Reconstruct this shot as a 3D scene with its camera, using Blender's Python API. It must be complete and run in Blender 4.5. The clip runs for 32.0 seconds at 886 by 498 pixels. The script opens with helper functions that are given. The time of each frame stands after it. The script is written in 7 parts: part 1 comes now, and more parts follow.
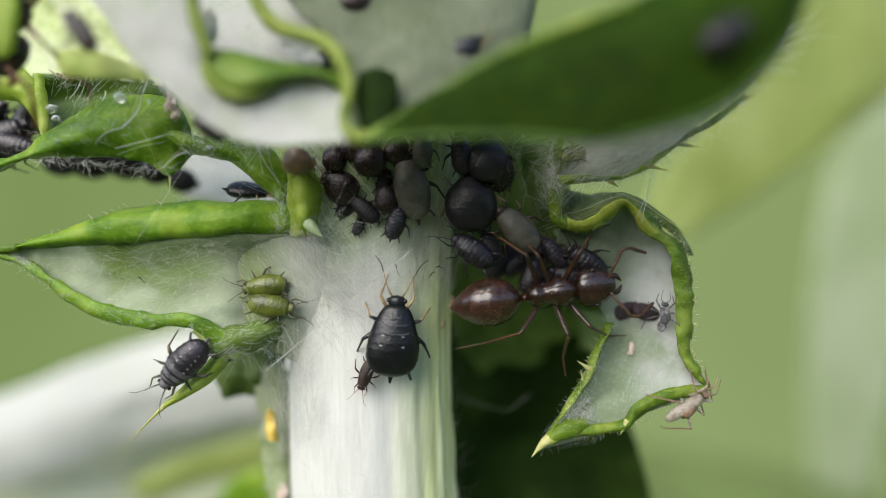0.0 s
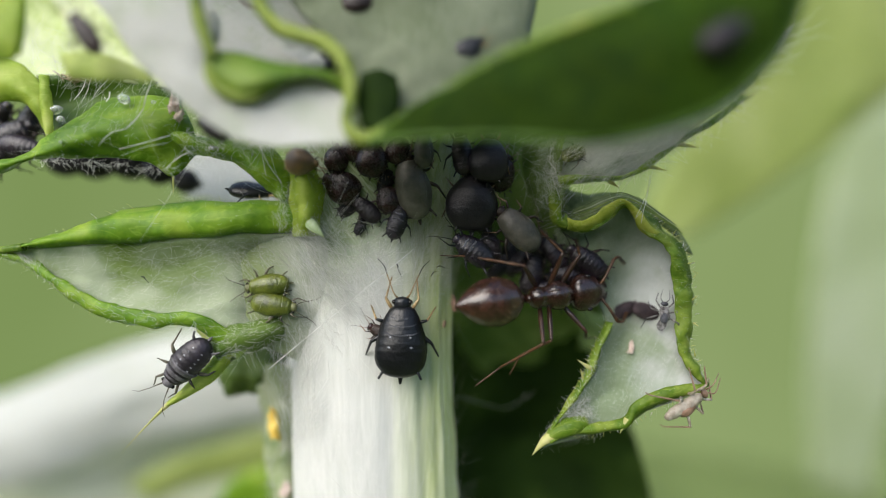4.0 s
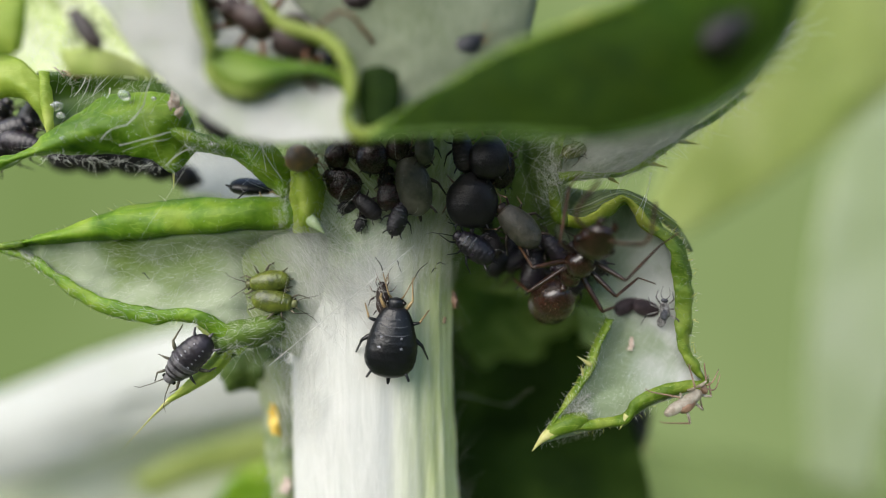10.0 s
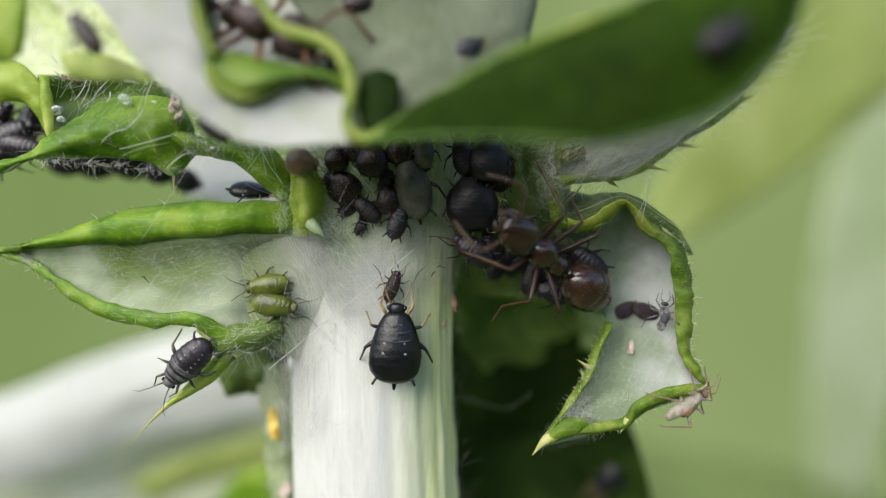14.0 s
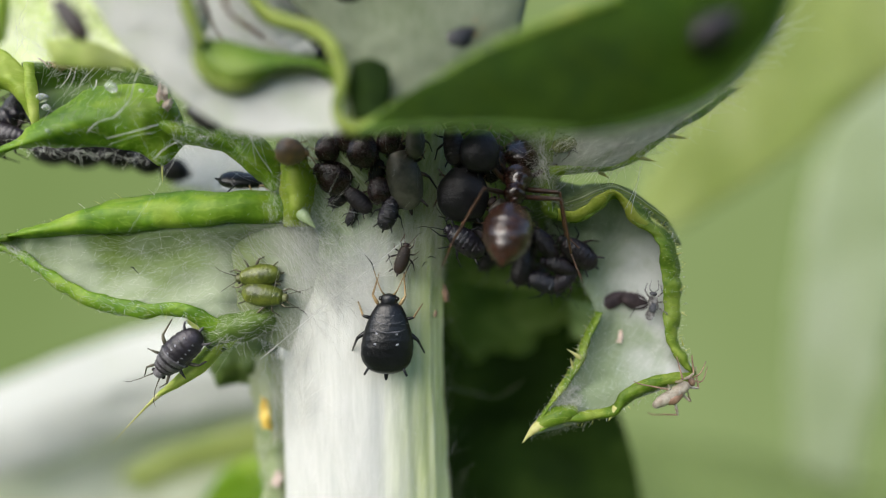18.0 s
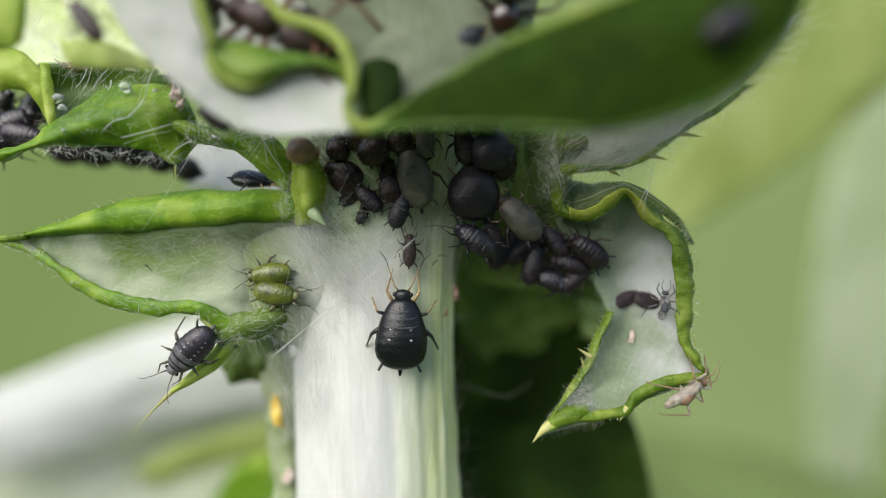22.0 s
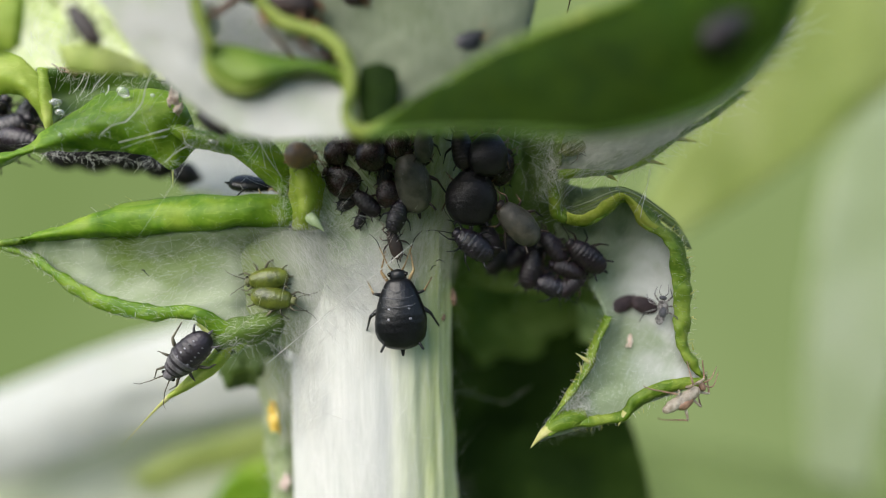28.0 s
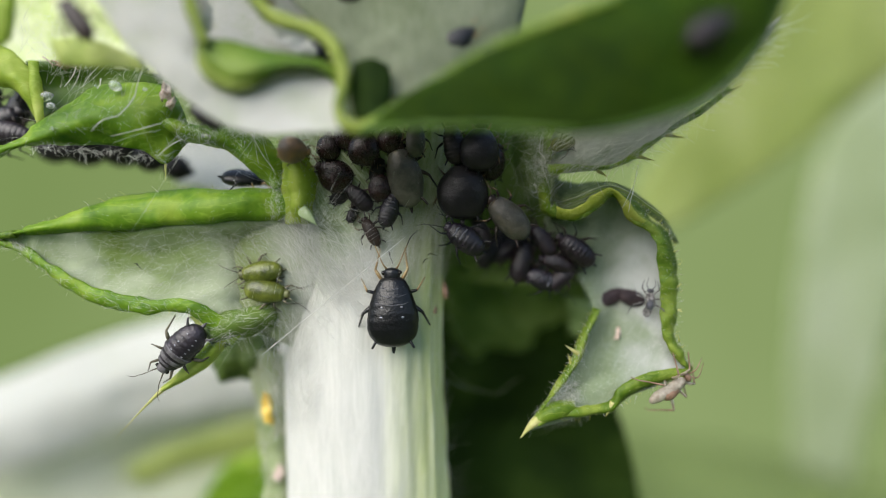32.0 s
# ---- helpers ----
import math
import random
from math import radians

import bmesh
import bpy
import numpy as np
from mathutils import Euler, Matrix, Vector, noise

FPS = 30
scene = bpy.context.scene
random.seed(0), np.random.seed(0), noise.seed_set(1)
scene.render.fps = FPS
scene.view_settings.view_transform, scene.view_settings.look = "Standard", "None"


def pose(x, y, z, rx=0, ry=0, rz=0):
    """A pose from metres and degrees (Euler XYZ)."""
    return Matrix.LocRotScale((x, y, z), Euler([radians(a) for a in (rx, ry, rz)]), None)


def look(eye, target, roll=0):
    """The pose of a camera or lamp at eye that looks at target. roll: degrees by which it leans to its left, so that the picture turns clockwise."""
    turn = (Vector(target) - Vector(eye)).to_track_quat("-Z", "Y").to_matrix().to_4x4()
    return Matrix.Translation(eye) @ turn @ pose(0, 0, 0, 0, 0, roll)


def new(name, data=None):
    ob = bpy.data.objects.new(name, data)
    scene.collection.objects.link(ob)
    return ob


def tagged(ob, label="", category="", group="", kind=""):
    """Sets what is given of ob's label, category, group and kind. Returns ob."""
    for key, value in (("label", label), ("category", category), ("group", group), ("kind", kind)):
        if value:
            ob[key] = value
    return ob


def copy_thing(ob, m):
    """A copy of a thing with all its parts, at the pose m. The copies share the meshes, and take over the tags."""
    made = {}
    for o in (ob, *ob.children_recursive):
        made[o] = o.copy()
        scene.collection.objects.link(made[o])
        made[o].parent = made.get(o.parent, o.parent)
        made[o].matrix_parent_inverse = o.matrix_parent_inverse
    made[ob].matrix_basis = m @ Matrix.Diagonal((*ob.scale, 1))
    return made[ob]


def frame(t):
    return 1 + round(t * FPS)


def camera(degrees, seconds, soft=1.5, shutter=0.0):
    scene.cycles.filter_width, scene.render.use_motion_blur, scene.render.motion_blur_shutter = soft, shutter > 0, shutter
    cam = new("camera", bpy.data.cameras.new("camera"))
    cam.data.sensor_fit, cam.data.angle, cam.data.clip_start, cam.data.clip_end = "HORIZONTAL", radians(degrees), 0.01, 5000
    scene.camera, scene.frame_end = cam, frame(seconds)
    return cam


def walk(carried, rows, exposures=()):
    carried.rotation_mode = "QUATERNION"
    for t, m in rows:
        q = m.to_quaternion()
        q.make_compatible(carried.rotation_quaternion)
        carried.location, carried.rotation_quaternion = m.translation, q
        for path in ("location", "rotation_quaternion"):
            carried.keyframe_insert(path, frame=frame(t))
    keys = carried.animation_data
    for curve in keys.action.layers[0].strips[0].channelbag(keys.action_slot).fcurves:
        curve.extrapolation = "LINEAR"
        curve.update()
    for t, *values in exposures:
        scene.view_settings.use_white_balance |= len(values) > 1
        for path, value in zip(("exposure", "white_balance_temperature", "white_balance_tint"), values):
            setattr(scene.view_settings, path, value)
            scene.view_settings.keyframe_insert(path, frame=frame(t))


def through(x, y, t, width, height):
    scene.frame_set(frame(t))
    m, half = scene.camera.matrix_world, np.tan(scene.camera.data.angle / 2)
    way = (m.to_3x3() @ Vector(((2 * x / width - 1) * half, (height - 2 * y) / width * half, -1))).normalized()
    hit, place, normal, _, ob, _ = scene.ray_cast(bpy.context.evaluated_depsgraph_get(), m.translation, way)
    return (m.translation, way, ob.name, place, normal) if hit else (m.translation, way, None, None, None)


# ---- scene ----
D = 0.016685          # camera to the plane of focus, metres
MM = 0.001

cam = camera(80.0, 32.0, 1.05)
cam.data.dof.use_dof = True
cam.data.dof.focus_distance = D - 0.0001
cam.data.dof.aperture_fstop = 14.5
# seconds, yaw, pitch, roll in degrees, step back in millimetres
SWAY = [
    (0, -0.245, 0.217, 0.048, -0.143), (0.5, -0.037, 0.164, 0.005, -0.067), (1, -0.028, 0.199, -0.018, -0.043),
    (1.5, -0.087, 0.221, 0.040, -0.047), (2, -0.119, 0.183, 0.034, -0.016), (2.5, -0.196, 0.183, 0.032, -0.016),
    (3, -0.112, 0.183, 0.036, -0.014), (3.5, -0.134, 0.184, 0.037, -0.014), (5.5, -0.034, 0.155, 0.051, -0.021),
    (6, 0.029, 0.097, -0.002, -0.032), (6.5, 0.016, 0.022, 0.005, -0.015), (7, -0.008, -0.059, 0.051, -0.006),
    (7.5, -0.099, -0.091, 0.014, -0.010), (8, -0.115, -0.107, 0.013, -0.004), (8.5, -0.125, -0.115, 0.004, 0.000),
    (9, -0.092, -0.103, 0.015, 0.008), (9.5, -0.080, -0.129, 0.015, -0.007), (10, -0.085, -0.185, 0.005, -0.000),
    (10.5, -0.072, -0.183, 0.004, 0.000), (11, -0.076, -0.180, 0.005, -0.004), (11.5, -0.062, -0.149, -0.034, 0.007),
    (12, -0.061, -0.094, -0.002, 0.006), (12.5, -0.005, -0.033, 0.038, 0.000), (13, 0.000, 0.000, -0.000, -0.000),
    (13.5, -0.022, 0.025, 0.010, -0.014), (14, -0.096, 0.190, 0.035, -0.008), (14.5, -0.061, 0.298, 0.011, -0.023),
    (16.5, -0.652, 0.079, 0.072, -0.012), (17, -0.386, -0.145, -0.026, 0.002), (17.5, -0.219, -0.568, -0.016, 0.015),
    (18, -1.077, -0.860, 0.013, 0.034), (18.5, -1.001, -1.525, -0.060, 0.053), (19, -1.418, -1.375, -0.055, 0.049),
    (19.5, -1.548, -1.768, -0.090, 0.075), (20, -2.824, -1.797, -0.026, 0.067), (20.5, -2.680, -1.807, -0.043, 0.086),
    (21, -1.463, -1.402, -0.059, 0.048), (21.5, -0.668, -1.286, -0.051, 0.047), (22, 0.056, -0.998, -0.049, 0.028),
    (22.5, 0.049, -0.714, -0.079, 0.025), (23, 0.111, -0.579, -0.060, 0.012), (23.5, -0.259, -0.770, -0.066, 0.019),
    (24, -0.171, -0.495, -0.049, 0.011), (24.5, -0.204, -0.510, -0.069, 0.014), (25, -0.023, -0.439, -0.103, 0.009),
    (25.5, -0.085, -0.292, 0.002, 0.012), (27.5, -0.173, -0.389, -0.018, 0.004), (28, -0.179, -0.481, -0.043, 0.023),
    (28.5, -0.195, -0.575, -0.040, 0.017), (29, -0.210, -0.786, -0.107, 0.024), (29.5, -0.466, -0.900, -0.099, 0.026),
    (30, -0.520, -1.203, -0.115, 0.046), (30.5, -1.651, -1.389, -0.078, 0.041), (31, -0.823, -1.273, -0.078, 0.044),
    (31.5, -0.588, -0.705, -0.028, 0.237), (32, -1.077, -1.140, -0.088, 0.250),
]
walk(cam, [(t, pose(0, -D - b * MM, 0, 90 + p, r, y)) for t, y, p, r, b in SWAY],
     [(0.0, 0.95, 6780, 9), (32.0, 0.95, 6780, 9)])

# ---------------------------------------------------------------- light
world = bpy.data.worlds.new("world")
scene.world = world
world.use_nodes = True
wn = world.node_tree
sky = wn.nodes.new("ShaderNodeTexSky")
sky.sky_type = "NISHITA"
sky.sun_disc = False
sky.sun_elevation = radians(37)
sky.sun_rotation = radians(217)
wn.links.new(sky.outputs[0], wn.nodes["Background"].inputs[0])
wn.nodes["Background"].inputs[1].default_value = 0.15

sun = new("sun", bpy.data.lights.new("sun", "SUN"))
sun.data.energy = 2.55
sun.data.angle = radians(55)
sun.data.color = (1.0, 0.97, 0.92)
sun.matrix_basis = look((-0.6, -0.8, 0.75), (0, 0, 0))


# ---------------------------------------------------------------- materials
def nodes(name):
    m = bpy.data.materials.new(name)
    m.use_nodes = True
    nt = m.node_tree
    return m, nt, nt.nodes["Principled BSDF"], nt.links.new


def coords(nt, per_mm, squash=(1, 1, 1), kind="Object"):
    tc = nt.nodes.new("ShaderNodeTexCoord")
    mp = nt.nodes.new("ShaderNodeMapping")
    mp.inputs["Scale"].default_value = [1000 * per_mm * s for s in squash]
    nt.links.new(tc.outputs[kind], mp.inputs["Vector"])
    return mp.outputs["Vector"]


def noisy(nt, per_mm, detail=4, squash=(1, 1, 1), rough=0.6, distort=0.0):
    n = nt.nodes.new("ShaderNodeTexNoise")
    n.inputs["Scale"].default_value = 1.0
    n.inputs["Detail"].default_value = detail
    n.inputs["Roughness"].default_value = rough
    n.inputs["Distortion"].default_value = distort
    nt.links.new(coords(nt, per_mm, squash), n.inputs["Vector"])
    return n.outputs["Fac"]


def ramp(nt, fac, stops):
    r = nt.nodes.new("ShaderNodeValToRGB")
    el = r.color_ramp.elements
    while len(el) < len(stops):
        el.new(0.5)
    for e, (p, c) in zip(el, stops):
        e.position, e.color = p, (*c, 1)
    nt.links.new(fac, r.inputs["Fac"])
    return r.outputs["Color"]


def mixed(nt, fac, a, b, blend="MIX"):
    m = nt.nodes.new("ShaderNodeMix")
    m.data_type, m.blend_type = "RGBA", blend
    for sock, v in ((m.inputs["Factor"], fac), (m.inputs["A"], a), (m.inputs["B"], b)):
        if isinstance(v, (int, float)):
            sock.default_value = v
        elif isinstance(v, tuple):
            sock.default_value = (*v, 1)
        else:
            nt.links.new(v, sock)
    return m.outputs["Result"]


def bumped(nt, bsdf, fac, depth_mm, strength=1.0):
    b = nt.nodes.new("ShaderNodeBump")
    b.inputs["Distance"].default_value = depth_mm * MM
    b.inputs["Strength"].default_value = strength
    nt.links.new(fac, b.inputs["Height"])
    nt.links.new(b.outputs["Normal"], bsdf.inputs["Normal"])
    return b.outputs["Normal"]


def leaf_mat(name, dark, mid, light, per_mm=0.5, through=0.4, rough=0.5, bump=0.012, spec=0.3, vein=0.0):
    """Green leaf skin: blotches at two sizes, pale specks and veins, fine cell relief, some light through the blade."""
    m, nt, b, link = nodes(name)
    big = noisy(nt, per_mm, 3, (1, 1, 1), 0.5, 0.8)
    small = noisy(nt, per_mm * 9, 4)
    cells = noisy(nt, 26.0, 3)
    col = ramp(nt, big, [(0.3, dark), (0.5, mid), (0.7, light)])
    col = mixed(nt, 0.22, col, ramp(nt, small, [(0.3, dark), (0.7, light)]))
    if vein:
        lines = noisy(nt, per_mm * 2.2, 2, (0.35, 1, 1), 0.5, 1.6)
        col = mixed(nt, ramp(nt, lines, [(0.475, (0, 0, 0)), (0.5, (vein, vein, vein)), (0.525, (0, 0, 0))]), col, tuple(min(0.9, 1.25 * c + 0.05) for c in light))
    link(col, b.inputs["Base Color"])
    rr = nt.nodes.new("ShaderNodeMapRange")
    rr.inputs["To Min"].default_value, rr.inputs["To Max"].default_value = rough * 0.75, min(1, rough * 1.25)
    link(small, rr.inputs["Value"])
    link(rr.outputs[0], b.inputs["Roughness"])
    b.inputs["Specular IOR Level"].default_value = spec
    nrm = bumped(nt, b, cells, bump)
    tr = nt.nodes.new("ShaderNodeBsdfTranslucent")
    link(mixed(nt, 1.0, col, (1.0, 1.0, 0.55), "MULTIPLY"), tr.inputs["Color"])
    link(nrm, tr.inputs["Normal"])
    mx = nt.nodes.new("ShaderNodeMixShader")
    mx.inputs[0].default_value = through
    link(b.outputs[0], mx.inputs[1])
    link(tr.outputs[0], mx.inputs[2])
    link(mx.outputs[0], nt.nodes["Material Output"].inputs["Surface"])
    return m


def fibres(nt, per_mm, angle):
    """Thin streaks that lie at angle degrees from level."""
    tc = nt.nodes.new("ShaderNodeTexCoord")
    rot = nt.nodes.new("ShaderNodeMapping")
    rot.inputs["Rotation"].default_value = (0, radians(angle), 0)
    mp = nt.nodes.new("ShaderNodeMapping")
    mp.inputs["Scale"].default_value = (1000 * per_mm * 0.06, 1000 * per_mm * 0.6, 1000 * per_mm)
    n = nt.nodes.new("ShaderNodeTexNoise")
    n.inputs["Scale"].default_value = 1.0
    n.inputs["Detail"].default_value = 3.0
    n.inputs["Distortion"].default_value = 1.4
    nt.links.new(tc.outputs["Object"], rot.inputs["Vector"])
    nt.links.new(rot.outputs["Vector"], mp.inputs["Vector"])
    nt.links.new(mp.outputs["Vector"], n.inputs["Vector"])
    return n.outputs["Fac"]


def wool_mat(name, white, under, cover=0.5, squash=(1, 1, 1), per_mm=1.6, through=0.2, soft=0.16, angles=(28, -35), pers=(13.0, 21.0), depth=0.32):
    """Felt of white hairs over a green skin: matted streaks, thin where the green shows."""
    m, nt, b, link = nodes(name)
    big = noisy(nt, per_mm * 0.28, 4, squash, 0.6, 0.4)
    fine = noisy(nt, per_mm * 5, 5, squash, 0.75, 0.8)
    add = nt.nodes.new("ShaderNodeMath")
    add.operation = "MULTIPLY_ADD"
    add.inputs[1].default_value = 0.45
    link(fine, add.inputs[0])
    link(big, add.inputs[2])
    col = ramp(nt, add.outputs[0], [(1.22 - cover - soft, under), (1.22 - cover + soft, white)])
    for k, (angle, per) in enumerate(zip(angles, pers)):
        hair = fibres(nt, per, angle)
        mask = ramp(nt, hair, [(0.5, (0, 0, 0)), (0.68, (0.6, 0.6, 0.6))])
        gap = ramp(nt, hair, [(0.3, (depth, depth, depth)), (0.46, (0, 0, 0))])
        col = mixed(nt, gap, col, tuple(0.55 * c + 0.25 * w for c, w in zip(under, white)))
        col = mixed(nt, mask, col, tuple(min(0.95, w * 1.06) for w in white))
    link(col, b.inputs["Base Color"])
    b.inputs["Roughness"].default_value = 0.95
    b.inputs["Specular IOR Level"].default_value = 0.1
    b.inputs["Sheen Weight"].default_value = 0.2
    nrm = bumped(nt, b, hair, 0.03)
    tr = nt.nodes.new("ShaderNodeBsdfTranslucent")
    link(col, tr.inputs["Color"])
    link(nrm, tr.inputs["Normal"])
    mx = nt.nodes.new("ShaderNodeMixShader")
    mx.inputs[0].default_value = through
    link(b.outputs[0], mx.inputs[1])
    link(tr.outputs[0], mx.inputs[2])
    link(mx.outputs[0], nt.nodes["Material Output"].inputs["Surface"])
    return m


def along(nt, way, start, end, wander=0.0, streak=None):
    """0 to 1 between two distances (mm) along a direction of the plant's space, its edge moved by streaks."""
    tc = nt.nodes.new("ShaderNodeTexCoord")
    dot = nt.nodes.new("ShaderNodeVectorMath")
    dot.operation = "DOT_PRODUCT"
    dot.inputs[1].default_value = [1000 * c for c in way]
    nt.links.new(tc.outputs["Object"], dot.inputs[0])
    out = dot.outputs["Value"]
    if streak is not None:
        add = nt.nodes.new("ShaderNodeMath")
        add.operation = "MULTIPLY_ADD"
        add.inputs[1].default_value = wander
        nt.links.new(streak, add.inputs[0])
        nt.links.new(out, add.inputs[2])
        out = add.outputs[0]
    mr = nt.nodes.new("ShaderNodeMapRange")
    mr.interpolation_type = "SMOOTHSTEP"
    half = wander / 2 if streak is not None else 0.0
    mr.inputs["From Min"].default_value, mr.inputs["From Max"].default_value = start + half, end + half
    nt.links.new(out, mr.inputs["Value"])
    return mr.outputs[0]


def stalk_mat():
    """Silky white felt on the stalk, thinning over its green ribbed flank and over the shoulder below the leaf."""
    m, nt, b, link = nodes("stalk_felt")
    long = noisy(nt, 2.2, 4, (1, 1, 0.05), 0.65, 0.3)
    fine = noisy(nt, 9.0, 4, (1, 1, 0.03), 0.7, 0.2)
    soft = noisy(nt, 0.5, 3, (1, 1, 0.5))
    cross = fibres(nt, 11.0, -52)
    silk = ramp(nt, fine, [(0.3, (0.47, 0.48, 0.45)), (0.62, (0.6, 0.595, 0.57))])
    silk = mixed(nt, 0.3, silk, ramp(nt, soft, [(0.35, (0.52, 0.54, 0.49)), (0.65, (0.66, 0.65, 0.63))]))
    green = ramp(nt, long, [(0.34, (0.27, 0.34, 0.09)), (0.5, (0.48, 0.53, 0.25)), (0.66, (0.72, 0.74, 0.54))])
    green = mixed(nt, ramp(nt, fine, [(0.5, (0, 0, 0)), (0.7, (0.5, 0.5, 0.5))]), green, (0.58, 0.61, 0.44))
    web = ramp(nt, cross, [(0.34, (0.22, 0.29, 0.12)), (0.5, (0.34, 0.4, 0.25)), (0.68, (0.52, 0.57, 0.45))])
    col = mixed(nt, along(nt, (-0.59, 0, 0.81), 9.5, 11.6, 2.6, cross), silk, web)
    col = mixed(nt, along(nt, (1, 0, 0), 0.6, 2.7, 2.2, long), col, green)
    link(col, b.inputs["Base Color"])
    b.inputs["Roughness"].default_value = 0.9
    b.inputs["Specular IOR Level"].default_value = 0.12
    b.inputs["Sheen Weight"].default_value = 0.25
    bumped(nt, b, fine, 0.014)
    return m


def felt_mat(name, white, under, cover=0.5, per_mm=0.9, through=0.35, angle=30, fade=None):
    """Short fine felt: soft clouds of white over green, with faint crossing fibres."""
    m, nt, b, link = nodes(name)
    cloud = noisy(nt, per_mm, 4, (1, 1, 1), 0.55, 0.7)
    nap = noisy(nt, 14.0, 4, (1, 1, 1), 0.7)
    hair, over = fibres(nt, 12.0, angle), fibres(nt, 17.0, angle - 70)
    col = ramp(nt, cloud, [(0.72 - cover, under), (0.98 - cover, white)])
    if fade:
        col = mixed(nt, along(nt, (1, 0, 0.15), fade[0], fade[1], 1.6, cloud), tuple(0.75 * u + 0.12 * w for u, w in zip(under, white)), col)
    for line, weight in ((hair, 0.22), (over, 0.12)):
        col = mixed(nt, ramp(nt, line, [(0.52, (0, 0, 0)), (0.7, (weight, weight, weight))]), col, tuple(min(0.9, 1.12 * w) for w in white))
        col = mixed(nt, ramp(nt, line, [(0.3, (weight, weight, weight)), (0.44, (0, 0, 0))]), col, tuple(0.6 * u + 0.4 * w for u, w in zip(under, white)))
    link(col, b.inputs["Base Color"])
    b.inputs["Roughness"].default_value = 0.92
    b.inputs["Specular IOR Level"].default_value = 0.1
    b.inputs["Sheen Weight"].default_value = 0.2
    nrm = bumped(nt, b, nap, 0.012)
    tr = nt.nodes.new("ShaderNodeBsdfTranslucent")
    link(col, tr.inputs["Color"])
    link(nrm, tr.inputs["Normal"])
    mx = nt.nodes.new("ShaderNodeMixShader")
    mx.inputs[0].default_value = through
    link(b.outputs[0], mx.inputs[1])
    link(tr.outputs[0], mx.inputs[2])
    link(mx.outputs[0], nt.nodes["Material Output"].inputs["Surface"])
    return m


def shell_mat(name, base, second, rough=0.4, per_mm=3.0, bump=0.02, spec=0.5, coat=0.0, sub=0.0):
    """Insect cuticle: mottled, finely wrinkled, waxy or glossy."""
    m, nt, b, link = nodes(name)
    big = noisy(nt, per_mm, 4)
    fine = noisy(nt, per_mm * 7, 4)
    col = ramp(nt, big, [(0.35, base), (0.68, second)])
    info = nt.nodes.new("ShaderNodeObjectInfo")
    rnd = nt.nodes.new("ShaderNodeMapRange")
    rnd.inputs["To Min"].default_value, rnd.inputs["To Max"].default_value = 0.8, 1.2
    link(info.outputs["Random"], rnd.inputs["Value"])
    hs = nt.nodes.new("ShaderNodeHueSaturation")
    link(rnd.outputs[0], hs.inputs["Value"])
    link(col, hs.inputs["Color"])
    link(hs.outputs[0], b.inputs["Base Color"])
    rr = nt.nodes.new("ShaderNodeMapRange")
    rr.inputs["To Min"].default_value, rr.inputs["To Max"].default_value = rough * 0.8, min(1, rough * 1.3)
    link(fine, rr.inputs["Value"])
    link(rr.outputs[0], b.inputs["Roughness"])
    b.inputs["Specular IOR Level"].default_value = spec
    b.inputs["Coat Weight"].default_value = coat
    b.inputs["Coat Roughness"].default_value = 0.07
    if sub:
        b.inputs["Subsurface Weight"].default_value = sub
        b.inputs["Subsurface Radius"].default_value = (1.0, 0.8, 0.5)
        b.inputs["Subsurface Scale"].default_value = 0.0003
    bumped(nt, b, fine, bump)
    return m


def hair_mat(name, colour, through=0.4):
    m, nt, b, link = nodes(name)
    fac = noisy(nt, 2.0, 2)
    col = ramp(nt, fac, [(0.3, tuple(c * 0.75 for c in colour)), (0.7, colour)])
    link(col, b.inputs["Base Color"])
    b.inputs["Roughness"].default_value = 0.6
    tr = nt.nodes.new("ShaderNodeBsdfTranslucent")
    link(col, tr.inputs["Color"])
    mx = nt.nodes.new("ShaderNodeMixShader")
    mx.inputs[0].default_value = through
    link(b.outputs[0], mx.inputs[1])
    link(tr.outputs[0], mx.inputs[2])
    link(mx.outputs[0], nt.nodes["Material Output"].inputs["Surface"])
    return m


GREEN = leaf_mat("leaf_green", (0.055, 0.16, 0.008), (0.15, 0.31, 0.015), (0.36, 0.5, 0.06), 0.55, 0.42, 0.42, vein=0.25)
RIM = leaf_mat("leaf_rim", (0.04, 0.11, 0.006), (0.125, 0.23, 0.015), (0.36, 0.44, 0.08), 0.9, 0.4, 0.4, vein=0.35)
RIM_YELLOW = leaf_mat("leaf_rim_yellow", (0.2, 0.3, 0.02), (0.4, 0.47, 0.06), (0.6, 0.6, 0.16), 1.2, 0.45, 0.4, vein=0.3)
OLIVE_EDGE = leaf_mat("leaf_olive_edge", (0.12, 0.18, 0.02), (0.24, 0.31, 0.05), (0.36, 0.42, 0.1), 0.6, 0.3, 0.5)
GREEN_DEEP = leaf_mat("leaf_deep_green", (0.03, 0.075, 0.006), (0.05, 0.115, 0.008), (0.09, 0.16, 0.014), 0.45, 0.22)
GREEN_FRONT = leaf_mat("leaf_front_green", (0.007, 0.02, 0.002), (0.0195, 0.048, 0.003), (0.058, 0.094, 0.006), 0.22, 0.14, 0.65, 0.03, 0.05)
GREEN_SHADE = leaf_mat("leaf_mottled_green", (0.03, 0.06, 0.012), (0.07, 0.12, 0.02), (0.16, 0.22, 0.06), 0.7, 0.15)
RIB = leaf_mat("rib_green", (0.25, 0.36, 0.14), (0.4, 0.5, 0.27), (0.6, 0.66, 0.5), 1.5, 0.15, 0.7)
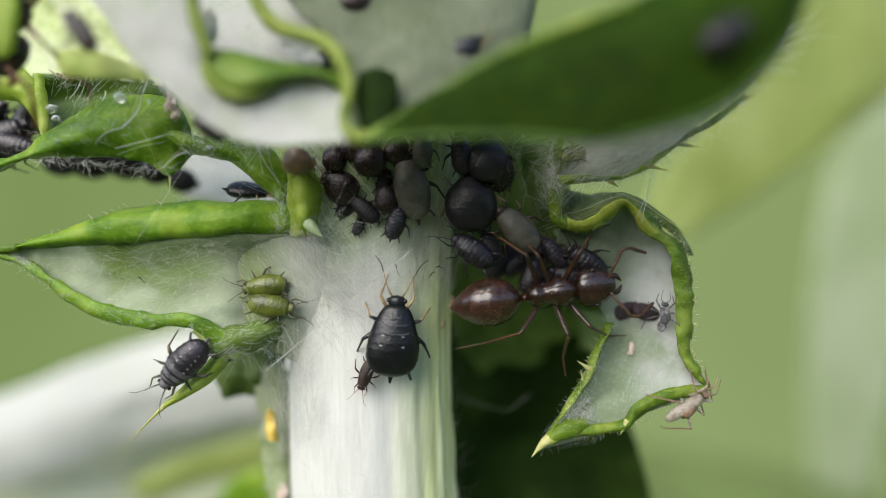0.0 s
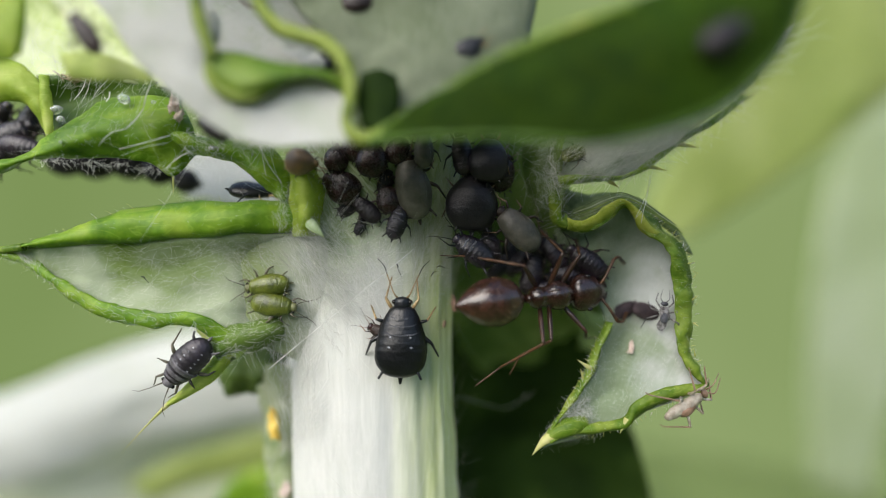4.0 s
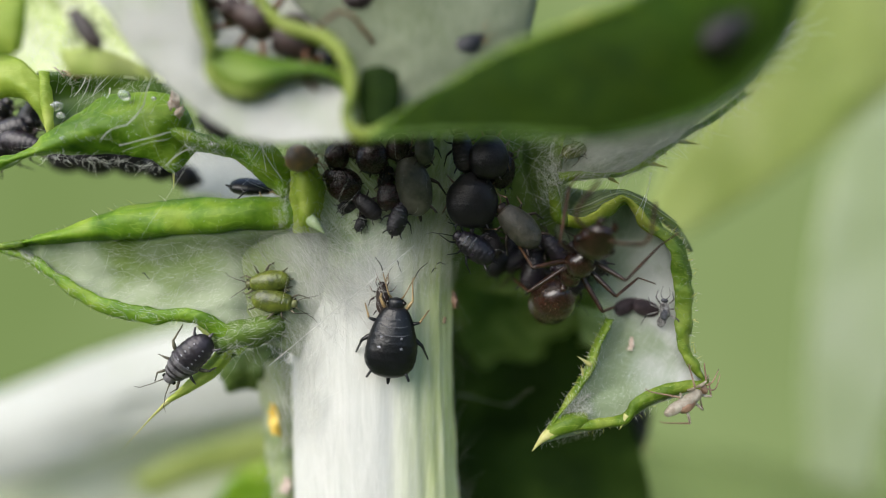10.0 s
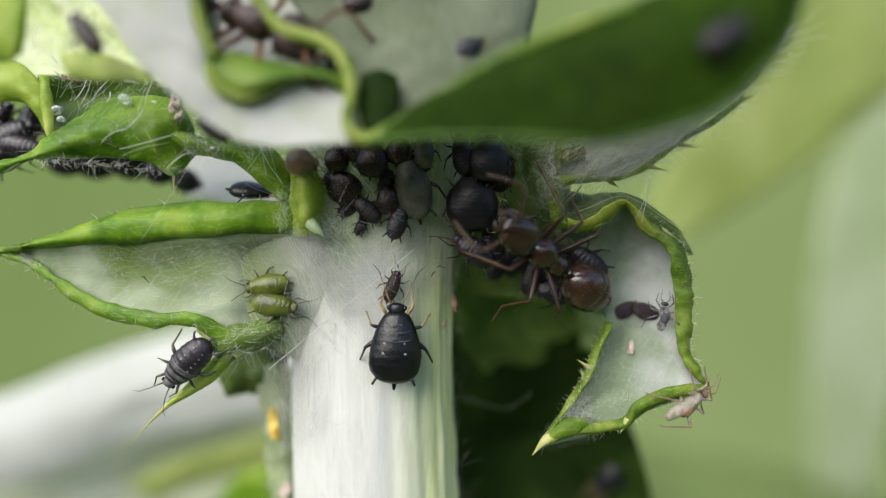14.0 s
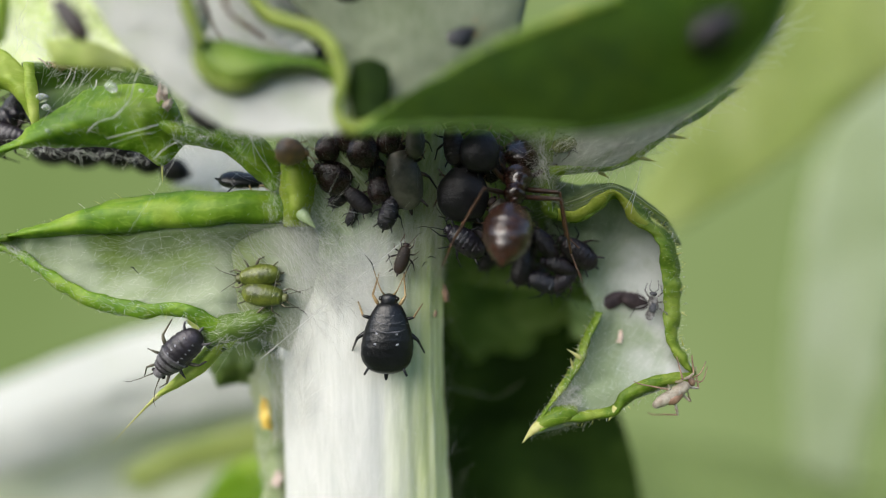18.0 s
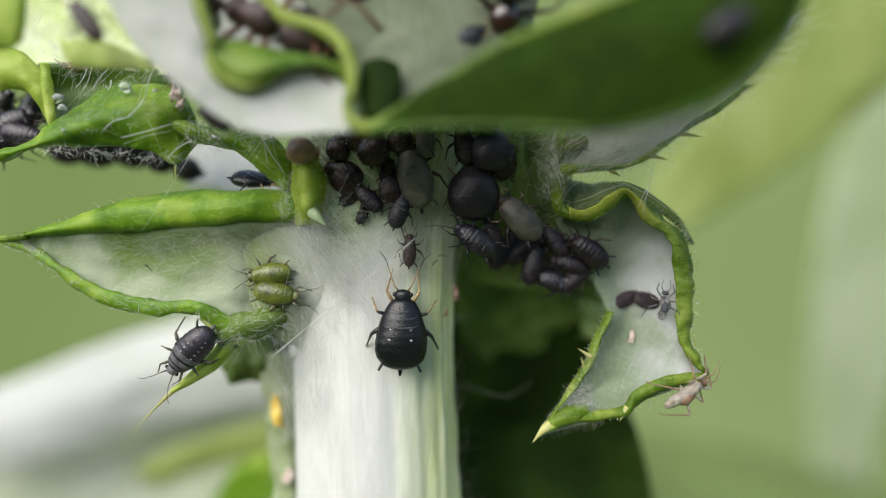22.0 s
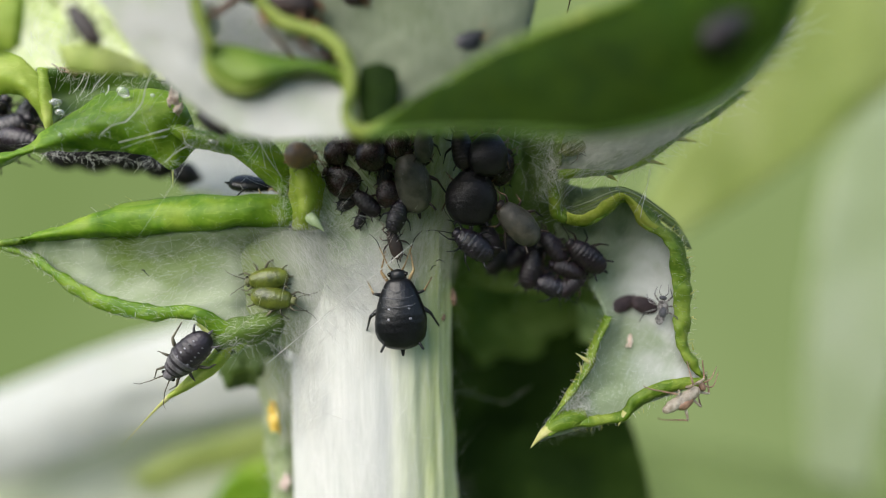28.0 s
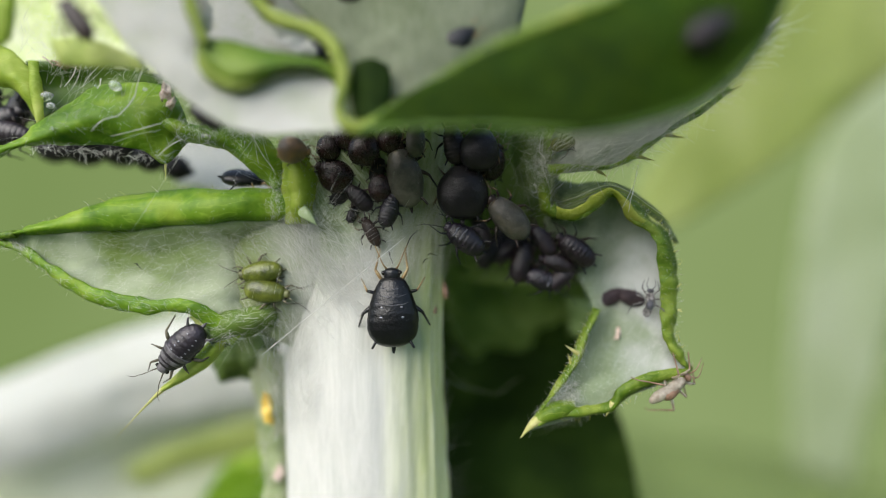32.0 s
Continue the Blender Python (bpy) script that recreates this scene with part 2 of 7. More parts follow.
GREEN_MID = leaf_mat("leaf_mid_green", (0.04, 0.09, 0.01), (0.085, 0.155, 0.02), (0.15, 0.22, 0.045), 0.5, 0.2)
# Leaf green darkened in its colour for shade behind the stem and in the hollow.
SHADOW_GREEN = leaf_mat("leaf_shadow_green", (0.007, 0.017, 0.003), (0.016, 0.034, 0.005), (0.034, 0.062, 0.011), 0.3, 0.12, 0.75, 0.012, 0.06)
# Brighter green that paints the light on the lobe behind the stem.
LIT_GREEN = leaf_mat("leaf_lit_green", (0.13, 0.21, 0.06), (0.24, 0.34, 0.12), (0.36, 0.45, 0.2), 0.6, 0.2)
# Half shade behind the stalk is put into this green.
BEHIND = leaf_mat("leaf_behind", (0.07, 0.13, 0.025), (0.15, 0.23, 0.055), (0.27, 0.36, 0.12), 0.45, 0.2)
FAR_WHITE = leaf_mat("leaf_far_white", (0.44, 0.5, 0.32), (0.54, 0.58, 0.43), (0.62, 0.64, 0.54), 0.08, 0.25, 0.8)
LIME = leaf_mat("leaf_lime", (0.24, 0.38, 0.03), (0.4, 0.52, 0.07), (0.56, 0.63, 0.17), 0.6, 0.45, vein=0.2)
FOLD_GREEN = leaf_mat("leaf_fold_green", (0.04, 0.1, 0.008), (0.09, 0.18, 0.012), (0.2, 0.29, 0.04), 0.5, 0.3, 0.5)
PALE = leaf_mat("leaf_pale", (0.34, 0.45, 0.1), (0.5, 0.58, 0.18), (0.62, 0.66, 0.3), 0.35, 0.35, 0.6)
STRAW = leaf_mat("spine_straw", (0.42, 0.44, 0.12), (0.55, 0.55, 0.2), (0.66, 0.62, 0.32), 2.0, 0.3, 0.4)
WOOL = wool_mat("wool_white", (0.63, 0.63, 0.6), (0.36, 0.46, 0.22), 0.7, (1, 1, 1), 1.6, 0.42, 0.24, (28, -35), (15.0, 24.0), 0.1)
STALK = stalk_mat()
WOOL_JOIN = felt_mat("wool_join", (0.54, 0.56, 0.5), (0.24, 0.32, 0.09), 0.52, 0.6, 0.3, -50, (-1.8, 0.9))
# Darker copy of the white wool, with shade put into its colour.
WOOL_SHADE = wool_mat("wool_shaded", (0.24, 0.27, 0.19), (0.1, 0.14, 0.055), 0.54, (1, 1, 1), 0.7, 0.3, 0.25, (80, 95))
# Leaf green bleached in its colour to carry the bright sun.
SUN_PAINTED = leaf_mat("leaf_sun_painted", (0.26, 0.42, 0.06), (0.62, 0.71, 0.3), (0.88, 0.89, 0.76), 0.32, 0.4, 0.6)
SAGE = leaf_mat("leaf_sage", (0.05, 0.08, 0.02), (0.12, 0.17, 0.05), (0.26, 0.32, 0.13), 1.2, 0.3, 0.35, vein=0.3)
SAGE_PALE = leaf_mat("leaf_sage_pale", (0.24, 0.32, 0.14), (0.4, 0.46, 0.26), (0.58, 0.6, 0.44), 0.8, 0.3)
FAR_LIME = leaf_mat("leaf_far_lime", (0.23, 0.3, 0.07), (0.31, 0.37, 0.11), (0.38, 0.43, 0.17), 0.1, 0.35)
FAR_DARK = leaf_mat("leaf_far_dark", (0.08, 0.13, 0.03), (0.12, 0.18, 0.05), (0.17, 0.24, 0.08), 0.1, 0.2)
FAR_PALE = leaf_mat("leaf_far_pale", (0.24, 0.3, 0.15), (0.3, 0.36, 0.21), (0.36, 0.41, 0.28), 0.05, 0.2, 0.8)
WOOL_THIN = felt_mat("wool_thin", (0.5, 0.56, 0.4), (0.2, 0.3, 0.04), 0.43, 0.34, 0.5, 18)
WOOL_LEAF = felt_mat("wool_leaf", (0.6, 0.62, 0.6), (0.22, 0.3, 0.14), 0.5, 0.45, 0.3, 62, (9.8, 11.7))
WOOL_LOOSE = felt_mat("wool_loose", (0.72, 0.73, 0.7), (0.25, 0.34, 0.14), 0.47, 0.8, 0.45, 22)
WOOL_FAR = wool_mat("wool_far", (0.57, 0.58, 0.545), (0.4, 0.46, 0.3), 0.7, (1, 1, 1), 0.5)
HAIR = hair_mat("hair_white", (0.93, 0.93, 0.9), 0.6)
HAIR_GOLD = hair_mat("hair_gold", (0.75, 0.58, 0.3))
BLACK = shell_mat("aphid_black", (0.003, 0.003, 0.004), (0.008, 0.0085, 0.0105), 0.3, bump=0.02, spec=0.4)
BLACK_WAX = shell_mat("aphid_waxy_black", (0.005, 0.0045, 0.007), (0.022, 0.016, 0.024), 0.24, 4.2, bump=0.02, spec=0.5)
BLOOM = shell_mat("wax_bloom", (0.02, 0.02, 0.026), (0.13, 0.13, 0.15), 0.5, 7.0, bump=0.03)
WAX = shell_mat("wax_spot", (0.14, 0.14, 0.16), (0.4, 0.4, 0.45), 0.55, 9.0)
GREY = shell_mat("aphid_grey", (0.008, 0.006, 0.009), (0.045, 0.035, 0.048), 0.36, 4.0, bump=0.02, spec=0.45)
ASH = shell_mat("aphid_ash", (0.035, 0.032, 0.036), (0.19, 0.18, 0.19), 0.42, 6.0, bump=0.03, spec=0.35)
MAROON = shell_mat("aphid_maroon", (0.008, 0.005, 0.006), (0.034, 0.014, 0.014), 0.26, 4.0, bump=0.015, spec=0.45)
BROWN = shell_mat("aphid_brown", (0.012, 0.007, 0.005), (0.038, 0.021, 0.016), 0.4, 4.0, spec=0.4)
OLIVE = shell_mat("aphid_olive", (0.04, 0.038, 0.029), (0.12, 0.11, 0.088), 0.34, 4.5, bump=0.02, spec=0.4, sub=0.2)
MATT = shell_mat("aphid_matt", (0.007, 0.006, 0.008), (0.02, 0.017, 0.021), 0.38, 3.4, bump=0.02, spec=0.35)
DUSKY = shell_mat("aphid_dusky", (0.006, 0.004, 0.007), (0.022, 0.013, 0.018), 0.28, 4.5, bump=0.02, spec=0.45)
PLUM = shell_mat("aphid_plum", (0.022, 0.015, 0.018), (0.06, 0.04, 0.045), 0.5, 3.0, bump=0.03, spec=0.25)
SILVER = shell_mat("skin_silver", (0.07, 0.06, 0.06), (0.42, 0.4, 0.39), 0.45, 9.0, bump=0.06)
AMBER = shell_mat("aphid_amber", (0.1, 0.08, 0.07), (0.3, 0.17, 0.08), 0.3, 1.4, bump=0.01, sub=0.3)
APHID_GREEN = shell_mat("aphid_green", (0.04, 0.055, 0.006), (0.17, 0.2, 0.03), 0.28, 3.0, bump=0.02, spec=0.5, sub=0.2)
APHID_HEAD = shell_mat("aphid_green_head", (0.03, 0.028, 0.012), (0.13, 0.14, 0.05), 0.35, 6.0, bump=0.02)
TWIG = shell_mat("aphid_leg_brown", (0.03, 0.026, 0.015), (0.16, 0.14, 0.09), 0.4, 6.0)
ANT_BROWN = shell_mat("ant_brown", (0.016, 0.0065, 0.004), (0.042, 0.0165, 0.0105), 0.25, 3.0, 0.01, 0.4, 0.6)
ANT_RED = shell_mat("ant_reddish", (0.016, 0.0065, 0.0035), (0.05, 0.02, 0.01), 0.32, 4.0, 0.01, 0.4, 0.25)
ANT_LEG = shell_mat("ant_leg", (0.03, 0.0125, 0.005), (0.1, 0.042, 0.015), 0.35, 5.0)
AMBER_LEG = shell_mat("aphid_leg_amber", (0.2, 0.12, 0.05), (0.42, 0.3, 0.14), 0.4, 5.0)
HUSK = shell_mat("husk_tan", (0.28, 0.2, 0.15), (0.58, 0.48, 0.39), 0.45, 4.0)
HUSK_DARK = shell_mat("husk_brown", (0.15, 0.08, 0.05), (0.32, 0.2, 0.14), 0.45, 5.0)


def thin(m, clear):
    """Lets part of the light straight through a papery skin."""
    nt = m.node_tree
    out = nt.nodes["Material Output"]
    tr = nt.nodes.new("ShaderNodeBsdfTransparent")
    mx = nt.nodes.new("ShaderNodeMixShader")
    mx.inputs[0].default_value = clear
    nt.links.new(nt.nodes["Principled BSDF"].outputs[0], mx.inputs[1])
    nt.links.new(tr.outputs[0], mx.inputs[2])
    nt.links.new(mx.outputs[0], out.inputs["Surface"])
    return m


HUSK_THIN = thin(shell_mat("husk_papery", (0.3, 0.23, 0.17), (0.72, 0.64, 0.54), 0.35, 5.0, bump=0.05), 0.15)
ANT_RUST = shell_mat("ant_rust", (0.015, 0.007, 0.006), (0.06, 0.03, 0.025), 0.4, 3.0, 0.02, 0.4)
ANT_ORANGE = shell_mat("ant_orange", (0.08, 0.028, 0.01), (0.2, 0.075, 0.022), 0.4, 4.0)
PINK = shell_mat("shred_pink", (0.45, 0.32, 0.26), (0.8, 0.7, 0.62), 0.5, 6.0, bump=0.04)
YELLOW = shell_mat("anther_yellow", (0.6, 0.38, 0.05), (0.8, 0.6, 0.16), 0.7, 3.0)
EYE = shell_mat("eye_dark", (0.004, 0.003, 0.003), (0.012, 0.008, 0.007), 0.15, 5.0, 0.004)


def bead_mat():
    m, nt, b, link = nodes("dew_bead")
    b.inputs["Base Color"].default_value = (0.93, 0.96, 0.95, 1)
    b.inputs["Roughness"].default_value = 0.15
    b.inputs["Transmission Weight"].default_value = 0.75
    b.inputs["IOR"].default_value = 1.36
    bumped(nt, b, noisy(nt, 6.0, 3), 0.02)
    return m


BEAD = bead_mat()


# ---------------------------------------------------------------- geometry
ORIGIN = {}


def thing(name, base, label, category, group="", kind=""):
    """An Empty at base (mm) that parents the parts of one thing."""
    ob = new(name)
    ob.empty_display_size = 0.001
    ob.location = [c * MM for c in base]
    ORIGIN[ob.name] = Vector(base)
    return tagged(ob, label, category, group, kind)


def part(name, geo, material, parent, label="", kind=""):
    """One mesh under a thing or a part; its places are millimetres of the world, or of the parent where that has no base."""
    verts, faces = geo
    o = ORIGIN.get(parent.name, Vector()) if parent else Vector()
    me = bpy.data.meshes.new(name)
    me.from_pydata([((v[0] - o[0]) * MM, (v[1] - o[1]) * MM, (v[2] - o[2]) * MM) for v in verts], [], faces)
    me.validate()
    me.materials.append(material)
    me.polygons.foreach_set("use_smooth", [True] * len(me.polygons))
    me.update()
    ob = new(name, me)
    ob.parent = parent
    if parent and parent.name in ORIGIN:
        ORIGIN[ob.name] = o
    return tagged(ob, label, kind=kind)


def moved(geo, m):
    return [m @ Vector(v) for v in geo[0]], geo[1]


def smooth_line(pts, n):
    """n + 1 points on a Catmull-Rom curve through pts (tuples of any length)."""
    p = np.array(pts, float)
    p = np.vstack([2 * p[0] - p[1], p, 2 * p[-1] - p[-2]])
    out = []
    for i in range(n + 1):
        s = i / n * (len(pts) - 1)
        k = min(int(s), len(pts) - 2)
        u = s - k
        a, b, c, d = p[k], p[k + 1], p[k + 2], p[k + 3]
        out.append(0.5 * (2 * b + (c - a) * u + (2 * a - 5 * b + 4 * c - d) * u * u + (3 * b - a - 3 * c + d) * u ** 3))
    return np.array(out)


def tube(pts, radii, n=12, seg=8, flat=1.0, wob=0.0, ends=True):
    """A round rod through pts whose radius follows radii, closed at its ends."""
    line = smooth_line(pts, n)
    rad = smooth_line([(r,) for r in radii], n)[:, 0]
    verts, faces = [], []
    prev = None
    for i, c in enumerate(line):
        t = line[min(i + 1, n)] - line[max(i - 1, 0)]
        t = Vector(t).normalized()
        if prev is None:
            up = Vector((0, -1, 0.05))
            prev = (up - t * up.dot(t))
            if prev.length < 0.1:
                prev = Vector((1, 0, 0)) - t * t.x
            prev.normalize()
        prev = (prev - t * prev.dot(t)).normalized()
        side = t.cross(prev)
        for k in range(seg):
            a = 2 * math.pi * k / seg
            r = max(rad[i], 0.0015)
            if wob:
                r *= 1 + wob * noise.noise(Vector(c) * 2.3 + Vector((k * 0.7, 0, 0)))
            verts.append(Vector(c) + prev * (math.cos(a) * r * flat) + side * (math.sin(a) * r))
    for i in range(n):
        for k in range(seg):
            j = (k + 1) % seg
            faces.append((i * seg + k, i * seg + j, (i + 1) * seg + j, (i + 1) * seg + k))
    if ends:
        faces.append(tuple(range(seg - 1, -1, -1)))
        faces.append(tuple(n * seg + k for k in range(seg)))
    return verts, faces


def sheet(rows, nu=40, nv=16, thick=0.12, wob=0.05, freq=1.1, seed=0.0, frill=0.0, cell=5.0):
    """A blade through rows of points, with thickness, a soft swell and an uneven rim."""
    cols = [smooth_line(r, nu) for r in rows]
    grid = np.array([smooth_line([c[i] for c in cols], nv) for i in range(nu + 1)])
    du = np.gradient(grid, axis=0)
    dv = np.gradient(grid, axis=1)
    nrm = np.cross(du, dv)
    nrm /= np.linalg.norm(nrm, axis=2, keepdims=True) + 1e-9
    if nrm[:, :, 1].mean() > 0:
        nrm = -nrm
    front, back = [], []
    for i in range(nu + 1):
        for j in range(nv + 1):
            p = Vector(grid[i, j])
            n = Vector(nrm[i, j])
            h = wob * (noise.noise(p * freq + Vector((seed, 0, 0))) + 0.4 * noise.noise(p * freq * 3.1 + Vector((0, seed, 0))))
            if frill and j in (0, nv):
                edge = Vector(dv[i, j]).normalized() * (1 if j else -1)
                p = p + edge * frill * (noise.noise(p * cell) + 0.5 * noise.noise(p * cell * 2.7))
            rim = min(i, j, nu - i, nv - j)
            t = thick * (0.25 if rim == 0 else 0.75 if rim == 1 else 1.0)
            front.append(p + n * (h + t * 0.5))
            back.append(p + n * (h - t * 0.5))
    w, size = nv + 1, (nu + 1) * (nv + 1)
    verts, faces = front + back, []
    for i in range(nu):
        for j in range(nv):
            a, b, c, d = i * w + j, i * w + j + 1, (i + 1) * w + j + 1, (i + 1) * w + j
            faces.append((a, b, c, d))
            faces.append((a + size, d + size, c + size, b + size))
    ring = [(i, 0) for i in range(nu)] + [(nu, j) for j in range(nv)] + [(i, nv) for i in range(nu, 0, -1)] + [(0, j) for j in range(nv, 0, -1)]
    ids = [i * w + j for i, j in ring]
    for a, b in zip(ids, ids[1:] + ids[:1]):
        faces.append((a, b, b + size, a + size))
    return verts, faces


def band(inner, outer, bulge=0.25, nu=60, nv=8, wob=0.04, thick=0.1, seed=0.0, frill=0.06):
    """A rolled leaf margin between two lines, swelling towards the viewer."""
    mid = [tuple((a + b) / 2 - (bulge * 0.6 if k == 1 else 0) for k, (a, b) in enumerate(zip(p, q))) for p, q in zip(inner, outer)]
    return sheet([inner, mid, outer], nu * 2, nv, thick * 0.8, wob * 0.9, 1.5, seed, frill, 1.8)


def lathe(profile, n=30, seg=22, lift=0.0, grooves=0, depth=0.025, belly=0.75, bumps=0.0):
    """A body along y: profile rows are (y, half width, half height); grooves cut rings into it; belly flattens its underside."""
    line = smooth_line(profile, n)
    y0, y1 = profile[0][0], profile[-1][0]
    verts, faces = [], []
    for y, w, h in line:
        w, h = max(w, 0.004), max(h, 0.004)
        if grooves:
            s = (y - y0) / (y1 - y0) * grooves
            g = 1 - depth * math.exp(-((s - round(s)) / 0.16) ** 2)
            w, h = w * g, h * g
        for k in range(seg):
            a = 2 * math.pi * k / seg
            x, z = math.cos(a) * w, math.sin(a) * h
            if z < 0:
                z *= belly
            if bumps:
                q = 1 + bumps * noise.noise(Vector((x, y, z)) * 3.0)
                x, z = x * q, z * q
            verts.append((x, y, z + lift))
    for i in range(n):
        for k in range(seg):
            j = (k + 1) % seg
            faces.append((i * seg + k, (i + 1) * seg + k, (i + 1) * seg + j, i * seg + j))
    faces.append(tuple(range(seg)))
    faces.append(tuple(n * seg + k for k in range(seg - 1, -1, -1)))
    return verts, faces


def blob(c, r, seg=10, rings=7, bumps=0.0, seed=0.0):
    """A small rounded lump with half sizes r at c."""
    verts, faces = [], []
    for i in range(rings + 1):
        a = math.pi * i / rings
        for k in range(seg):
            b = 2 * math.pi * k / seg
            d = Vector((math.sin(a) * math.cos(b), math.sin(a) * math.sin(b), math.cos(a)))
            q = 1 + bumps * noise.noise(d * 1.7 + Vector((seed, seed, 0)))
            verts.append((c[0] + d.x * r[0] * q, c[1] + d.y * r[1] * q, c[2] + d.z * r[2] * q))
    for i in range(rings):
        for k in range(seg):
            j = (k + 1) % seg
            faces.append((i * seg + k, (i + 1) * seg + k, (i + 1) * seg + j, i * seg + j))
    return verts, faces


def strands(starts, dirs, length, radius, rng, curl=0.5, steps=4, droop=0.0):
    """Many fine three-sided hairs."""
    verts, faces = [], []
    for p, d in zip(starts, dirs):
        p, d = Vector(p), Vector(d).normalized()
        ln = length * rng.uniform(0.5, 1.5)
        side = d.orthogonal().normalized()
        up = d.cross(side)
        base = len(verts)
        for s in range(steps + 1):
            r = 1.15 * radius * (1 - 0.6 * s / steps)
            for k in range(3):
                a = 2.094 * k
                verts.append(p + side * (math.cos(a) * r) + up * (math.sin(a) * r))
            d = (d + Vector((rng.gauss(0, curl), rng.gauss(0, curl), rng.gauss(0, curl) - droop)) * 0.5).normalized()
            p = p + d * (ln / steps)
        for s in range(steps):
            for k in range(3):
                j = (k + 1) % 3
                a, b = base + s * 3, base + (s + 1) * 3
                faces.append((a + k, a + j, b + j, b + k))
    return verts, faces


def fur(geo, count, length, radius, rng, along=(0, 0, 1), lean=0.6, curl=0.5, front=True):
    """Hairs that start on the faces of geo which look at the viewer's side."""
    verts, faces = geo
    starts, dirs = [], []
    tries = 0
    total, sums = 0.0, []
    for f in faces:
        p, q, s = (Vector(verts[i]) for i in (f[0], f[1], f[-1]))
        total += (q - p).cross(s - p).length if len(f) == 4 else 0.0
        sums.append(total)
    pool = rng.choices(faces, cum_weights=sums, k=count * 8)
    while len(starts) < count and tries < count * 8:
        f = pool[tries]
        tries += 1
        if len(f) != 4:
            continue
        a, b, c, d = (Vector(verts[i]) for i in f)
        n = (b - a).cross(d - a)
        if n.length < 1e-9:
            continue
        n.normalize()
        if front and abs(n.y) > 0.2 and n.y > 0:
            continue
        u, v = rng.random(), rng.random()
        p = (a * (1 - u) + b * u) * (1 - v) + (d * (1 - u) + c * u) * v
        flip = 1 if rng.random() < 0.5 else -1
        w = Vector(along) * flip + Vector((rng.gauss(0, 0.5), rng.gauss(0, 0.2), rng.gauss(0, 0.5)))
        starts.append(p + n * radius)
        dirs.append(n * (1 - lean) + w.normalized() * lean)
    return strands(starts, dirs, length, radius, rng, curl)


def spine(a, b, r, sag=(0, 0, 0), n=8):
    """A leaf prickle from its foot a to its point b."""
    mid = tuple((p + q) / 2 + s for p, q, s in zip(a, b, sag))
    return tube([a, mid, b], [r, r * 0.5, 0.004], n, 7)


def seat(loc, heading, pitch=0.0, roll=0.0, turn=0.0):
    """The pose of an insect at loc (mm): its back looks at the viewer, its head points heading degrees clockwise from up;
    pitch lifts the head towards the viewer, roll leans it about its own length."""
    m = Matrix.Translation([c * MM for c in loc]) @ Matrix.Rotation(radians(turn), 4, "Z")
    m = m @ Matrix.Rotation(radians(heading), 4, "Y") @ Matrix.Rotation(radians(90), 4, "X")
    return m @ Matrix.Rotation(radians(pitch), 4, "X") @ Matrix.Rotation(radians(roll), 4, "Y")


def cobweb(quad, count, length, angle, spread, radius=0.009, curl=0.1):
    """Loose hairs over a patch given by its four corners (mm), lying at about angle degrees from level."""
    starts, dirs = [], []
    a, b, c, d = (Vector(q) for q in quad)
    for _ in range(count):
        u, v = rng.random(), rng.random()
        w = radians(angle + rng.gauss(0, spread))
        starts.append((a * (1 - u) + b * u) * (1 - v) + (d * (1 - u) + c * u) * v + Vector((0, -rng.uniform(0.0, 0.15), 0)))
        dirs.append((math.cos(w), rng.gauss(0, 0.12), math.sin(w)))
    return strands(starts, dirs, length, radius, rng, curl, 6)


# ---------------------------------------------------------------- ground and distance
def ground_sheet():
    m, nt, b, link = nodes("meadow_ground")
    link(ramp(nt, noisy(nt, 0.004, 5), [(0.3, (0.07, 0.11, 0.03)), (0.7, (0.2, 0.27, 0.09))]), b.inputs["Base Color"])
    b.inputs["Roughness"].default_value = 0.95
    bumped(nt, b, noisy(nt, 0.05, 5), 20)
    n, size = 24, 60.0
    verts = [((i / n - 0.5) * 2 * size, (j / n - 0.5) * 2 * size, -0.34 + 0.05 * noise.noise(Vector((i, j, 0)) * 0.7)) for i in range(n + 1) for j in range(n + 1)]
    faces = [(i * (n + 1) + j, (i + 1) * (n + 1) + j, (i + 1) * (n + 1) + j + 1, i * (n + 1) + j + 1) for i in range(n) for j in range(n)]
    ob = part("ground", ([tuple(c * 1000 for c in v) for v in verts], faces), m, None)
    tagged(ob, "grassy meadow ground below the thistle", "ground", kind="structure")


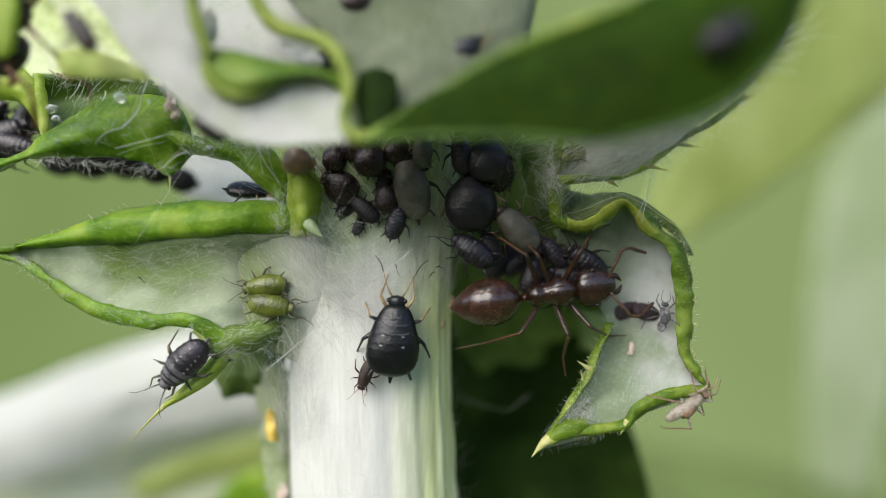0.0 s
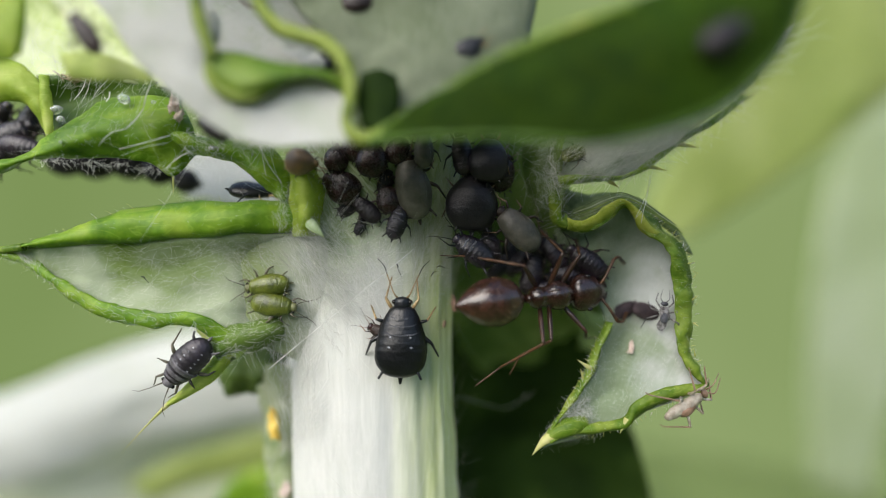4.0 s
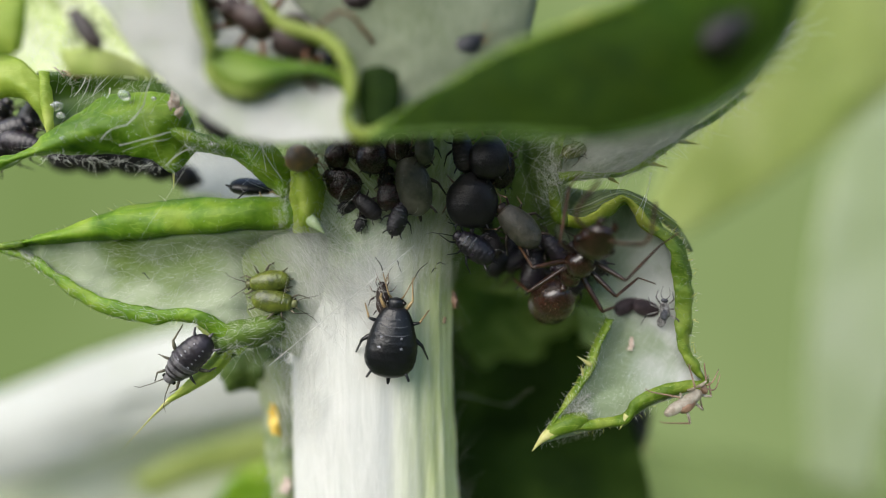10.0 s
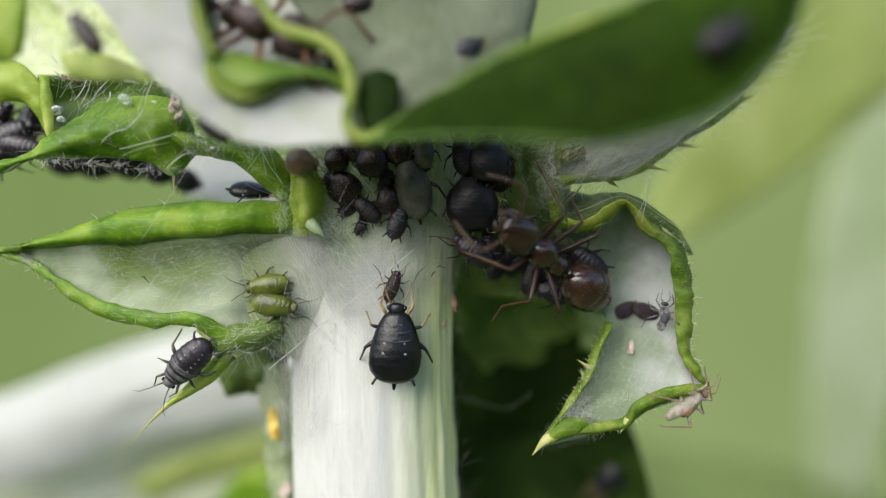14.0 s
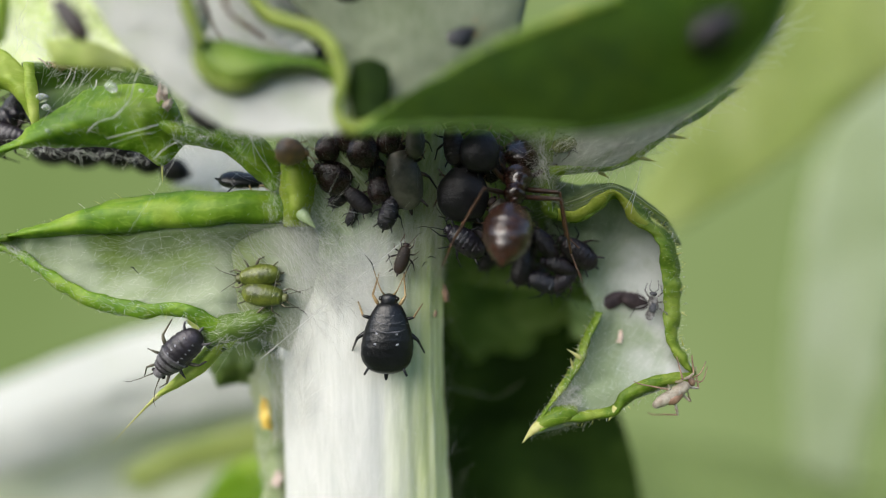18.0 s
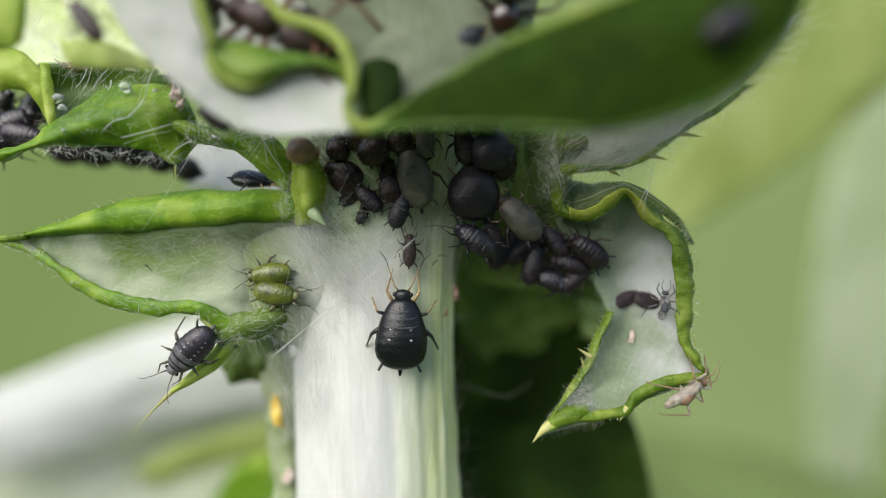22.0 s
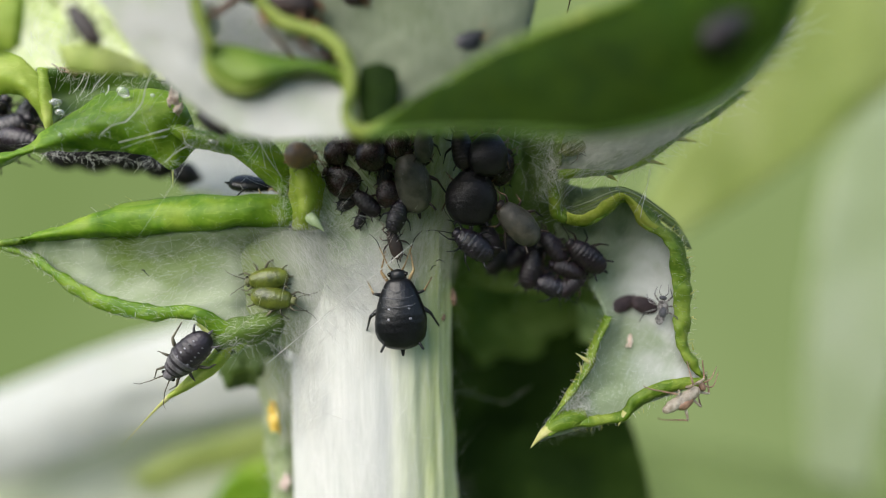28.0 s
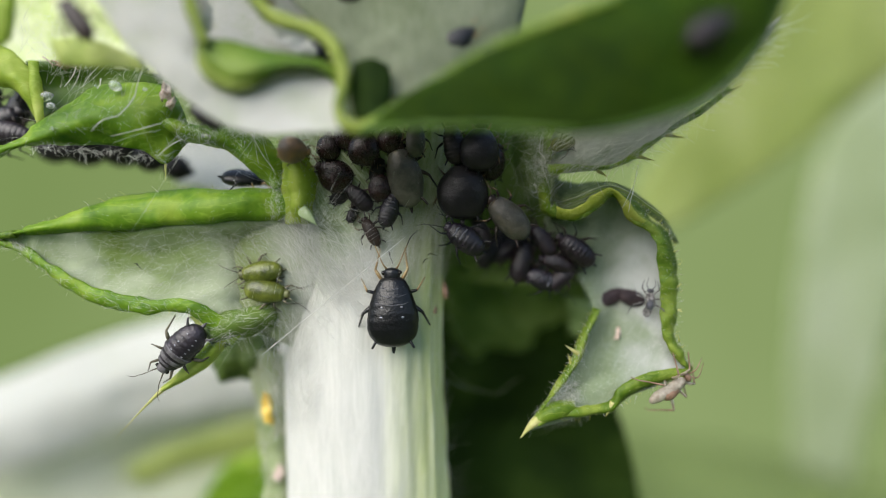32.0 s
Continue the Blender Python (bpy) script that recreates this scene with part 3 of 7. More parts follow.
def backdrop():
    """Meadow far behind, a curved screen whose soft greens glow in place of sunlight."""
    m, nt, b, link = nodes("meadow_glow")
    tc = nt.nodes.new("ShaderNodeTexCoord")
    mp = nt.nodes.new("ShaderNodeMapping")
    mp.inputs["Scale"].default_value = (2.2, 2.2, 1.4)
    link(tc.outputs["Object"], mp.inputs["Vector"])
    n = nt.nodes.new("ShaderNodeTexNoise")
    n.inputs["Scale"].default_value = 1.0
    n.inputs["Detail"].default_value = 2.0
    link(mp.outputs[0], n.inputs["Vector"])
    sep = nt.nodes.new("ShaderNodeSeparateXYZ")
    link(tc.outputs["Object"], sep.inputs[0])
    mr = nt.nodes.new("ShaderNodeMapRange")
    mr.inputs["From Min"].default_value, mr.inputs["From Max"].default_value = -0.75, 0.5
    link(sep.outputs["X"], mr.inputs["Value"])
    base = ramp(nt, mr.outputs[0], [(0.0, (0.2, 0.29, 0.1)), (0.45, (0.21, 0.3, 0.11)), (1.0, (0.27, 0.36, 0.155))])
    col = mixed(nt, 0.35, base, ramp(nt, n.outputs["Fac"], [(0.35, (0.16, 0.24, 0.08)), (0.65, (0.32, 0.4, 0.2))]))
    # The screen gives off its own light, standing in for sun on the meadow.
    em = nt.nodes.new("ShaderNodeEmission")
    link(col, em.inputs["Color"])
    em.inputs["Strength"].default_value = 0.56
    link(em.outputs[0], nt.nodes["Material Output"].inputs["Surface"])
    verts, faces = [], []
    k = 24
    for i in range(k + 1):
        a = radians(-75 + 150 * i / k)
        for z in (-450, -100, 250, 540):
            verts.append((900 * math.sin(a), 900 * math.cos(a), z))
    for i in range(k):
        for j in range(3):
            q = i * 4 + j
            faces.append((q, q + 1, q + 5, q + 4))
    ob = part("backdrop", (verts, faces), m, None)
    tagged(ob, "glowing screen for the soft green meadow far behind the thistle", "backdrop", kind="structure")


def hedge():
    """Unseen bank of dark meadow green added round the viewer's side to block low sky."""
    m, nt, b, link = nodes("unseen_bank_green")
    link(ramp(nt, noisy(nt, 0.02, 5), [(0.3, (0.08, 0.13, 0.04)), (0.7, (0.22, 0.29, 0.12))]), b.inputs["Base Color"])
    b.inputs["Roughness"].default_value = 0.9
    bumped(nt, b, noisy(nt, 0.05, 4), 15)
    verts, faces, k = [], [], 40
    for i in range(k + 1):
        a = radians(75 + 210 * i / k)
        for z, r in ((-400, 880), (-150, 900), (0, 930), (190, 980)):
            r = r + 60 * noise.noise(Vector((i * 0.7, z * 0.01, 0)))
            verts.append((r * math.sin(a), r * math.cos(a), z + (90 * noise.noise(Vector((i * 0.9, 3, 0))) if z > 150 else 0)))
    for i in range(k):
        for j in range(3):
            q = i * 4 + j
            faces.append((q, q + 1, q + 5, q + 4))
    tagged(part("unseen_bank", (verts, faces), m, None), "added unseen green bank that shapes light round the viewer", "hedge", kind="structure")


# ---------------------------------------------------------------- the thistle
rng = random.Random(7)
PLANT = thing("thistle", (-2.65, 3.60, -13.31), "spiny thistle with white woolly stalk and curled green leaves", "thistle plant")


def bristle(line, count, length, side, t, radius=0.012):
    """Short stiff hairs along a rim, each leaning to side."""
    pts = smooth_line(line, count)
    for i in range(1, count):
        p = Vector(pts[i]) + Vector((rng.uniform(-0.04, 0.04), -0.05, rng.uniform(-0.04, 0.04)))
        d = Vector(side) + Vector((rng.gauss(0, 0.4), rng.gauss(0, 0.2), rng.gauss(0, 0.4)))
        q = p + d.normalized() * length * rng.uniform(0.5, 1.3)
        part("bristle", tube([tuple(p), tuple((p + q) / 2 + Vector((0.01, 0, 0.01))), tuple(q)], [radius, radius * 0.6, 0.002], 5, 5), STRAW if i % 3 else HAIR, t)


def stem():
    t = PLANT
    line = [(-2.35, 3.10, -12.98), (-2.41, 2.70, -9.36), (-2.50, 2.30, -5.48), (-2.51, 2.10, -2.59), (-2.44, 2.00, 0.03), (-2.05, 1.40, 2.54), (-1.76, 0.50, 5.17), (-1.47, -0.70, 7.69), (-1.28, -1.90, 9.31)]
    rad = [3.0, 2.95, 2.84, 2.78, 2.72, 2.6, 2.55, 2.6, 2.7]
    n, seg = 200, 240
    c, r = smooth_line(line, n), smooth_line([(q,) for q in rad], n)[:, 0]
    verts, faces = [], []
    for i in range(n + 1):
        for k in range(seg):
            a = 2 * math.pi * k / seg
            d = Vector((math.sin(a), -math.cos(a), 0))
            # ribs along the stem, strongest on the green flank
            rib = 0.017 * math.cos(a * 13 + 0.4 * noise.noise(Vector(c[i]) * 0.5)) + 0.011 * math.cos(a * 29 + 1.3)
            rib *= 0.12 + 0.88 * max(0, math.sin(a - 0.1))
            p = Vector(c[i]) + Vector((d.x, d.y * 0.62, 0)) * r[i] * (1 + rib)
            p += d * 0.06 * noise.noise(Vector((p.x * 1.5, p.y * 1.5, p.z * 0.6)))
            verts.append(p)
    for i in range(n):
        for k in range(seg):
            j = (k + 1) % seg
            faces.append((i * seg + k, i * seg + j, (i + 1) * seg + j, (i + 1) * seg + k))
    faces.append(tuple(range(seg - 1, -1, -1)))
    faces.append(tuple(n * seg + k for k in range(seg)))
    core = (verts, faces)
    t = part("stalk", core, STALK, PLANT, "thick white woolly stalk with a pale green ribbed flank")
    part("wool", fur(core, 1600, 1.4, 0.0016, rng, (0, 0, 1), 0.975, 0.05), HAIR, t, "matted white hairs", "stuff")
    # thin skin of wool slung from the leaf blade to the stalk
    web = sheet([[(-7.09, 0.70, 0.64), (-7.11, 0.75, -0.14), (-7.06, 0.72, -1.26), (-6.93, 0.75, -2.19), (-6.43, 0.90, -2.96)],
                 [(-5.29, 0.30, 0.59), (-5.29, 0.40, -0.13), (-5.30, 0.45, -1.23), (-5.36, 0.50, -2.34), (-5.36, 0.80, -3.36)],
                 [(-4.06, 0.46, 0.69), (-3.98, 0.51, -0.23), (-4.09, 0.59, -1.43), (-4.42, 0.80, -2.57), (-4.81, 1.19, -3.78)],
                 [(-2.58, 0.40, 0.87), (-2.61, 0.57, -0.13), (-2.99, 0.63, -1.62), (-3.68, 0.81, -2.95), (-4.32, 1.12, -4.15)]], 50, 40, 0.03, 0.04, 1.6, 14.0, 0.0)
    part("web", web, WOOL_JOIN, t, "thin web of wool between leaf and stalk")
    part("wool", fur(web, 420, 1.3, 0.004, rng, (0.75, 0, -1), 0.93, 0.12), HAIR, t, "", "stuff")
    for a, b, n, ln, ang in (((-4.90, -0.10, 0.67), (-3.93, -0.10, 0.58), 60, 1.6, -55), ((-4.69, 0.10, 0.23), (-3.26, 0.10, -0.67), 110, 1.5, -48), ((-3.90, -0.20, 0.58), (-2.33, -0.10, 0.23), 70, 1.3, -65)):
        part("wool", cobweb((a, b, (b[0] + 0.3, b[1] + 0.1, b[2] - 1.2), (a[0] + 0.2, a[1] + 0.1, a[2] - 1.2)), n, ln, ang, 22, 0.0035, 0.12), HAIR, t, "", "stuff")
    for quad, count, ln, ang, spr in ((((-5.28, 0.85, 0.59), (-3.37, 0.25, 0.93), (-3.01, 0.25, -2.34), (-5.38, 0.85, -3.18)), 170, 1.4, -58, 32), (((-4.08, 0.20, 0.57), (-1.55, 0.20, 0.57), (-1.73, 0.20, -1.60), (-4.09, 0.20, -2.33)), 130, 1.4, 40, 35),
                                      (((-1.02, 0.35, 0.94), (0.27, 1.35, 1.00), (0.38, 1.75, -1.75), (-0.93, 0.45, -1.63)), 320, 1.3, 86, 14), (((-5.44, 1.05, -3.21), (-4.13, 0.35, -3.08), (-3.97, 0.45, -6.06), (-5.48, 1.15, -7.08)), 200, 1.3, 80, 25),
                                      (((-4.08, 0.20, 3.27), (0.25, 0.20, 3.28), (0.26, 0.20, 0.57), (-4.10, 0.25, 0.21)), 60, 1.5, 70, 40), (((-0.79, 0.20, 3.55), (0.26, 0.90, 3.69), (0.31, 1.15, -0.16), (-0.91, 0.40, -0.16)), 420, 1.5, 85, 9)):
        part("wool", cobweb(quad, int(count * 1.3), ln, ang, spr, 0.0032, 0.2), HAIR, t, "", "stuff")
    return t


def leaf_left():
    top = [(-14.34, 0.50, -0.00), (-13.26, 0.35, 0.11), (-12.13, 0.30, 0.18), (-10.18, 0.10, 0.27), (-8.15, 0.00, 0.43), (-6.36, 0.00, 0.56), (-4.90, 0.20, 0.57)]
    blade = sheet([top,
                   [(-14.12, 0.50, -0.04), (-13.21, 0.40, -0.02), (-12.20, 0.40, -0.17), (-10.40, 0.45, -0.35), (-8.40, 0.50, -0.35), (-6.59, 0.60, -0.26), (-4.87, 2.20, -0.18)],
                   [(-14.01, 0.50, -0.06), (-13.12, 0.40, -0.20), (-12.24, 0.45, -0.63), (-10.43, 0.50, -1.18), (-8.43, 0.55, -1.37), (-6.58, 0.55, -1.64), (-4.88, 2.20, -1.80)],
                   [(-13.93, 0.50, -0.10), (-13.03, 0.40, -0.39), (-12.28, 0.30, -0.90), (-10.80, 0.20, -1.70), (-9.11, 0.10, -2.02), (-7.67, 0.10, -2.14), (-6.27, 0.20, -2.88)]], 60, 30, 0.12, 0.12, 1.0, 3.0)
    t = part("leaf", blade, WOOL_THIN, PLANT, "pointed thistle leaf with rolled green edges and woolly white underside")
    part("wool", fur(blade, 900, 0.5, 0.003, rng, (1, 0, 0.3), 0.85, 0.4), HAIR, t, "", "stuff")
    roll = sheet([top,
                  [(-14.09, 0.20, 0.01), (-12.99, 0.00, 0.18), (-11.83, -0.11, 0.32), (-9.95, -0.28, 0.47), (-7.99, -0.33, 0.63), (-6.24, -0.33, 0.76), (-4.51, 0.05, 0.78)],
                  [(-14.09, 0.20, 0.03), (-12.99, 0.00, 0.23), (-11.87, -0.06, 0.51), (-9.98, -0.22, 0.99), (-8.01, -0.28, 1.21), (-6.25, -0.28, 1.29), (-4.51, 0.05, 1.28)],
                  [(-14.34, 0.50, 0.05), (-13.22, 0.30, 0.27), (-12.12, 0.30, 0.60), (-10.30, 0.30, 1.29), (-8.34, 0.40, 1.54), (-6.51, 0.40, 1.65), (-4.62, 0.45, 1.62)]], 80, 18, 0.1, 0.13, 0.9, 5.0, 0.07, 1.6)
    part("rolled_edge", roll, GREEN, t, "bright green rolled upper edge")
    part("wool", fur(roll, 260, 0.22, 0.0035, rng, (1, 0, 0.4), 0.7, 0.5), HAIR, t, "", "stuff")
    low = band([(-14.25, 0.30, -0.00), (-13.22, 0.30, -0.22), (-12.14, 0.10, -0.81), (-10.67, 0.00, -1.59), (-9.09, -0.10, -1.89), (-7.76, -0.10, -1.94), (-6.91, 0.00, -2.34), (-6.09, 0.20, -3.06)],
               [(-14.32, 0.30, -0.06), (-13.30, 0.30, -0.50), (-12.35, 0.10, -1.08), (-10.92, 0.00, -2.01), (-9.22, -0.10, -2.39), (-7.88, -0.10, -2.35), (-7.21, 0.00, -2.85), (-6.49, 0.20, -3.46)], 0.13, 60, 8, 0.06, 0.1, 2.0)
    part("lower_edge", low, GREEN, t, "green lower edge")
    part("wool", fur(low, 240, 0.2, 0.0035, rng, (1, 0, -0.4), 0.75, 0.3), HAIR, t, "", "stuff")
    bristle([(-12.60, 0.20, 0.34), (-11.33, 0.20, 0.83), (-10.24, 0.20, 1.25), (-8.29, 0.30, 1.51), (-6.47, 0.30, 1.62), (-5.20, 0.30, 1.59)], 11, 0.26, (-0.7, 0, 1), t, 0.009)
    bristle([(-12.97, 0.20, -0.53), (-12.14, 0.00, -1.01), (-10.78, -0.10, -1.85), (-9.13, -0.20, -2.21), (-7.80, -0.20, -2.21), (-7.18, 0.00, -2.76)], 11, 0.2, (-0.4, 0, -1), t, 0.009)
    part("tip", tube([(-13.25, 0.10, 0.12), (-14.05, 0.20, 0.03), (-14.87, 0.20, -0.02), (-15.69, 0.30, -0.10)], [0.13, 0.12, 0.08, 0.02], 16, 10, 1.0, 0.1), RIM, t, "straw-coloured spiny tip")
    part("tip_wool", fur(tube([(-13.42, 0.20, -0.17), (-12.88, 0.20, -0.49), (-12.33, 0.20, -0.85)], [0.05, 0.05, 0.05], 8, 6), 180, 0.25, 0.0045, rng, (1, 0, -0.8), 0.9, 0.3), HAIR, t, "", "stuff")
    # the fold that joins leaf and stem, with its short thorn
    fold = sheet([[(-4.76, -0.20, 2.91), (-4.73, -0.20, 2.30), (-4.79, 0.00, 1.62), (-4.84, 0.10, 0.91), (-4.75, 0.30, 0.49)],
                  [(-4.28, -0.70, 2.91), (-4.10, -0.75, 2.23), (-4.09, -0.70, 1.55), (-4.18, -0.50, 0.91), (-4.18, -0.10, 0.44)],
                  [(-4.11, 0.00, 2.90), (-3.79, 0.00, 2.19), (-3.77, 0.00, 1.53), (-3.92, 0.10, 0.95), (-3.95, 0.30, 0.49)]], 40, 12, 0.12, 0.12, 1.5, 9.0)
    part("fold", fold, LIME, t, "lime green fold at the leaf base")
    part("wool", fur(fold, 260, 0.4, 0.0038, rng, (0.2, 0, 1), 0.8, 0.4), HAIR, t, "", "stuff")
    part("wool", cobweb(((-8.15, 0.00, 0.56), (-4.39, 0.00, 0.74), (-4.55, 0.60, -0.72), (-8.40, 0.50, -0.16)), 200, 0.7, -15, 35, 0.002, 0.4), HAIR, t, "", "stuff")
    part("thorn", tube([(-4.22, -0.35, 1.03), (-3.97, -0.45, 0.78), (-3.77, -0.50, 0.59), (-3.60, -0.50, 0.41)], [0.16, 0.19, 0.11, 0.015], 12, 10), RIB, t, "pale thorn")
    # the tuft below with its long drooping spine
    tuft = sheet([[(-7.63, 0.40, -2.91), (-7.03, 0.30, -2.44), (-6.12, 0.30, -2.26), (-5.27, 0.50, -2.15), (-4.98, 2.20, -2.30)],
                  [(-7.22, 0.10, -3.26), (-6.51, -0.10, -2.83), (-5.83, 0.00, -2.66), (-5.24, 0.40, -2.54), (-4.98, 2.20, -2.77)],
                  [(-6.98, 0.40, -3.65), (-6.30, 0.30, -3.30), (-5.66, 0.30, -3.08), (-5.21, 0.60, -2.95), (-4.98, 2.20, -3.22)]], 26, 12, 0.1, 0.14, 1.8, 12.0)
    part("tuft", tuft, GREEN_MID, t, "green tuft under white fuzz")
    flap = sheet([[(-8.07, 0.60, -2.58), (-7.53, 0.50, -2.46), (-7.01, 0.50, -2.57)], [(-7.79, 0.50, -2.82), (-7.30, 0.30, -2.75), (-6.94, 0.40, -2.84)], [(-7.50, 0.60, -3.17), (-7.16, 0.50, -3.12), (-6.87, 0.50, -3.16)]], 16, 10, 0.06, 0.05, 1.8, 15.0)
    part("flap", flap, PALE, t, "pale lime flap")
    part("wool", fur(tuft, 520, 0.4, 0.003, rng, (1, 0, 0.2), 0.7, 0.5), HAIR, t, "", "stuff")
    lobe = sheet([[(-7.07, 0.40, -2.79), (-7.38, 0.40, -3.43), (-7.94, 0.30, -4.05), (-8.43, 0.30, -4.50), (-8.90, 0.30, -4.94)],
                  [(-6.66, 0.15, -2.95), (-7.07, 0.10, -3.59), (-7.68, 0.10, -4.16), (-8.26, 0.10, -4.58), (-8.81, 0.15, -4.94)],
                  [(-6.46, 0.40, -3.17), (-7.05, 0.40, -3.89), (-7.66, 0.30, -4.40), (-8.28, 0.30, -4.76), (-8.87, 0.30, -5.03)]], 26, 10, 0.08, 0.05, 1.8, 13.0)
    part("wool", fur(lobe, 120, 0.2, 0.003, rng, (1, 0, 0.6), 0.7, 0.4), HAIR, t, "", "stuff")
    part("lobe", lobe, LIME, t)
    part("spine", tube([(-8.71, 0.20, -4.86), (-9.25, 0.20, -5.39), (-10.29, 0.30, -6.48)], [0.09, 0.035, 0.006], 10, 7), STRAW, t, "long thin drooping spine")
    return t


def side_shoot():
    body = sheet([[(-6.91, 3.20, -4.46), (-6.81, 3.40, -6.67), (-6.67, 3.60, -8.49), (-6.65, 3.80, -11.01)], [(-6.08, 2.60, -4.12), (-5.98, 2.80, -6.47), (-5.92, 3.00, -8.23), (-5.85, 3.20, -10.68)], [(-5.40, 3.00, -4.41), (-5.42, 3.20, -6.60), (-5.39, 3.40, -8.40), (-5.36, 3.60, -10.90)]], 40, 14, 0.15, 0.2, 1.2, 16.0)
    t = part("side_shoot", body, SAGE_PALE, PLANT, "fuzzy pale green shoot beside the stalk")
    part("wool", fur(body, 300, 0.5, 0.005, rng, (0.3, 0, 1), 0.6, 0.5), HAIR, t, "", "stuff")
    bud = sheet([[(-8.75, 4.00, -4.97), (-8.04, 3.80, -4.04), (-6.87, 3.60, -3.67), (-5.95, 3.80, -3.93)], [(-8.32, 3.40, -5.26), (-7.51, 3.10, -4.61), (-6.59, 3.00, -4.41), (-5.90, 3.40, -4.61)], [(-8.24, 4.00, -5.75), (-7.47, 3.80, -5.56), (-6.66, 3.60, -5.64), (-6.08, 4.00, -5.97)]], 26, 16, 0.12, 0.3, 1.6, 17.0)
    part("bud", bud, GREEN_SHADE, t, "dark green bud in the leaf axil")


def leaf_right():
    blade = sheet([[(3.81, 1.20, 0.70), (4.15, 1.40, -0.16), (4.99, 1.30, -1.31), (5.54, 1.00, -2.43), (5.15, 0.70, -3.32), (4.80, 0.50, -4.11), (4.30, 0.40, -4.83), (3.82, 0.30, -5.40), (3.08, 0.20, -6.25)],
                   [(4.48, 1.20, 0.99), (5.24, 1.50, 0.23), (5.96, 1.60, -0.94), (6.38, 1.40, -2.29), (6.09, 1.10, -3.40), (5.90, 0.80, -4.28), (4.81, 0.60, -5.03), (4.16, 0.40, -5.56), (3.09, 0.20, -6.26)],
                   [(5.13, 0.80, 1.12), (6.21, 1.10, 0.51), (6.88, 1.20, -0.54), (7.09, 1.00, -1.95), (7.02, 0.80, -3.24), (7.18, 0.50, -4.35), (5.49, 0.40, -5.06), (4.55, 0.30, -5.66), (3.11, 0.20, -6.28)],
                   [(5.99, 0.50, 1.60), (6.97, 0.50, 0.73), (7.69, 0.50, 0.04), (7.85, 0.50, -1.62), (7.81, 0.40, -3.08), (8.39, 0.30, -4.37), (6.17, 0.30, -5.29), (4.97, 0.30, -5.84), (3.13, 0.20, -6.30)]], 70, 30, 0.12, 0.1, 1.0, 21.0)
    t = part("leaf", blade, WOOL_LEAF, PLANT, "curled thistle leaf lobe with white felt and wavy green rim")
    part("wool", fur(blade, 5200, 0.3, 0.0022, rng, (0.3, 0, 1), 0.88, 0.45), HAIR, t, "", "stuff")
    rim = band([(3.90, 0.50, 0.95), (4.27, 0.20, 0.61), (4.75, 0.00, 0.64), (5.34, 0.00, 0.96), (5.75, 0.00, 1.34), (6.11, 0.00, 1.03), (6.50, 0.00, 0.48), (7.04, 0.00, 0.14), (7.26, 0.00, -0.68), (7.35, 0.00, -1.75), (7.41, 0.00, -3.00), (7.81, 0.00, -3.81), (8.28, 0.00, -4.29)],
               [(3.96, 0.60, 1.18), (4.41, 0.50, 0.86), (4.94, 0.40, 1.09), (5.48, 0.40, 1.46), (5.96, 0.40, 1.72), (6.65, 0.40, 1.28), (7.17, 0.40, 0.77), (7.72, 0.40, 0.22), (8.05, 0.40, -0.66), (8.15, 0.40, -1.88), (7.94, 0.30, -2.97), (8.16, 0.20, -3.77), (8.48, 0.20, -4.27)], 0.28, 110, 8, 0.16, 0.1, 22.0)
    part("rim", rim, RIM, t, "wavy lime green rim")
    part("wool", fur(rim, 520, 0.2, 0.0032, rng, (1, 0, 0.6), 0.6, 0.5), HAIR, t, "", "stuff")
    bristle([(6.61, 0.30, 1.27), (7.12, 0.30, 0.76), (7.71, 0.30, 0.18), (8.04, 0.30, -0.65), (8.14, 0.30, -1.87), (7.93, 0.20, -2.95), (8.14, 0.10, -3.74)], 26, 0.16, (1, 0, 0.3), t)
    bristle([(8.29, 0.10, -4.57), (7.10, 0.00, -4.80), (6.08, 0.00, -5.38), (4.92, 0.00, -5.77), (4.02, 0.00, -5.86)], 24, 0.13, (0.1, 0, -1), t)
    bristle([(5.34, 0.60, -2.30), (4.88, 0.40, -3.15), (4.54, 0.20, -3.92), (4.12, 0.10, -4.54)], 20, 0.14, (-1, 0, 0.3), t)
    curl = band([(3.98, 1.00, 0.64), (4.59, 0.90, 0.67), (5.19, 0.90, 1.01), (5.94, 0.90, 1.43), (6.85, 0.90, 1.09), (7.65, 0.80, 0.56), (8.11, 0.70, -0.15)],
                [(4.15, 1.20, 2.10), (4.76, 1.20, 1.95), (5.50, 1.10, 1.94), (6.22, 1.00, 1.87), (7.07, 1.00, 1.51), (7.92, 0.90, 0.64), (8.31, 0.80, -0.15)], 0.1, 60, 8, 0.05, 0.1, 23.0)
    lip = band([(3.99, 0.12, 0.67), (4.46, 0.05, 0.61), (4.95, 0.00, 0.74), (5.39, 0.00, 1.08), (5.75, 0.00, 1.45), (6.02, 0.00, 1.09), (6.24, 0.00, 0.67), (6.62, 0.05, 0.40)],
               [(3.94, -0.10, 1.01), (4.34, -0.15, 0.94), (4.75, -0.20, 1.12), (5.17, -0.20, 1.43), (5.66, -0.20, 1.63), (6.16, -0.20, 1.29), (6.43, -0.20, 0.87), (6.84, -0.10, 0.56)], 0.12, 50, 6, 0.03, 0.05, 26.0)
    part("inner_lip", lip, RIM_YELLOW, t, "yellow-green inner lip")
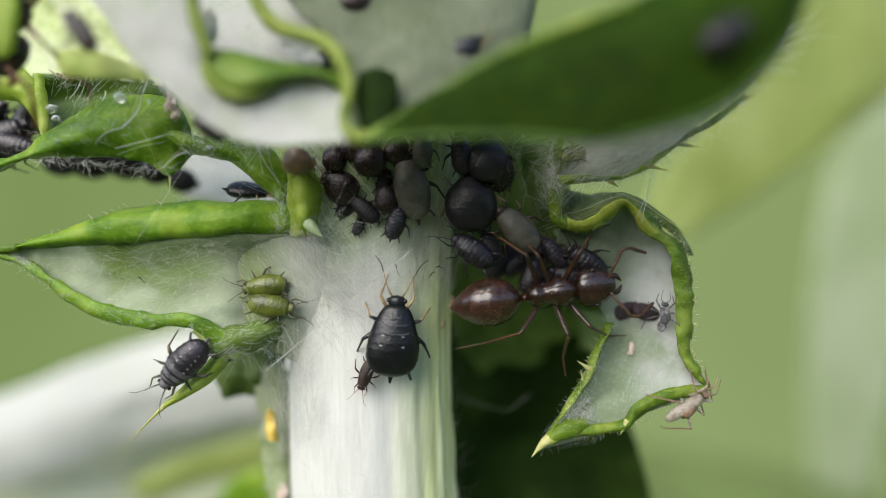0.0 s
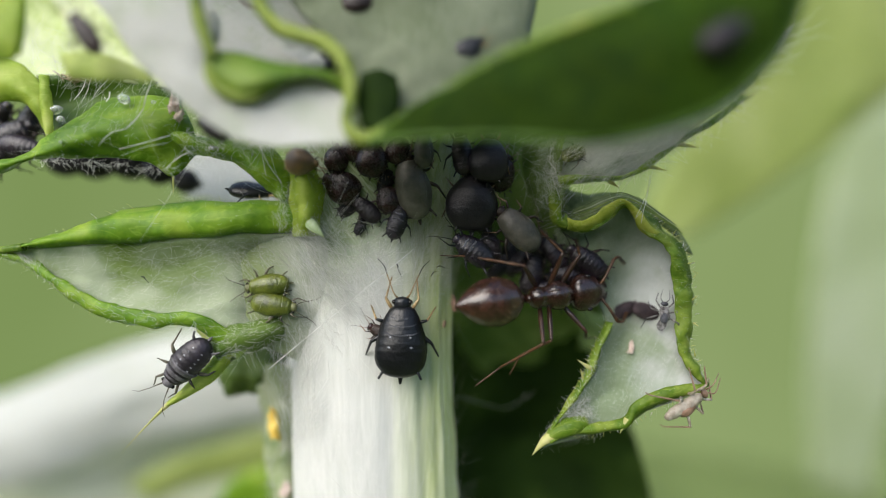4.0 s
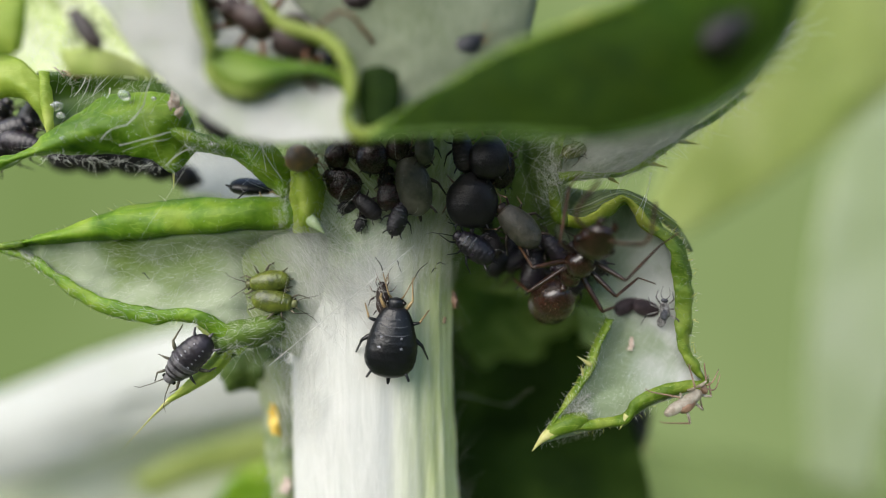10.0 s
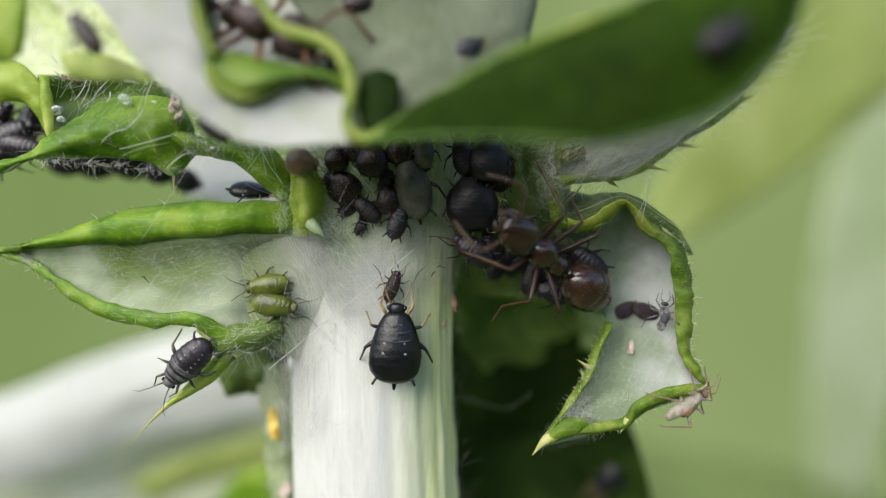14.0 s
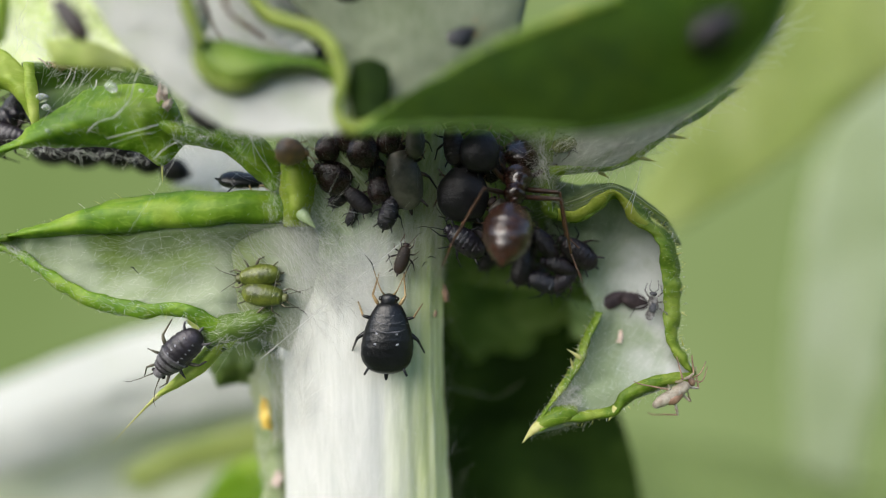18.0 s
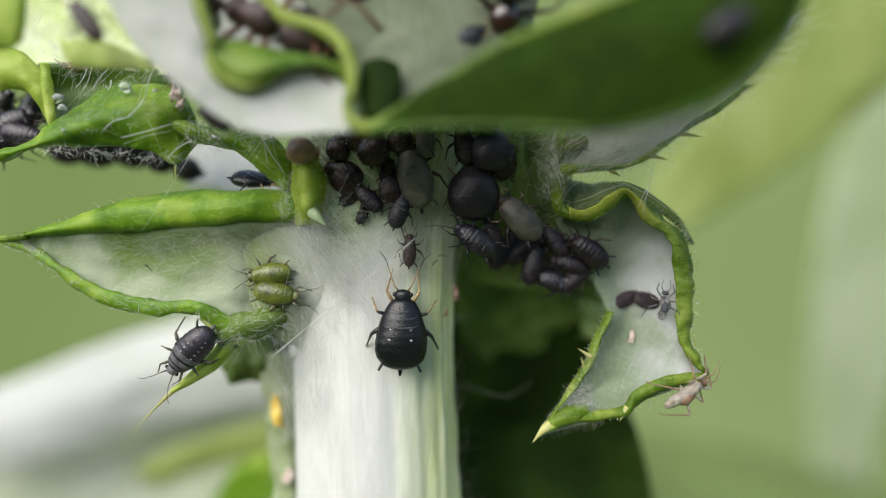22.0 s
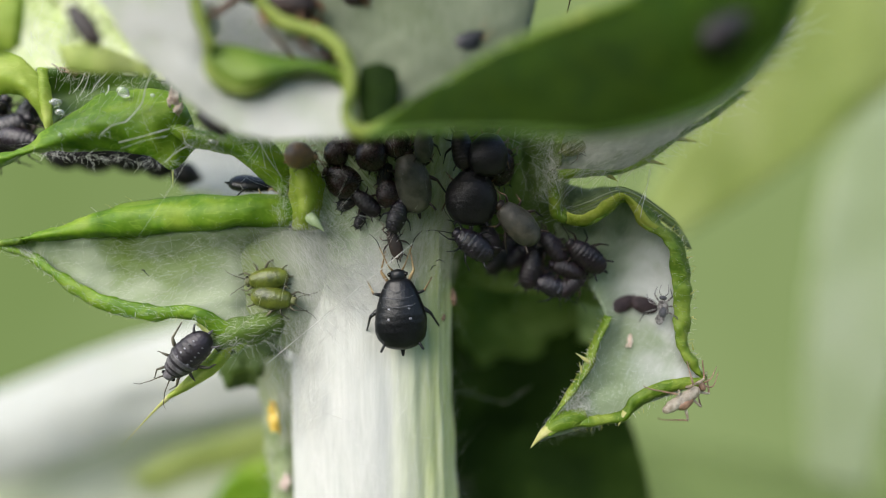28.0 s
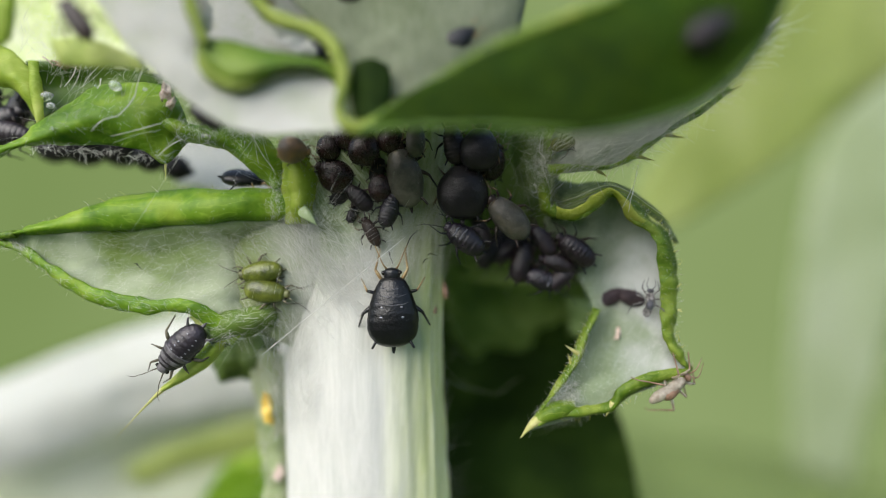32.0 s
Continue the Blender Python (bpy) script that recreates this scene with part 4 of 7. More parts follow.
    for k in range(5):
        f = k / 4
        part("vein", tube([(4.20, 0.30, 1.29), (4.65, 0.10, 1.49), (5.16, 0.00, 1.72), (5.70, 0.00, 1.83), (6.32, 0.00, 1.58), (6.88, 0.05, 1.21), (7.46, 0.10, 0.81)] if k == 0 else
                          [(x + 0.05 * k, y - 0.03 * k, z - 0.075 * k) for x, y, z in ((4.18, 0.25, 1.29), (4.64, 0.05, 1.45), (5.14, -0.05, 1.68), (5.68, -0.05, 1.79), (6.30, -0.05, 1.54), (6.86, 0.00, 1.17), (7.44, 0.05, 0.78))], [0.008, 0.013, 0.016, 0.016, 0.015, 0.013, 0.007], 30, 6), (SAGE, SAGE_PALE, RIM, SAGE, RIM)[k], t)
    part("curled_back", curl, SAGE, t, "grey-green back of the curled rim")
    low = band([(8.28, 0.00, -4.22), (7.64, -0.10, -4.20), (7.02, -0.10, -4.27), (6.40, -0.10, -4.52), (5.95, -0.10, -4.81), (5.72, 0.00, -5.27), (4.92, 0.00, -5.43), (4.02, 0.00, -5.56), (3.40, 0.00, -5.92)],
               [(8.34, 0.20, -4.56), (7.73, 0.10, -4.65), (7.14, 0.10, -4.79), (6.57, 0.10, -5.05), (6.12, 0.10, -5.37), (5.74, 0.10, -5.70), (4.95, 0.10, -5.77), (4.05, 0.10, -5.86), (3.36, 0.10, -6.10)], 0.3, 70, 8, 0.06, 0.1, 24.0)
    part("lower_rim", low, RIM, t, "green lower rim")
    part("wool", fur(low, 70, 0.14, 0.003, rng, (1, 0, -0.6), 0.6, 0.5), HAIR, t, "", "stuff")
    inner = band([(5.60, 0.50, -2.36), (5.14, 0.30, -3.17), (4.83, 0.20, -3.95), (4.33, 0.10, -4.65), (3.84, 0.00, -5.20), (3.31, 0.00, -5.85)],
                 [(5.40, 0.80, -2.33), (4.91, 0.50, -3.17), (4.56, 0.30, -3.94), (4.14, 0.20, -4.57), (3.72, 0.10, -5.12), (3.26, 0.10, -5.85)], 0.18, 50, 8, 0.05, 0.08, 25.0)
    part("inner_rim", inner, RIM, t)
    part("wool", fur(inner, 140, 0.22, 0.0038, rng, (-0.3, 0, 1), 0.8, 0.4), HAIR, t, "", "stuff")
    part("wool", cobweb(((3.88, 0.00, -4.88), (4.65, 0.20, -4.68), (4.77, 0.10, -5.23), (3.92, 0.00, -5.49)), 260, 0.4, 20, 70, 0.003, 0.8), HAIR, t, "matted clump of white wool", "stuff")
    part("lobe_end", tube([(4.59, 0.10, -5.43), (4.02, 0.00, -5.56), (3.58, 0.00, -5.76), (3.27, 0.00, -5.97)], [0.2, 0.3, 0.22, 0.1], 14, 10, 1.0, 0.1), RIM, t)
    part("tip", tube([(3.58, 0.00, -5.78), (3.27, 0.00, -5.97), (3.04, 0.00, -6.21), (2.84, 0.00, -6.46)], [0.2, 0.15, 0.07, 0.008], 12, 8), STRAW, t, "straw-coloured spiny tip")
    for a, b, r in (((5.81, -0.10, -5.27), (5.58, -0.10, -5.74), 0.1), ((4.75, 0.20, -3.77), (4.29, 0.10, -3.46), 0.09), ((4.54, 0.20, -4.17), (4.43, 0.20, -3.77), 0.06),
                    ((7.99, 0.10, -2.30), (8.12, 0.00, -2.39), 0.03), ((7.95, 0.10, -1.58), (8.08, 0.00, -1.43), 0.03), ((8.05, 0.10, -3.35), (7.95, 0.00, -3.08), 0.03), ((7.88, 0.20, -0.42), (7.99, 0.00, -0.36), 0.03), ((7.41, 0.20, 0.54), (7.46, 0.00, 0.71), 0.03)):
        part("prickle", spine(a, b, r), STRAW, t)
    return t


def leaf_upper_right():
    blade = sheet([[(2.58, -1.00, 4.30), (3.33, -1.40, 4.35), (4.38, -1.70, 4.35), (6.10, -1.80, 4.48), (7.94, -1.90, 4.92), (9.91, -2.00, 6.29)],
                   [(3.57, 0.10, 3.44), (4.10, -0.30, 3.36), (4.68, -0.70, 3.28), (6.10, -1.00, 3.47), (7.50, -1.20, 4.00), (9.55, -1.60, 5.66)],
                   [(3.73, 0.40, 2.44), (4.29, 0.10, 2.33), (5.04, -0.10, 2.28), (5.94, -0.30, 2.45), (7.11, -0.60, 3.30), (9.15, -1.20, 4.91)]], 60, 24, 0.12, 0.1, 1.0, 31.0)
    t = part("leaf", blade, WOOL_LOOSE, PLANT, "spiny thistle leaf showing its white woolly underside")
    part("wool", fur(blade, 2200, 0.8, 0.0036, rng, (1, 0, 0.7), 0.9, 0.35), HAIR, t, "", "stuff")
    edge = band([(3.68, 0.20, 2.38), (4.35, 0.00, 2.44), (5.00, -0.20, 2.38), (5.67, -0.30, 2.36), (6.16, -0.40, 2.61), (6.55, -0.50, 2.94), (7.32, -0.70, 3.52), (8.04, -0.80, 3.88), (8.88, -1.10, 4.56)],
                [(3.72, 0.20, 2.05), (4.41, 0.20, 2.13), (5.10, 0.10, 2.19), (5.78, 0.00, 2.28), (6.38, -0.20, 2.54), (6.72, -0.40, 2.85), (7.54, -0.60, 3.44), (8.17, -0.70, 3.82), (9.02, -1.00, 4.50)], 0.2, 70, 6, 0.06, 0.1, 32.0)
    part("rim", edge, GREEN, t, "green rim")
    part("wool", fur(edge, 160, 0.3, 0.0038, rng, (1, 0, 0.4), 0.6, 0.4), HAIR, t, "", "stuff")
    web = sheet([[(2.71, 1.60, 3.84), (2.75, 1.80, 3.19), (2.96, 1.90, 2.42), (3.13, 1.70, 1.61)], [(3.29, 0.50, 3.70), (3.31, 0.60, 3.08), (3.40, 0.80, 2.46), (3.52, 1.00, 1.64)], [(3.84, -0.50, 3.57), (3.75, -0.30, 2.97), (3.75, 0.10, 2.44), (3.77, 0.60, 1.88)]], 24, 20, 0.06, 0.12, 1.4, 37.0, 0.1)
    part("wool", cobweb(((3.27, 0.10, 2.76), (3.72, -0.10, 2.83), (3.79, 0.20, 1.75), (3.38, 0.30, 1.67)), 240, 0.36, 70, 60, 0.0022, 0.9), HAIR, t, "bright wisp of wool", "stuff")
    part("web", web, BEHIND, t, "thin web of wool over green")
    part("wool", cobweb(((3.12, 0.10, 2.53), (3.87, 0.00, 2.59), (3.79, 0.25, 1.42), (3.21, 0.30, 1.51)), 150, 0.42, 75, 60, 0.0022, 0.5), HAIR, t, "white wisp in the leaf corner", "stuff")
    joint = band([(3.45, 0.30, 2.39), (3.44, 0.40, 1.68), (3.61, 0.50, 0.95), (3.99, 0.40, 0.65)], [(3.86, 0.20, 2.34), (3.82, 0.30, 1.67), (3.90, 0.40, 1.09), (4.10, 0.40, 0.91)], 0.2, 40, 8, 0.05, 0.1, 33.0)
    part("joint", joint, RIM, t)
    part("wool", cobweb(((2.96, 0.70, 2.73), (3.88, 0.30, 2.76), (3.73, 0.40, 1.04), (3.16, 0.80, 1.53)), 110, 0.6, 75, 50, 0.002), HAIR, t, "tangled white wool", "stuff")
    back = sheet([[(-1.30, 1.80, 4.97), (1.29, 2.20, 5.07), (3.27, 2.00, 4.82), (4.42, 1.40, 3.99)], [(-0.55, 3.00, 2.14), (1.36, 3.20, 2.16), (3.18, 2.60, 2.10), (4.47, 1.80, 2.01)], [(-0.13, 3.60, 0.03), (1.41, 3.80, -0.18), (3.28, 3.20, -0.39), (5.04, 2.20, -0.17)], [(0.09, 3.80, -1.50), (1.65, 4.00, -1.74), (3.54, 3.40, -1.90), (5.85, 2.40, -2.31)]], 40, 30, 0.12, 0.25, 0.8, 35.0)
    part("base", back, BEHIND, t, "green leaf base, half shade put into its tone")
    part("wool", fur(back, 90, 0.9, 0.0038, rng, (0.6, 0, 1), 0.9, 0.3), HAIR, t, "", "stuff")
    part("wool", cobweb(((2.10, 0.60, 3.54), (3.77, -0.20, 3.47), (3.96, 0.20, 0.57), (2.38, 1.20, 0.22)), 45, 1.3, 70, 45, 0.0035), HAIR, t, "", "stuff")
    part("wool", cobweb(((3.68, -0.60, 3.55), (6.64, -0.90, 3.66), (6.30, -0.50, 2.54), (3.91, 0.00, 2.35)), 320, 1.1, 40, 35, 0.004), HAIR, t, "", "stuff")
    for a, b, r in (((5.28, 0.00, 2.21), (5.57, -0.10, 1.98), 0.09), ((6.37, -0.40, 2.61), (6.95, -0.50, 2.44), 0.09), ((7.20, -0.60, 3.25), (7.84, -0.70, 3.11), 0.09), ((8.70, -1.00, 4.35), (9.34, -1.10, 4.66), 0.08), ((6.74, -0.50, 2.94), (6.92, -0.50, 2.83), 0.05)):
        part("prickle", spine(a, b, r), STRAW, t)
    return t


def leaf_front():
    blade = sheet([[(-1.91, -3.75, 2.70), (-0.34, -4.40, 2.70), (1.42, -5.05, 2.56), (3.05, -5.45, 2.35), (4.57, -5.55, 2.59), (5.99, -5.55, 3.17), (7.11, -5.45, 4.34), (7.65, -5.35, 5.58)],
                   [(-1.57, -3.84, 2.82), (-0.08, -4.48, 3.15), (1.53, -5.12, 3.23), (3.15, -5.50, 3.25), (4.65, -5.63, 3.56), (6.06, -5.63, 4.03), (7.19, -5.50, 4.91), (7.74, -5.38, 6.04)],
                   [(-1.32, -3.84, 2.99), (0.05, -4.48, 3.51), (1.42, -4.99, 3.89), (3.06, -5.38, 4.24), (4.64, -5.63, 4.50), (6.17, -5.63, 4.97), (7.31, -5.50, 5.62), (7.86, -5.38, 6.64)],
                   [(-1.14, -3.58, 3.19), (0.05, -4.10, 3.81), (1.22, -4.48, 4.42), (2.82, -4.86, 4.99), (4.24, -5.12, 5.45), (5.77, -5.25, 5.99), (7.22, -5.25, 6.60), (8.07, -5.25, 7.32)]], 70, 30, 0.14, 0.12, 0.6, 41.0)
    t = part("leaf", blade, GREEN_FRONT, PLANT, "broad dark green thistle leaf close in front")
    part("rim", tube([(-2.05, -3.58, 2.74), (-1.33, -3.71, 3.02), (0.05, -4.22, 3.72), (1.21, -4.61, 4.33), (2.79, -4.99, 4.89), (4.19, -5.25, 5.34)], [0.1, 0.13, 0.14, 0.14, 0.13, 0.1], 40, 8, 1.0, 0.3), RIM, t, "paler green rim")
    part("lower_rim", tube([(-1.88, -3.75, 2.68), (-0.34, -4.40, 2.67), (1.42, -5.05, 2.53), (3.05, -5.45, 2.33), (4.57, -5.55, 2.57), (5.99, -5.55, 3.15), (7.23, -5.45, 4.38), (7.77, -5.35, 5.58)], [0.12, 0.1, 0.09, 0.09, 0.09, 0.1, 0.1, 0.1], 50, 8, 1.0, 0.2), GREEN_DEEP, t)
    return t


def leaf_front_left():
    blade = sheet([[(-9.70, -2.90, 7.22), (-8.63, -3.10, 6.11), (-7.81, -3.20, 4.89), (-6.87, -3.30, 4.03), (-5.90, -3.40, 3.23), (-4.81, -3.50, 2.67), (-3.37, -3.60, 2.58), (-1.96, -3.70, 2.68)],
                   [(-7.73, -3.40, 6.96), (-7.18, -3.50, 5.93), (-6.63, -3.50, 4.88), (-6.07, -3.50, 4.11), (-5.27, -3.40, 3.51), (-4.42, -3.40, 3.16), (-3.14, -3.40, 2.99), (-2.10, -3.50, 2.89)],
                   [(-6.29, -3.60, 6.86), (-6.16, -3.60, 5.89), (-5.93, -3.50, 4.96), (-5.66, -3.30, 4.53), (-4.77, -3.20, 4.53), (-3.86, -3.10, 4.65), (-2.92, -3.10, 4.46), (-2.28, -3.30, 3.76)]], 60, 24, 0.12, 0.08, 0.8, 51.0)
    t = part("leaf", blade, WOOL, PLANT, "thistle leaf fold with white underside and green lip")
    lip = sheet([[(-5.90, -3.35, 4.73), (-5.64, -3.45, 4.13), (-5.06, -3.55, 3.82), (-4.37, -3.55, 3.93), (-3.70, -3.45, 4.23), (-3.08, -3.35, 4.31), (-2.60, -3.25, 4.06), (-2.40, -3.25, 3.59)],
                 [(-5.90, -3.45, 4.86), (-5.37, -3.65, 4.38), (-4.78, -3.75, 4.17), (-4.16, -3.75, 4.24), (-3.57, -3.65, 4.35), (-2.94, -3.55, 4.35), (-2.44, -3.35, 4.14), (-2.29, -3.25, 3.70)],
                 [(-6.01, -3.25, 5.10), (-5.53, -3.25, 5.05), (-4.90, -3.25, 5.00), (-4.18, -3.25, 4.83), (-3.53, -3.25, 4.65), (-2.89, -3.25, 4.52), (-2.32, -3.25, 4.23), (-2.08, -3.25, 3.80)]], 50, 16, 0.12, 0.1, 0.9, 52.0)
    part("lip", lip, FOLD_GREEN, t, "green folded lip")
    part("lip_edge", tube([(-5.89, -3.40, 4.83), (-5.73, -3.50, 4.28), (-5.37, -3.55, 3.91), (-4.77, -3.60, 3.79), (-4.09, -3.55, 4.04)], [0.1, 0.16, 0.17, 0.13, 0.05], 24, 8, 1.0, 0.3), OLIVE_EDGE, t, "yellowish edge of the lip")
    strip = sheet([[(-6.56, -3.40, 6.97), (-6.31, -3.50, 6.08), (-6.05, -3.60, 5.40), (-5.78, -3.70, 4.72)], [(-6.21, -3.60, 6.86), (-6.03, -3.70, 5.98), (-5.79, -3.80, 5.32), (-5.60, -3.80, 4.73)], [(-6.11, -3.40, 6.97), (-5.92, -3.50, 6.08), (-5.71, -3.60, 5.41), (-5.50, -3.70, 4.85)]], 24, 8, 0.1, 0.06, 0.9, 56.0)
    part("strip", strip, OLIVE_EDGE, t, "yellow-green margin")
    part("rim", tube([(-4.98, -3.00, 7.18), (-4.63, -3.10, 6.26), (-4.05, -3.20, 5.65), (-3.16, -3.30, 5.35), (-2.57, -3.40, 4.92), (-2.30, -3.50, 4.33), (-2.26, -3.60, 3.74), (-2.35, -3.70, 3.23), (-2.20, -3.75, 2.86), (-1.82, -3.75, 2.72), (-1.27, -3.70, 2.87), (-0.64, -3.70, 3.23)],
                     [0.2, 0.2, 0.2, 0.2, 0.2, 0.19, 0.15, 0.13, 0.15, 0.17, 0.18, 0.16], 60, 10, 1.0, 0.3), OLIVE_EDGE, t, "yellow-green rim")
    back = sheet([[(-8.09, -0.90, 8.78), (-8.05, -1.00, 7.06), (-7.62, -1.20, 5.33)], [(-5.47, -1.20, 8.62), (-5.44, -1.30, 6.93), (-5.40, -1.40, 5.26)], [(-2.92, -1.60, 8.40), (-2.90, -1.70, 6.75), (-2.88, -1.80, 4.97)]], 24, 12, 0.1, 0.1, 0.8, 53.0)
    part("back", back, WOOL, t, "white felt behind the lip")
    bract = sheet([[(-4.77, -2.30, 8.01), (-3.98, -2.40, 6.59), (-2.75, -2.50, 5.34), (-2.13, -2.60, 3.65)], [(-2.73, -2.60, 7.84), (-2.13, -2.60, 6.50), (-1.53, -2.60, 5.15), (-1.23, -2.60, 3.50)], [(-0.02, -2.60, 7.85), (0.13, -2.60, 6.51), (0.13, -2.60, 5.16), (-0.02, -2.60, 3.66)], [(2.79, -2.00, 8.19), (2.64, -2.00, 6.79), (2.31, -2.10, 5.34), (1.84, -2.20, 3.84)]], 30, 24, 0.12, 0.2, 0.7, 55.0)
    part("bract", bract, WOOL_SHADE, t, "grey-green woolly leaf base, darkened in colour for shade")
    # Dark sheet added where the hollow lies in shade.
    hollow = sheet([[(-2.07, -3.00, 4.57), (-2.15, -3.20, 3.86), (-2.01, -3.40, 3.09)], [(-1.59, -3.10, 4.65), (-1.56, -3.30, 3.83), (-1.54, -3.50, 2.97)], [(-1.16, -3.00, 4.50), (-1.09, -3.10, 3.89), (-1.16, -3.30, 3.22)]], 20, 12, 0.1, 0.12, 0.8, 54.0)
    part("hollow", hollow, SHADOW_GREEN, t, "dark green sheet painted as the shade of a hollow")
    return t


def leaf_upper_left():
    lobe = sheet([[(-15.30, 0.20, 2.36), (-14.13, 0.10, 2.67), (-12.97, 0.00, 3.14), (-12.07, 0.00, 3.80), (-10.88, 0.10, 4.65), (-9.77, 0.20, 4.95), (-8.64, 0.30, 4.88), (-8.24, 0.40, 4.59)],
                  [(-15.03, -0.10, 2.25), (-13.79, -0.30, 2.56), (-12.33, -0.60, 2.91), (-11.22, -0.70, 3.27), (-10.13, -0.80, 3.67), (-9.17, -0.70, 3.86), (-8.29, -0.40, 3.94), (-7.92, 0.10, 3.88)],
                  [(-15.30, 0.20, 2.18), (-14.13, 0.10, 2.55), (-12.61, 0.00, 2.91), (-11.22, -0.20, 2.84), (-10.01, -0.30, 2.89), (-9.05, -0.30, 2.72), (-8.45, -0.10, 2.33), (-7.84, 0.20, 3.06)]], 60, 18, 0.12, 0.16, 1.2, 61.0)
    t = part("leaf", lobe, GREEN, PLANT, "twisted green thistle leaf lobes draped with cobwebby hairs")
    part("wool", fur(lobe, 40, 0.7, 0.0025, rng, (1, 0, 0.5), 0.85, 0.35), HAIR, t, "", "stuff")
    arm = sheet([[(-9.83, 0.00, 4.19), (-8.67, 0.00, 3.98), (-7.60, 0.00, 3.62), (-6.35, 0.00, 3.52), (-5.28, 0.00, 3.23), (-4.85, 0.10, 2.36), (-4.88, 0.20, 1.65)],
                 [(-9.66, -0.30, 3.94), (-8.47, -0.40, 3.64), (-7.51, -0.40, 3.28), (-6.55, -0.40, 3.09), (-5.59, -0.40, 2.63), (-5.05, -0.30, 1.99), (-4.90, -0.10, 1.59)],
                 [(-9.89, 0.10, 3.90), (-8.73, 0.10, 3.50), (-7.92, 0.10, 3.14), (-6.93, 0.10, 2.93), (-6.21, 0.10, 2.54), (-5.62, 0.20, 1.92), (-5.14, 0.30, 1.57)]], 60, 14, 0.12, 0.12, 1.4, 62.0)
    part("arm", arm, GREEN, t)
    part("wool", fur(arm, 90, 0.5, 0.0025, rng, (1, 0, -0.6), 0.8, 0.4), HAIR, t, "", "stuff")
    # The deep green of this blade paints the shade inside the lobes.
    inner = sheet([[(-13.69, 1.20, 5.94), (-11.97, 1.20, 5.98), (-10.25, 1.20, 5.94), (-8.62, 1.00, 5.31)], [(-13.81, 1.60, 5.00), (-12.24, 1.60, 5.20), (-10.42, 1.50, 5.27), (-8.67, 1.10, 4.77)], [(-13.17, 1.00, 3.90), (-11.84, 1.00, 4.27), (-10.14, 1.00, 4.56), (-8.53, 0.80, 4.23)]], 30, 14, 0.1, 0.15, 1.0, 63.0)
    part("inner_blade", inner, GREEN_DEEP, t, "inner blade, its shade put into a deep green")
    pale = sheet([[(-17.27, 2.00, 10.18), (-14.48, 2.00, 10.18), (-11.82, 1.60, 9.96), (-9.85, 1.20, 9.74)], [(-17.47, 2.20, 8.08), (-14.65, 2.20, 8.08), (-11.96, 1.80, 7.91), (-9.67, 1.20, 7.09)], [(-17.49, 2.20, 6.27), (-14.51, 2.00, 5.81), (-11.85, 1.60, 5.88), (-9.19, 1.00, 5.50)]], 40, 24, 0.12, 0.25, 0.7, 64.0)
    part("pale_blade", pale, SUN_PAINTED, t, "pale yellow-green blade, sunlight put into its colour")
    # This blade takes the paler green in place of full light.
    lit = sheet([[(-10.22, -2.50, 5.29), (-9.40, -2.60, 5.35), (-8.65, -2.60, 5.17), (-7.80, -2.60, 4.75)], [(-10.12, -2.50, 4.93), (-9.25, -2.60, 4.90), (-8.55, -2.60, 4.78), (-7.74, -2.60, 4.60)], [(-9.99, -2.40, 4.63), (-9.17, -2.50, 4.57), (-8.49, -2.50, 4.57), (-7.68, -2.60, 4.48)]], 26, 12, 0.08, 0.08, 1.0, 68.0)
    part("lit_blade", lit, PALE, t, "yellow-green blade, full light put into its colour")
    side = sheet([[(-12.25, -3.00, 7.02), (-11.01, -3.10, 6.90), (-10.71, -3.00, 6.88)], [(-12.26, -3.00, 5.86), (-11.08, -3.10, 5.89), (-10.80, -3.00, 5.86)], [(-12.35, -2.90, 4.88), (-11.25, -3.00, 4.96), (-10.97, -2.90, 5.14)]], 20, 12, 0.1, 0.15, 0.8, 69.0)
    part("side_blade", side, LIME, t)
    part("wool", cobweb(((-13.46, 0.60, 7.22), (-11.81, 0.60, 6.86), (-11.86, 0.40, 5.54), (-13.35, 0.40, 5.68)), 60, 0.7, 70, 60, 0.003, 0.4), HAIR, t, "bright tangle of wool", "stuff")
    flap = sheet([[(-15.63, 0.60, 6.66), (-14.52, 0.60, 6.39), (-13.69, 0.60, 6.11), (-12.96, 0.60, 5.37)], [(-15.28, 0.20, 5.61), (-14.19, 0.20, 5.43), (-13.38, 0.20, 5.16), (-12.76, 0.40, 4.58)], [(-15.65, 0.60, 4.82), (-14.53, 0.60, 4.91), (-13.61, 0.60, 4.82), (-12.84, 0.60, 3.81)]], 30, 12, 0.1, 0.15, 1.0, 65.0)
    part("flap", flap, LIME, t, "lime green flap")
    strip = band([(-12.93, 0.30, 5.64), (-12.82, 0.20, 4.89), (-12.76, 0.20, 4.17), (-12.61, 0.20, 3.54)], [(-12.60, 0.30, 5.64), (-12.46, 0.20, 4.89), (-12.39, 0.20, 4.26), (-12.40, 0.20, 3.72)], 0.15, 24, 6, 0.05, 0.1, 66.0)
    part("strip", strip, LIME, t)
    felt = sheet([[(-12.59, 9.70, 5.62), (-10.17, 9.30, 4.90), (-7.70, 8.50, 4.07), (-5.80, 7.30, 3.37)], [(-12.29, 8.50, 3.94), (-9.97, 8.10, 3.35), (-7.40, 7.50, 2.88), (-5.36, 6.50, 2.51)], [(-11.61, 7.10, 2.45), (-9.49, 6.90, 2.05), (-7.10, 6.50, 1.64), (-5.27, 6.10, 1.25)]], 30, 14, 0.1, 0.15, 1.2, 67.0)
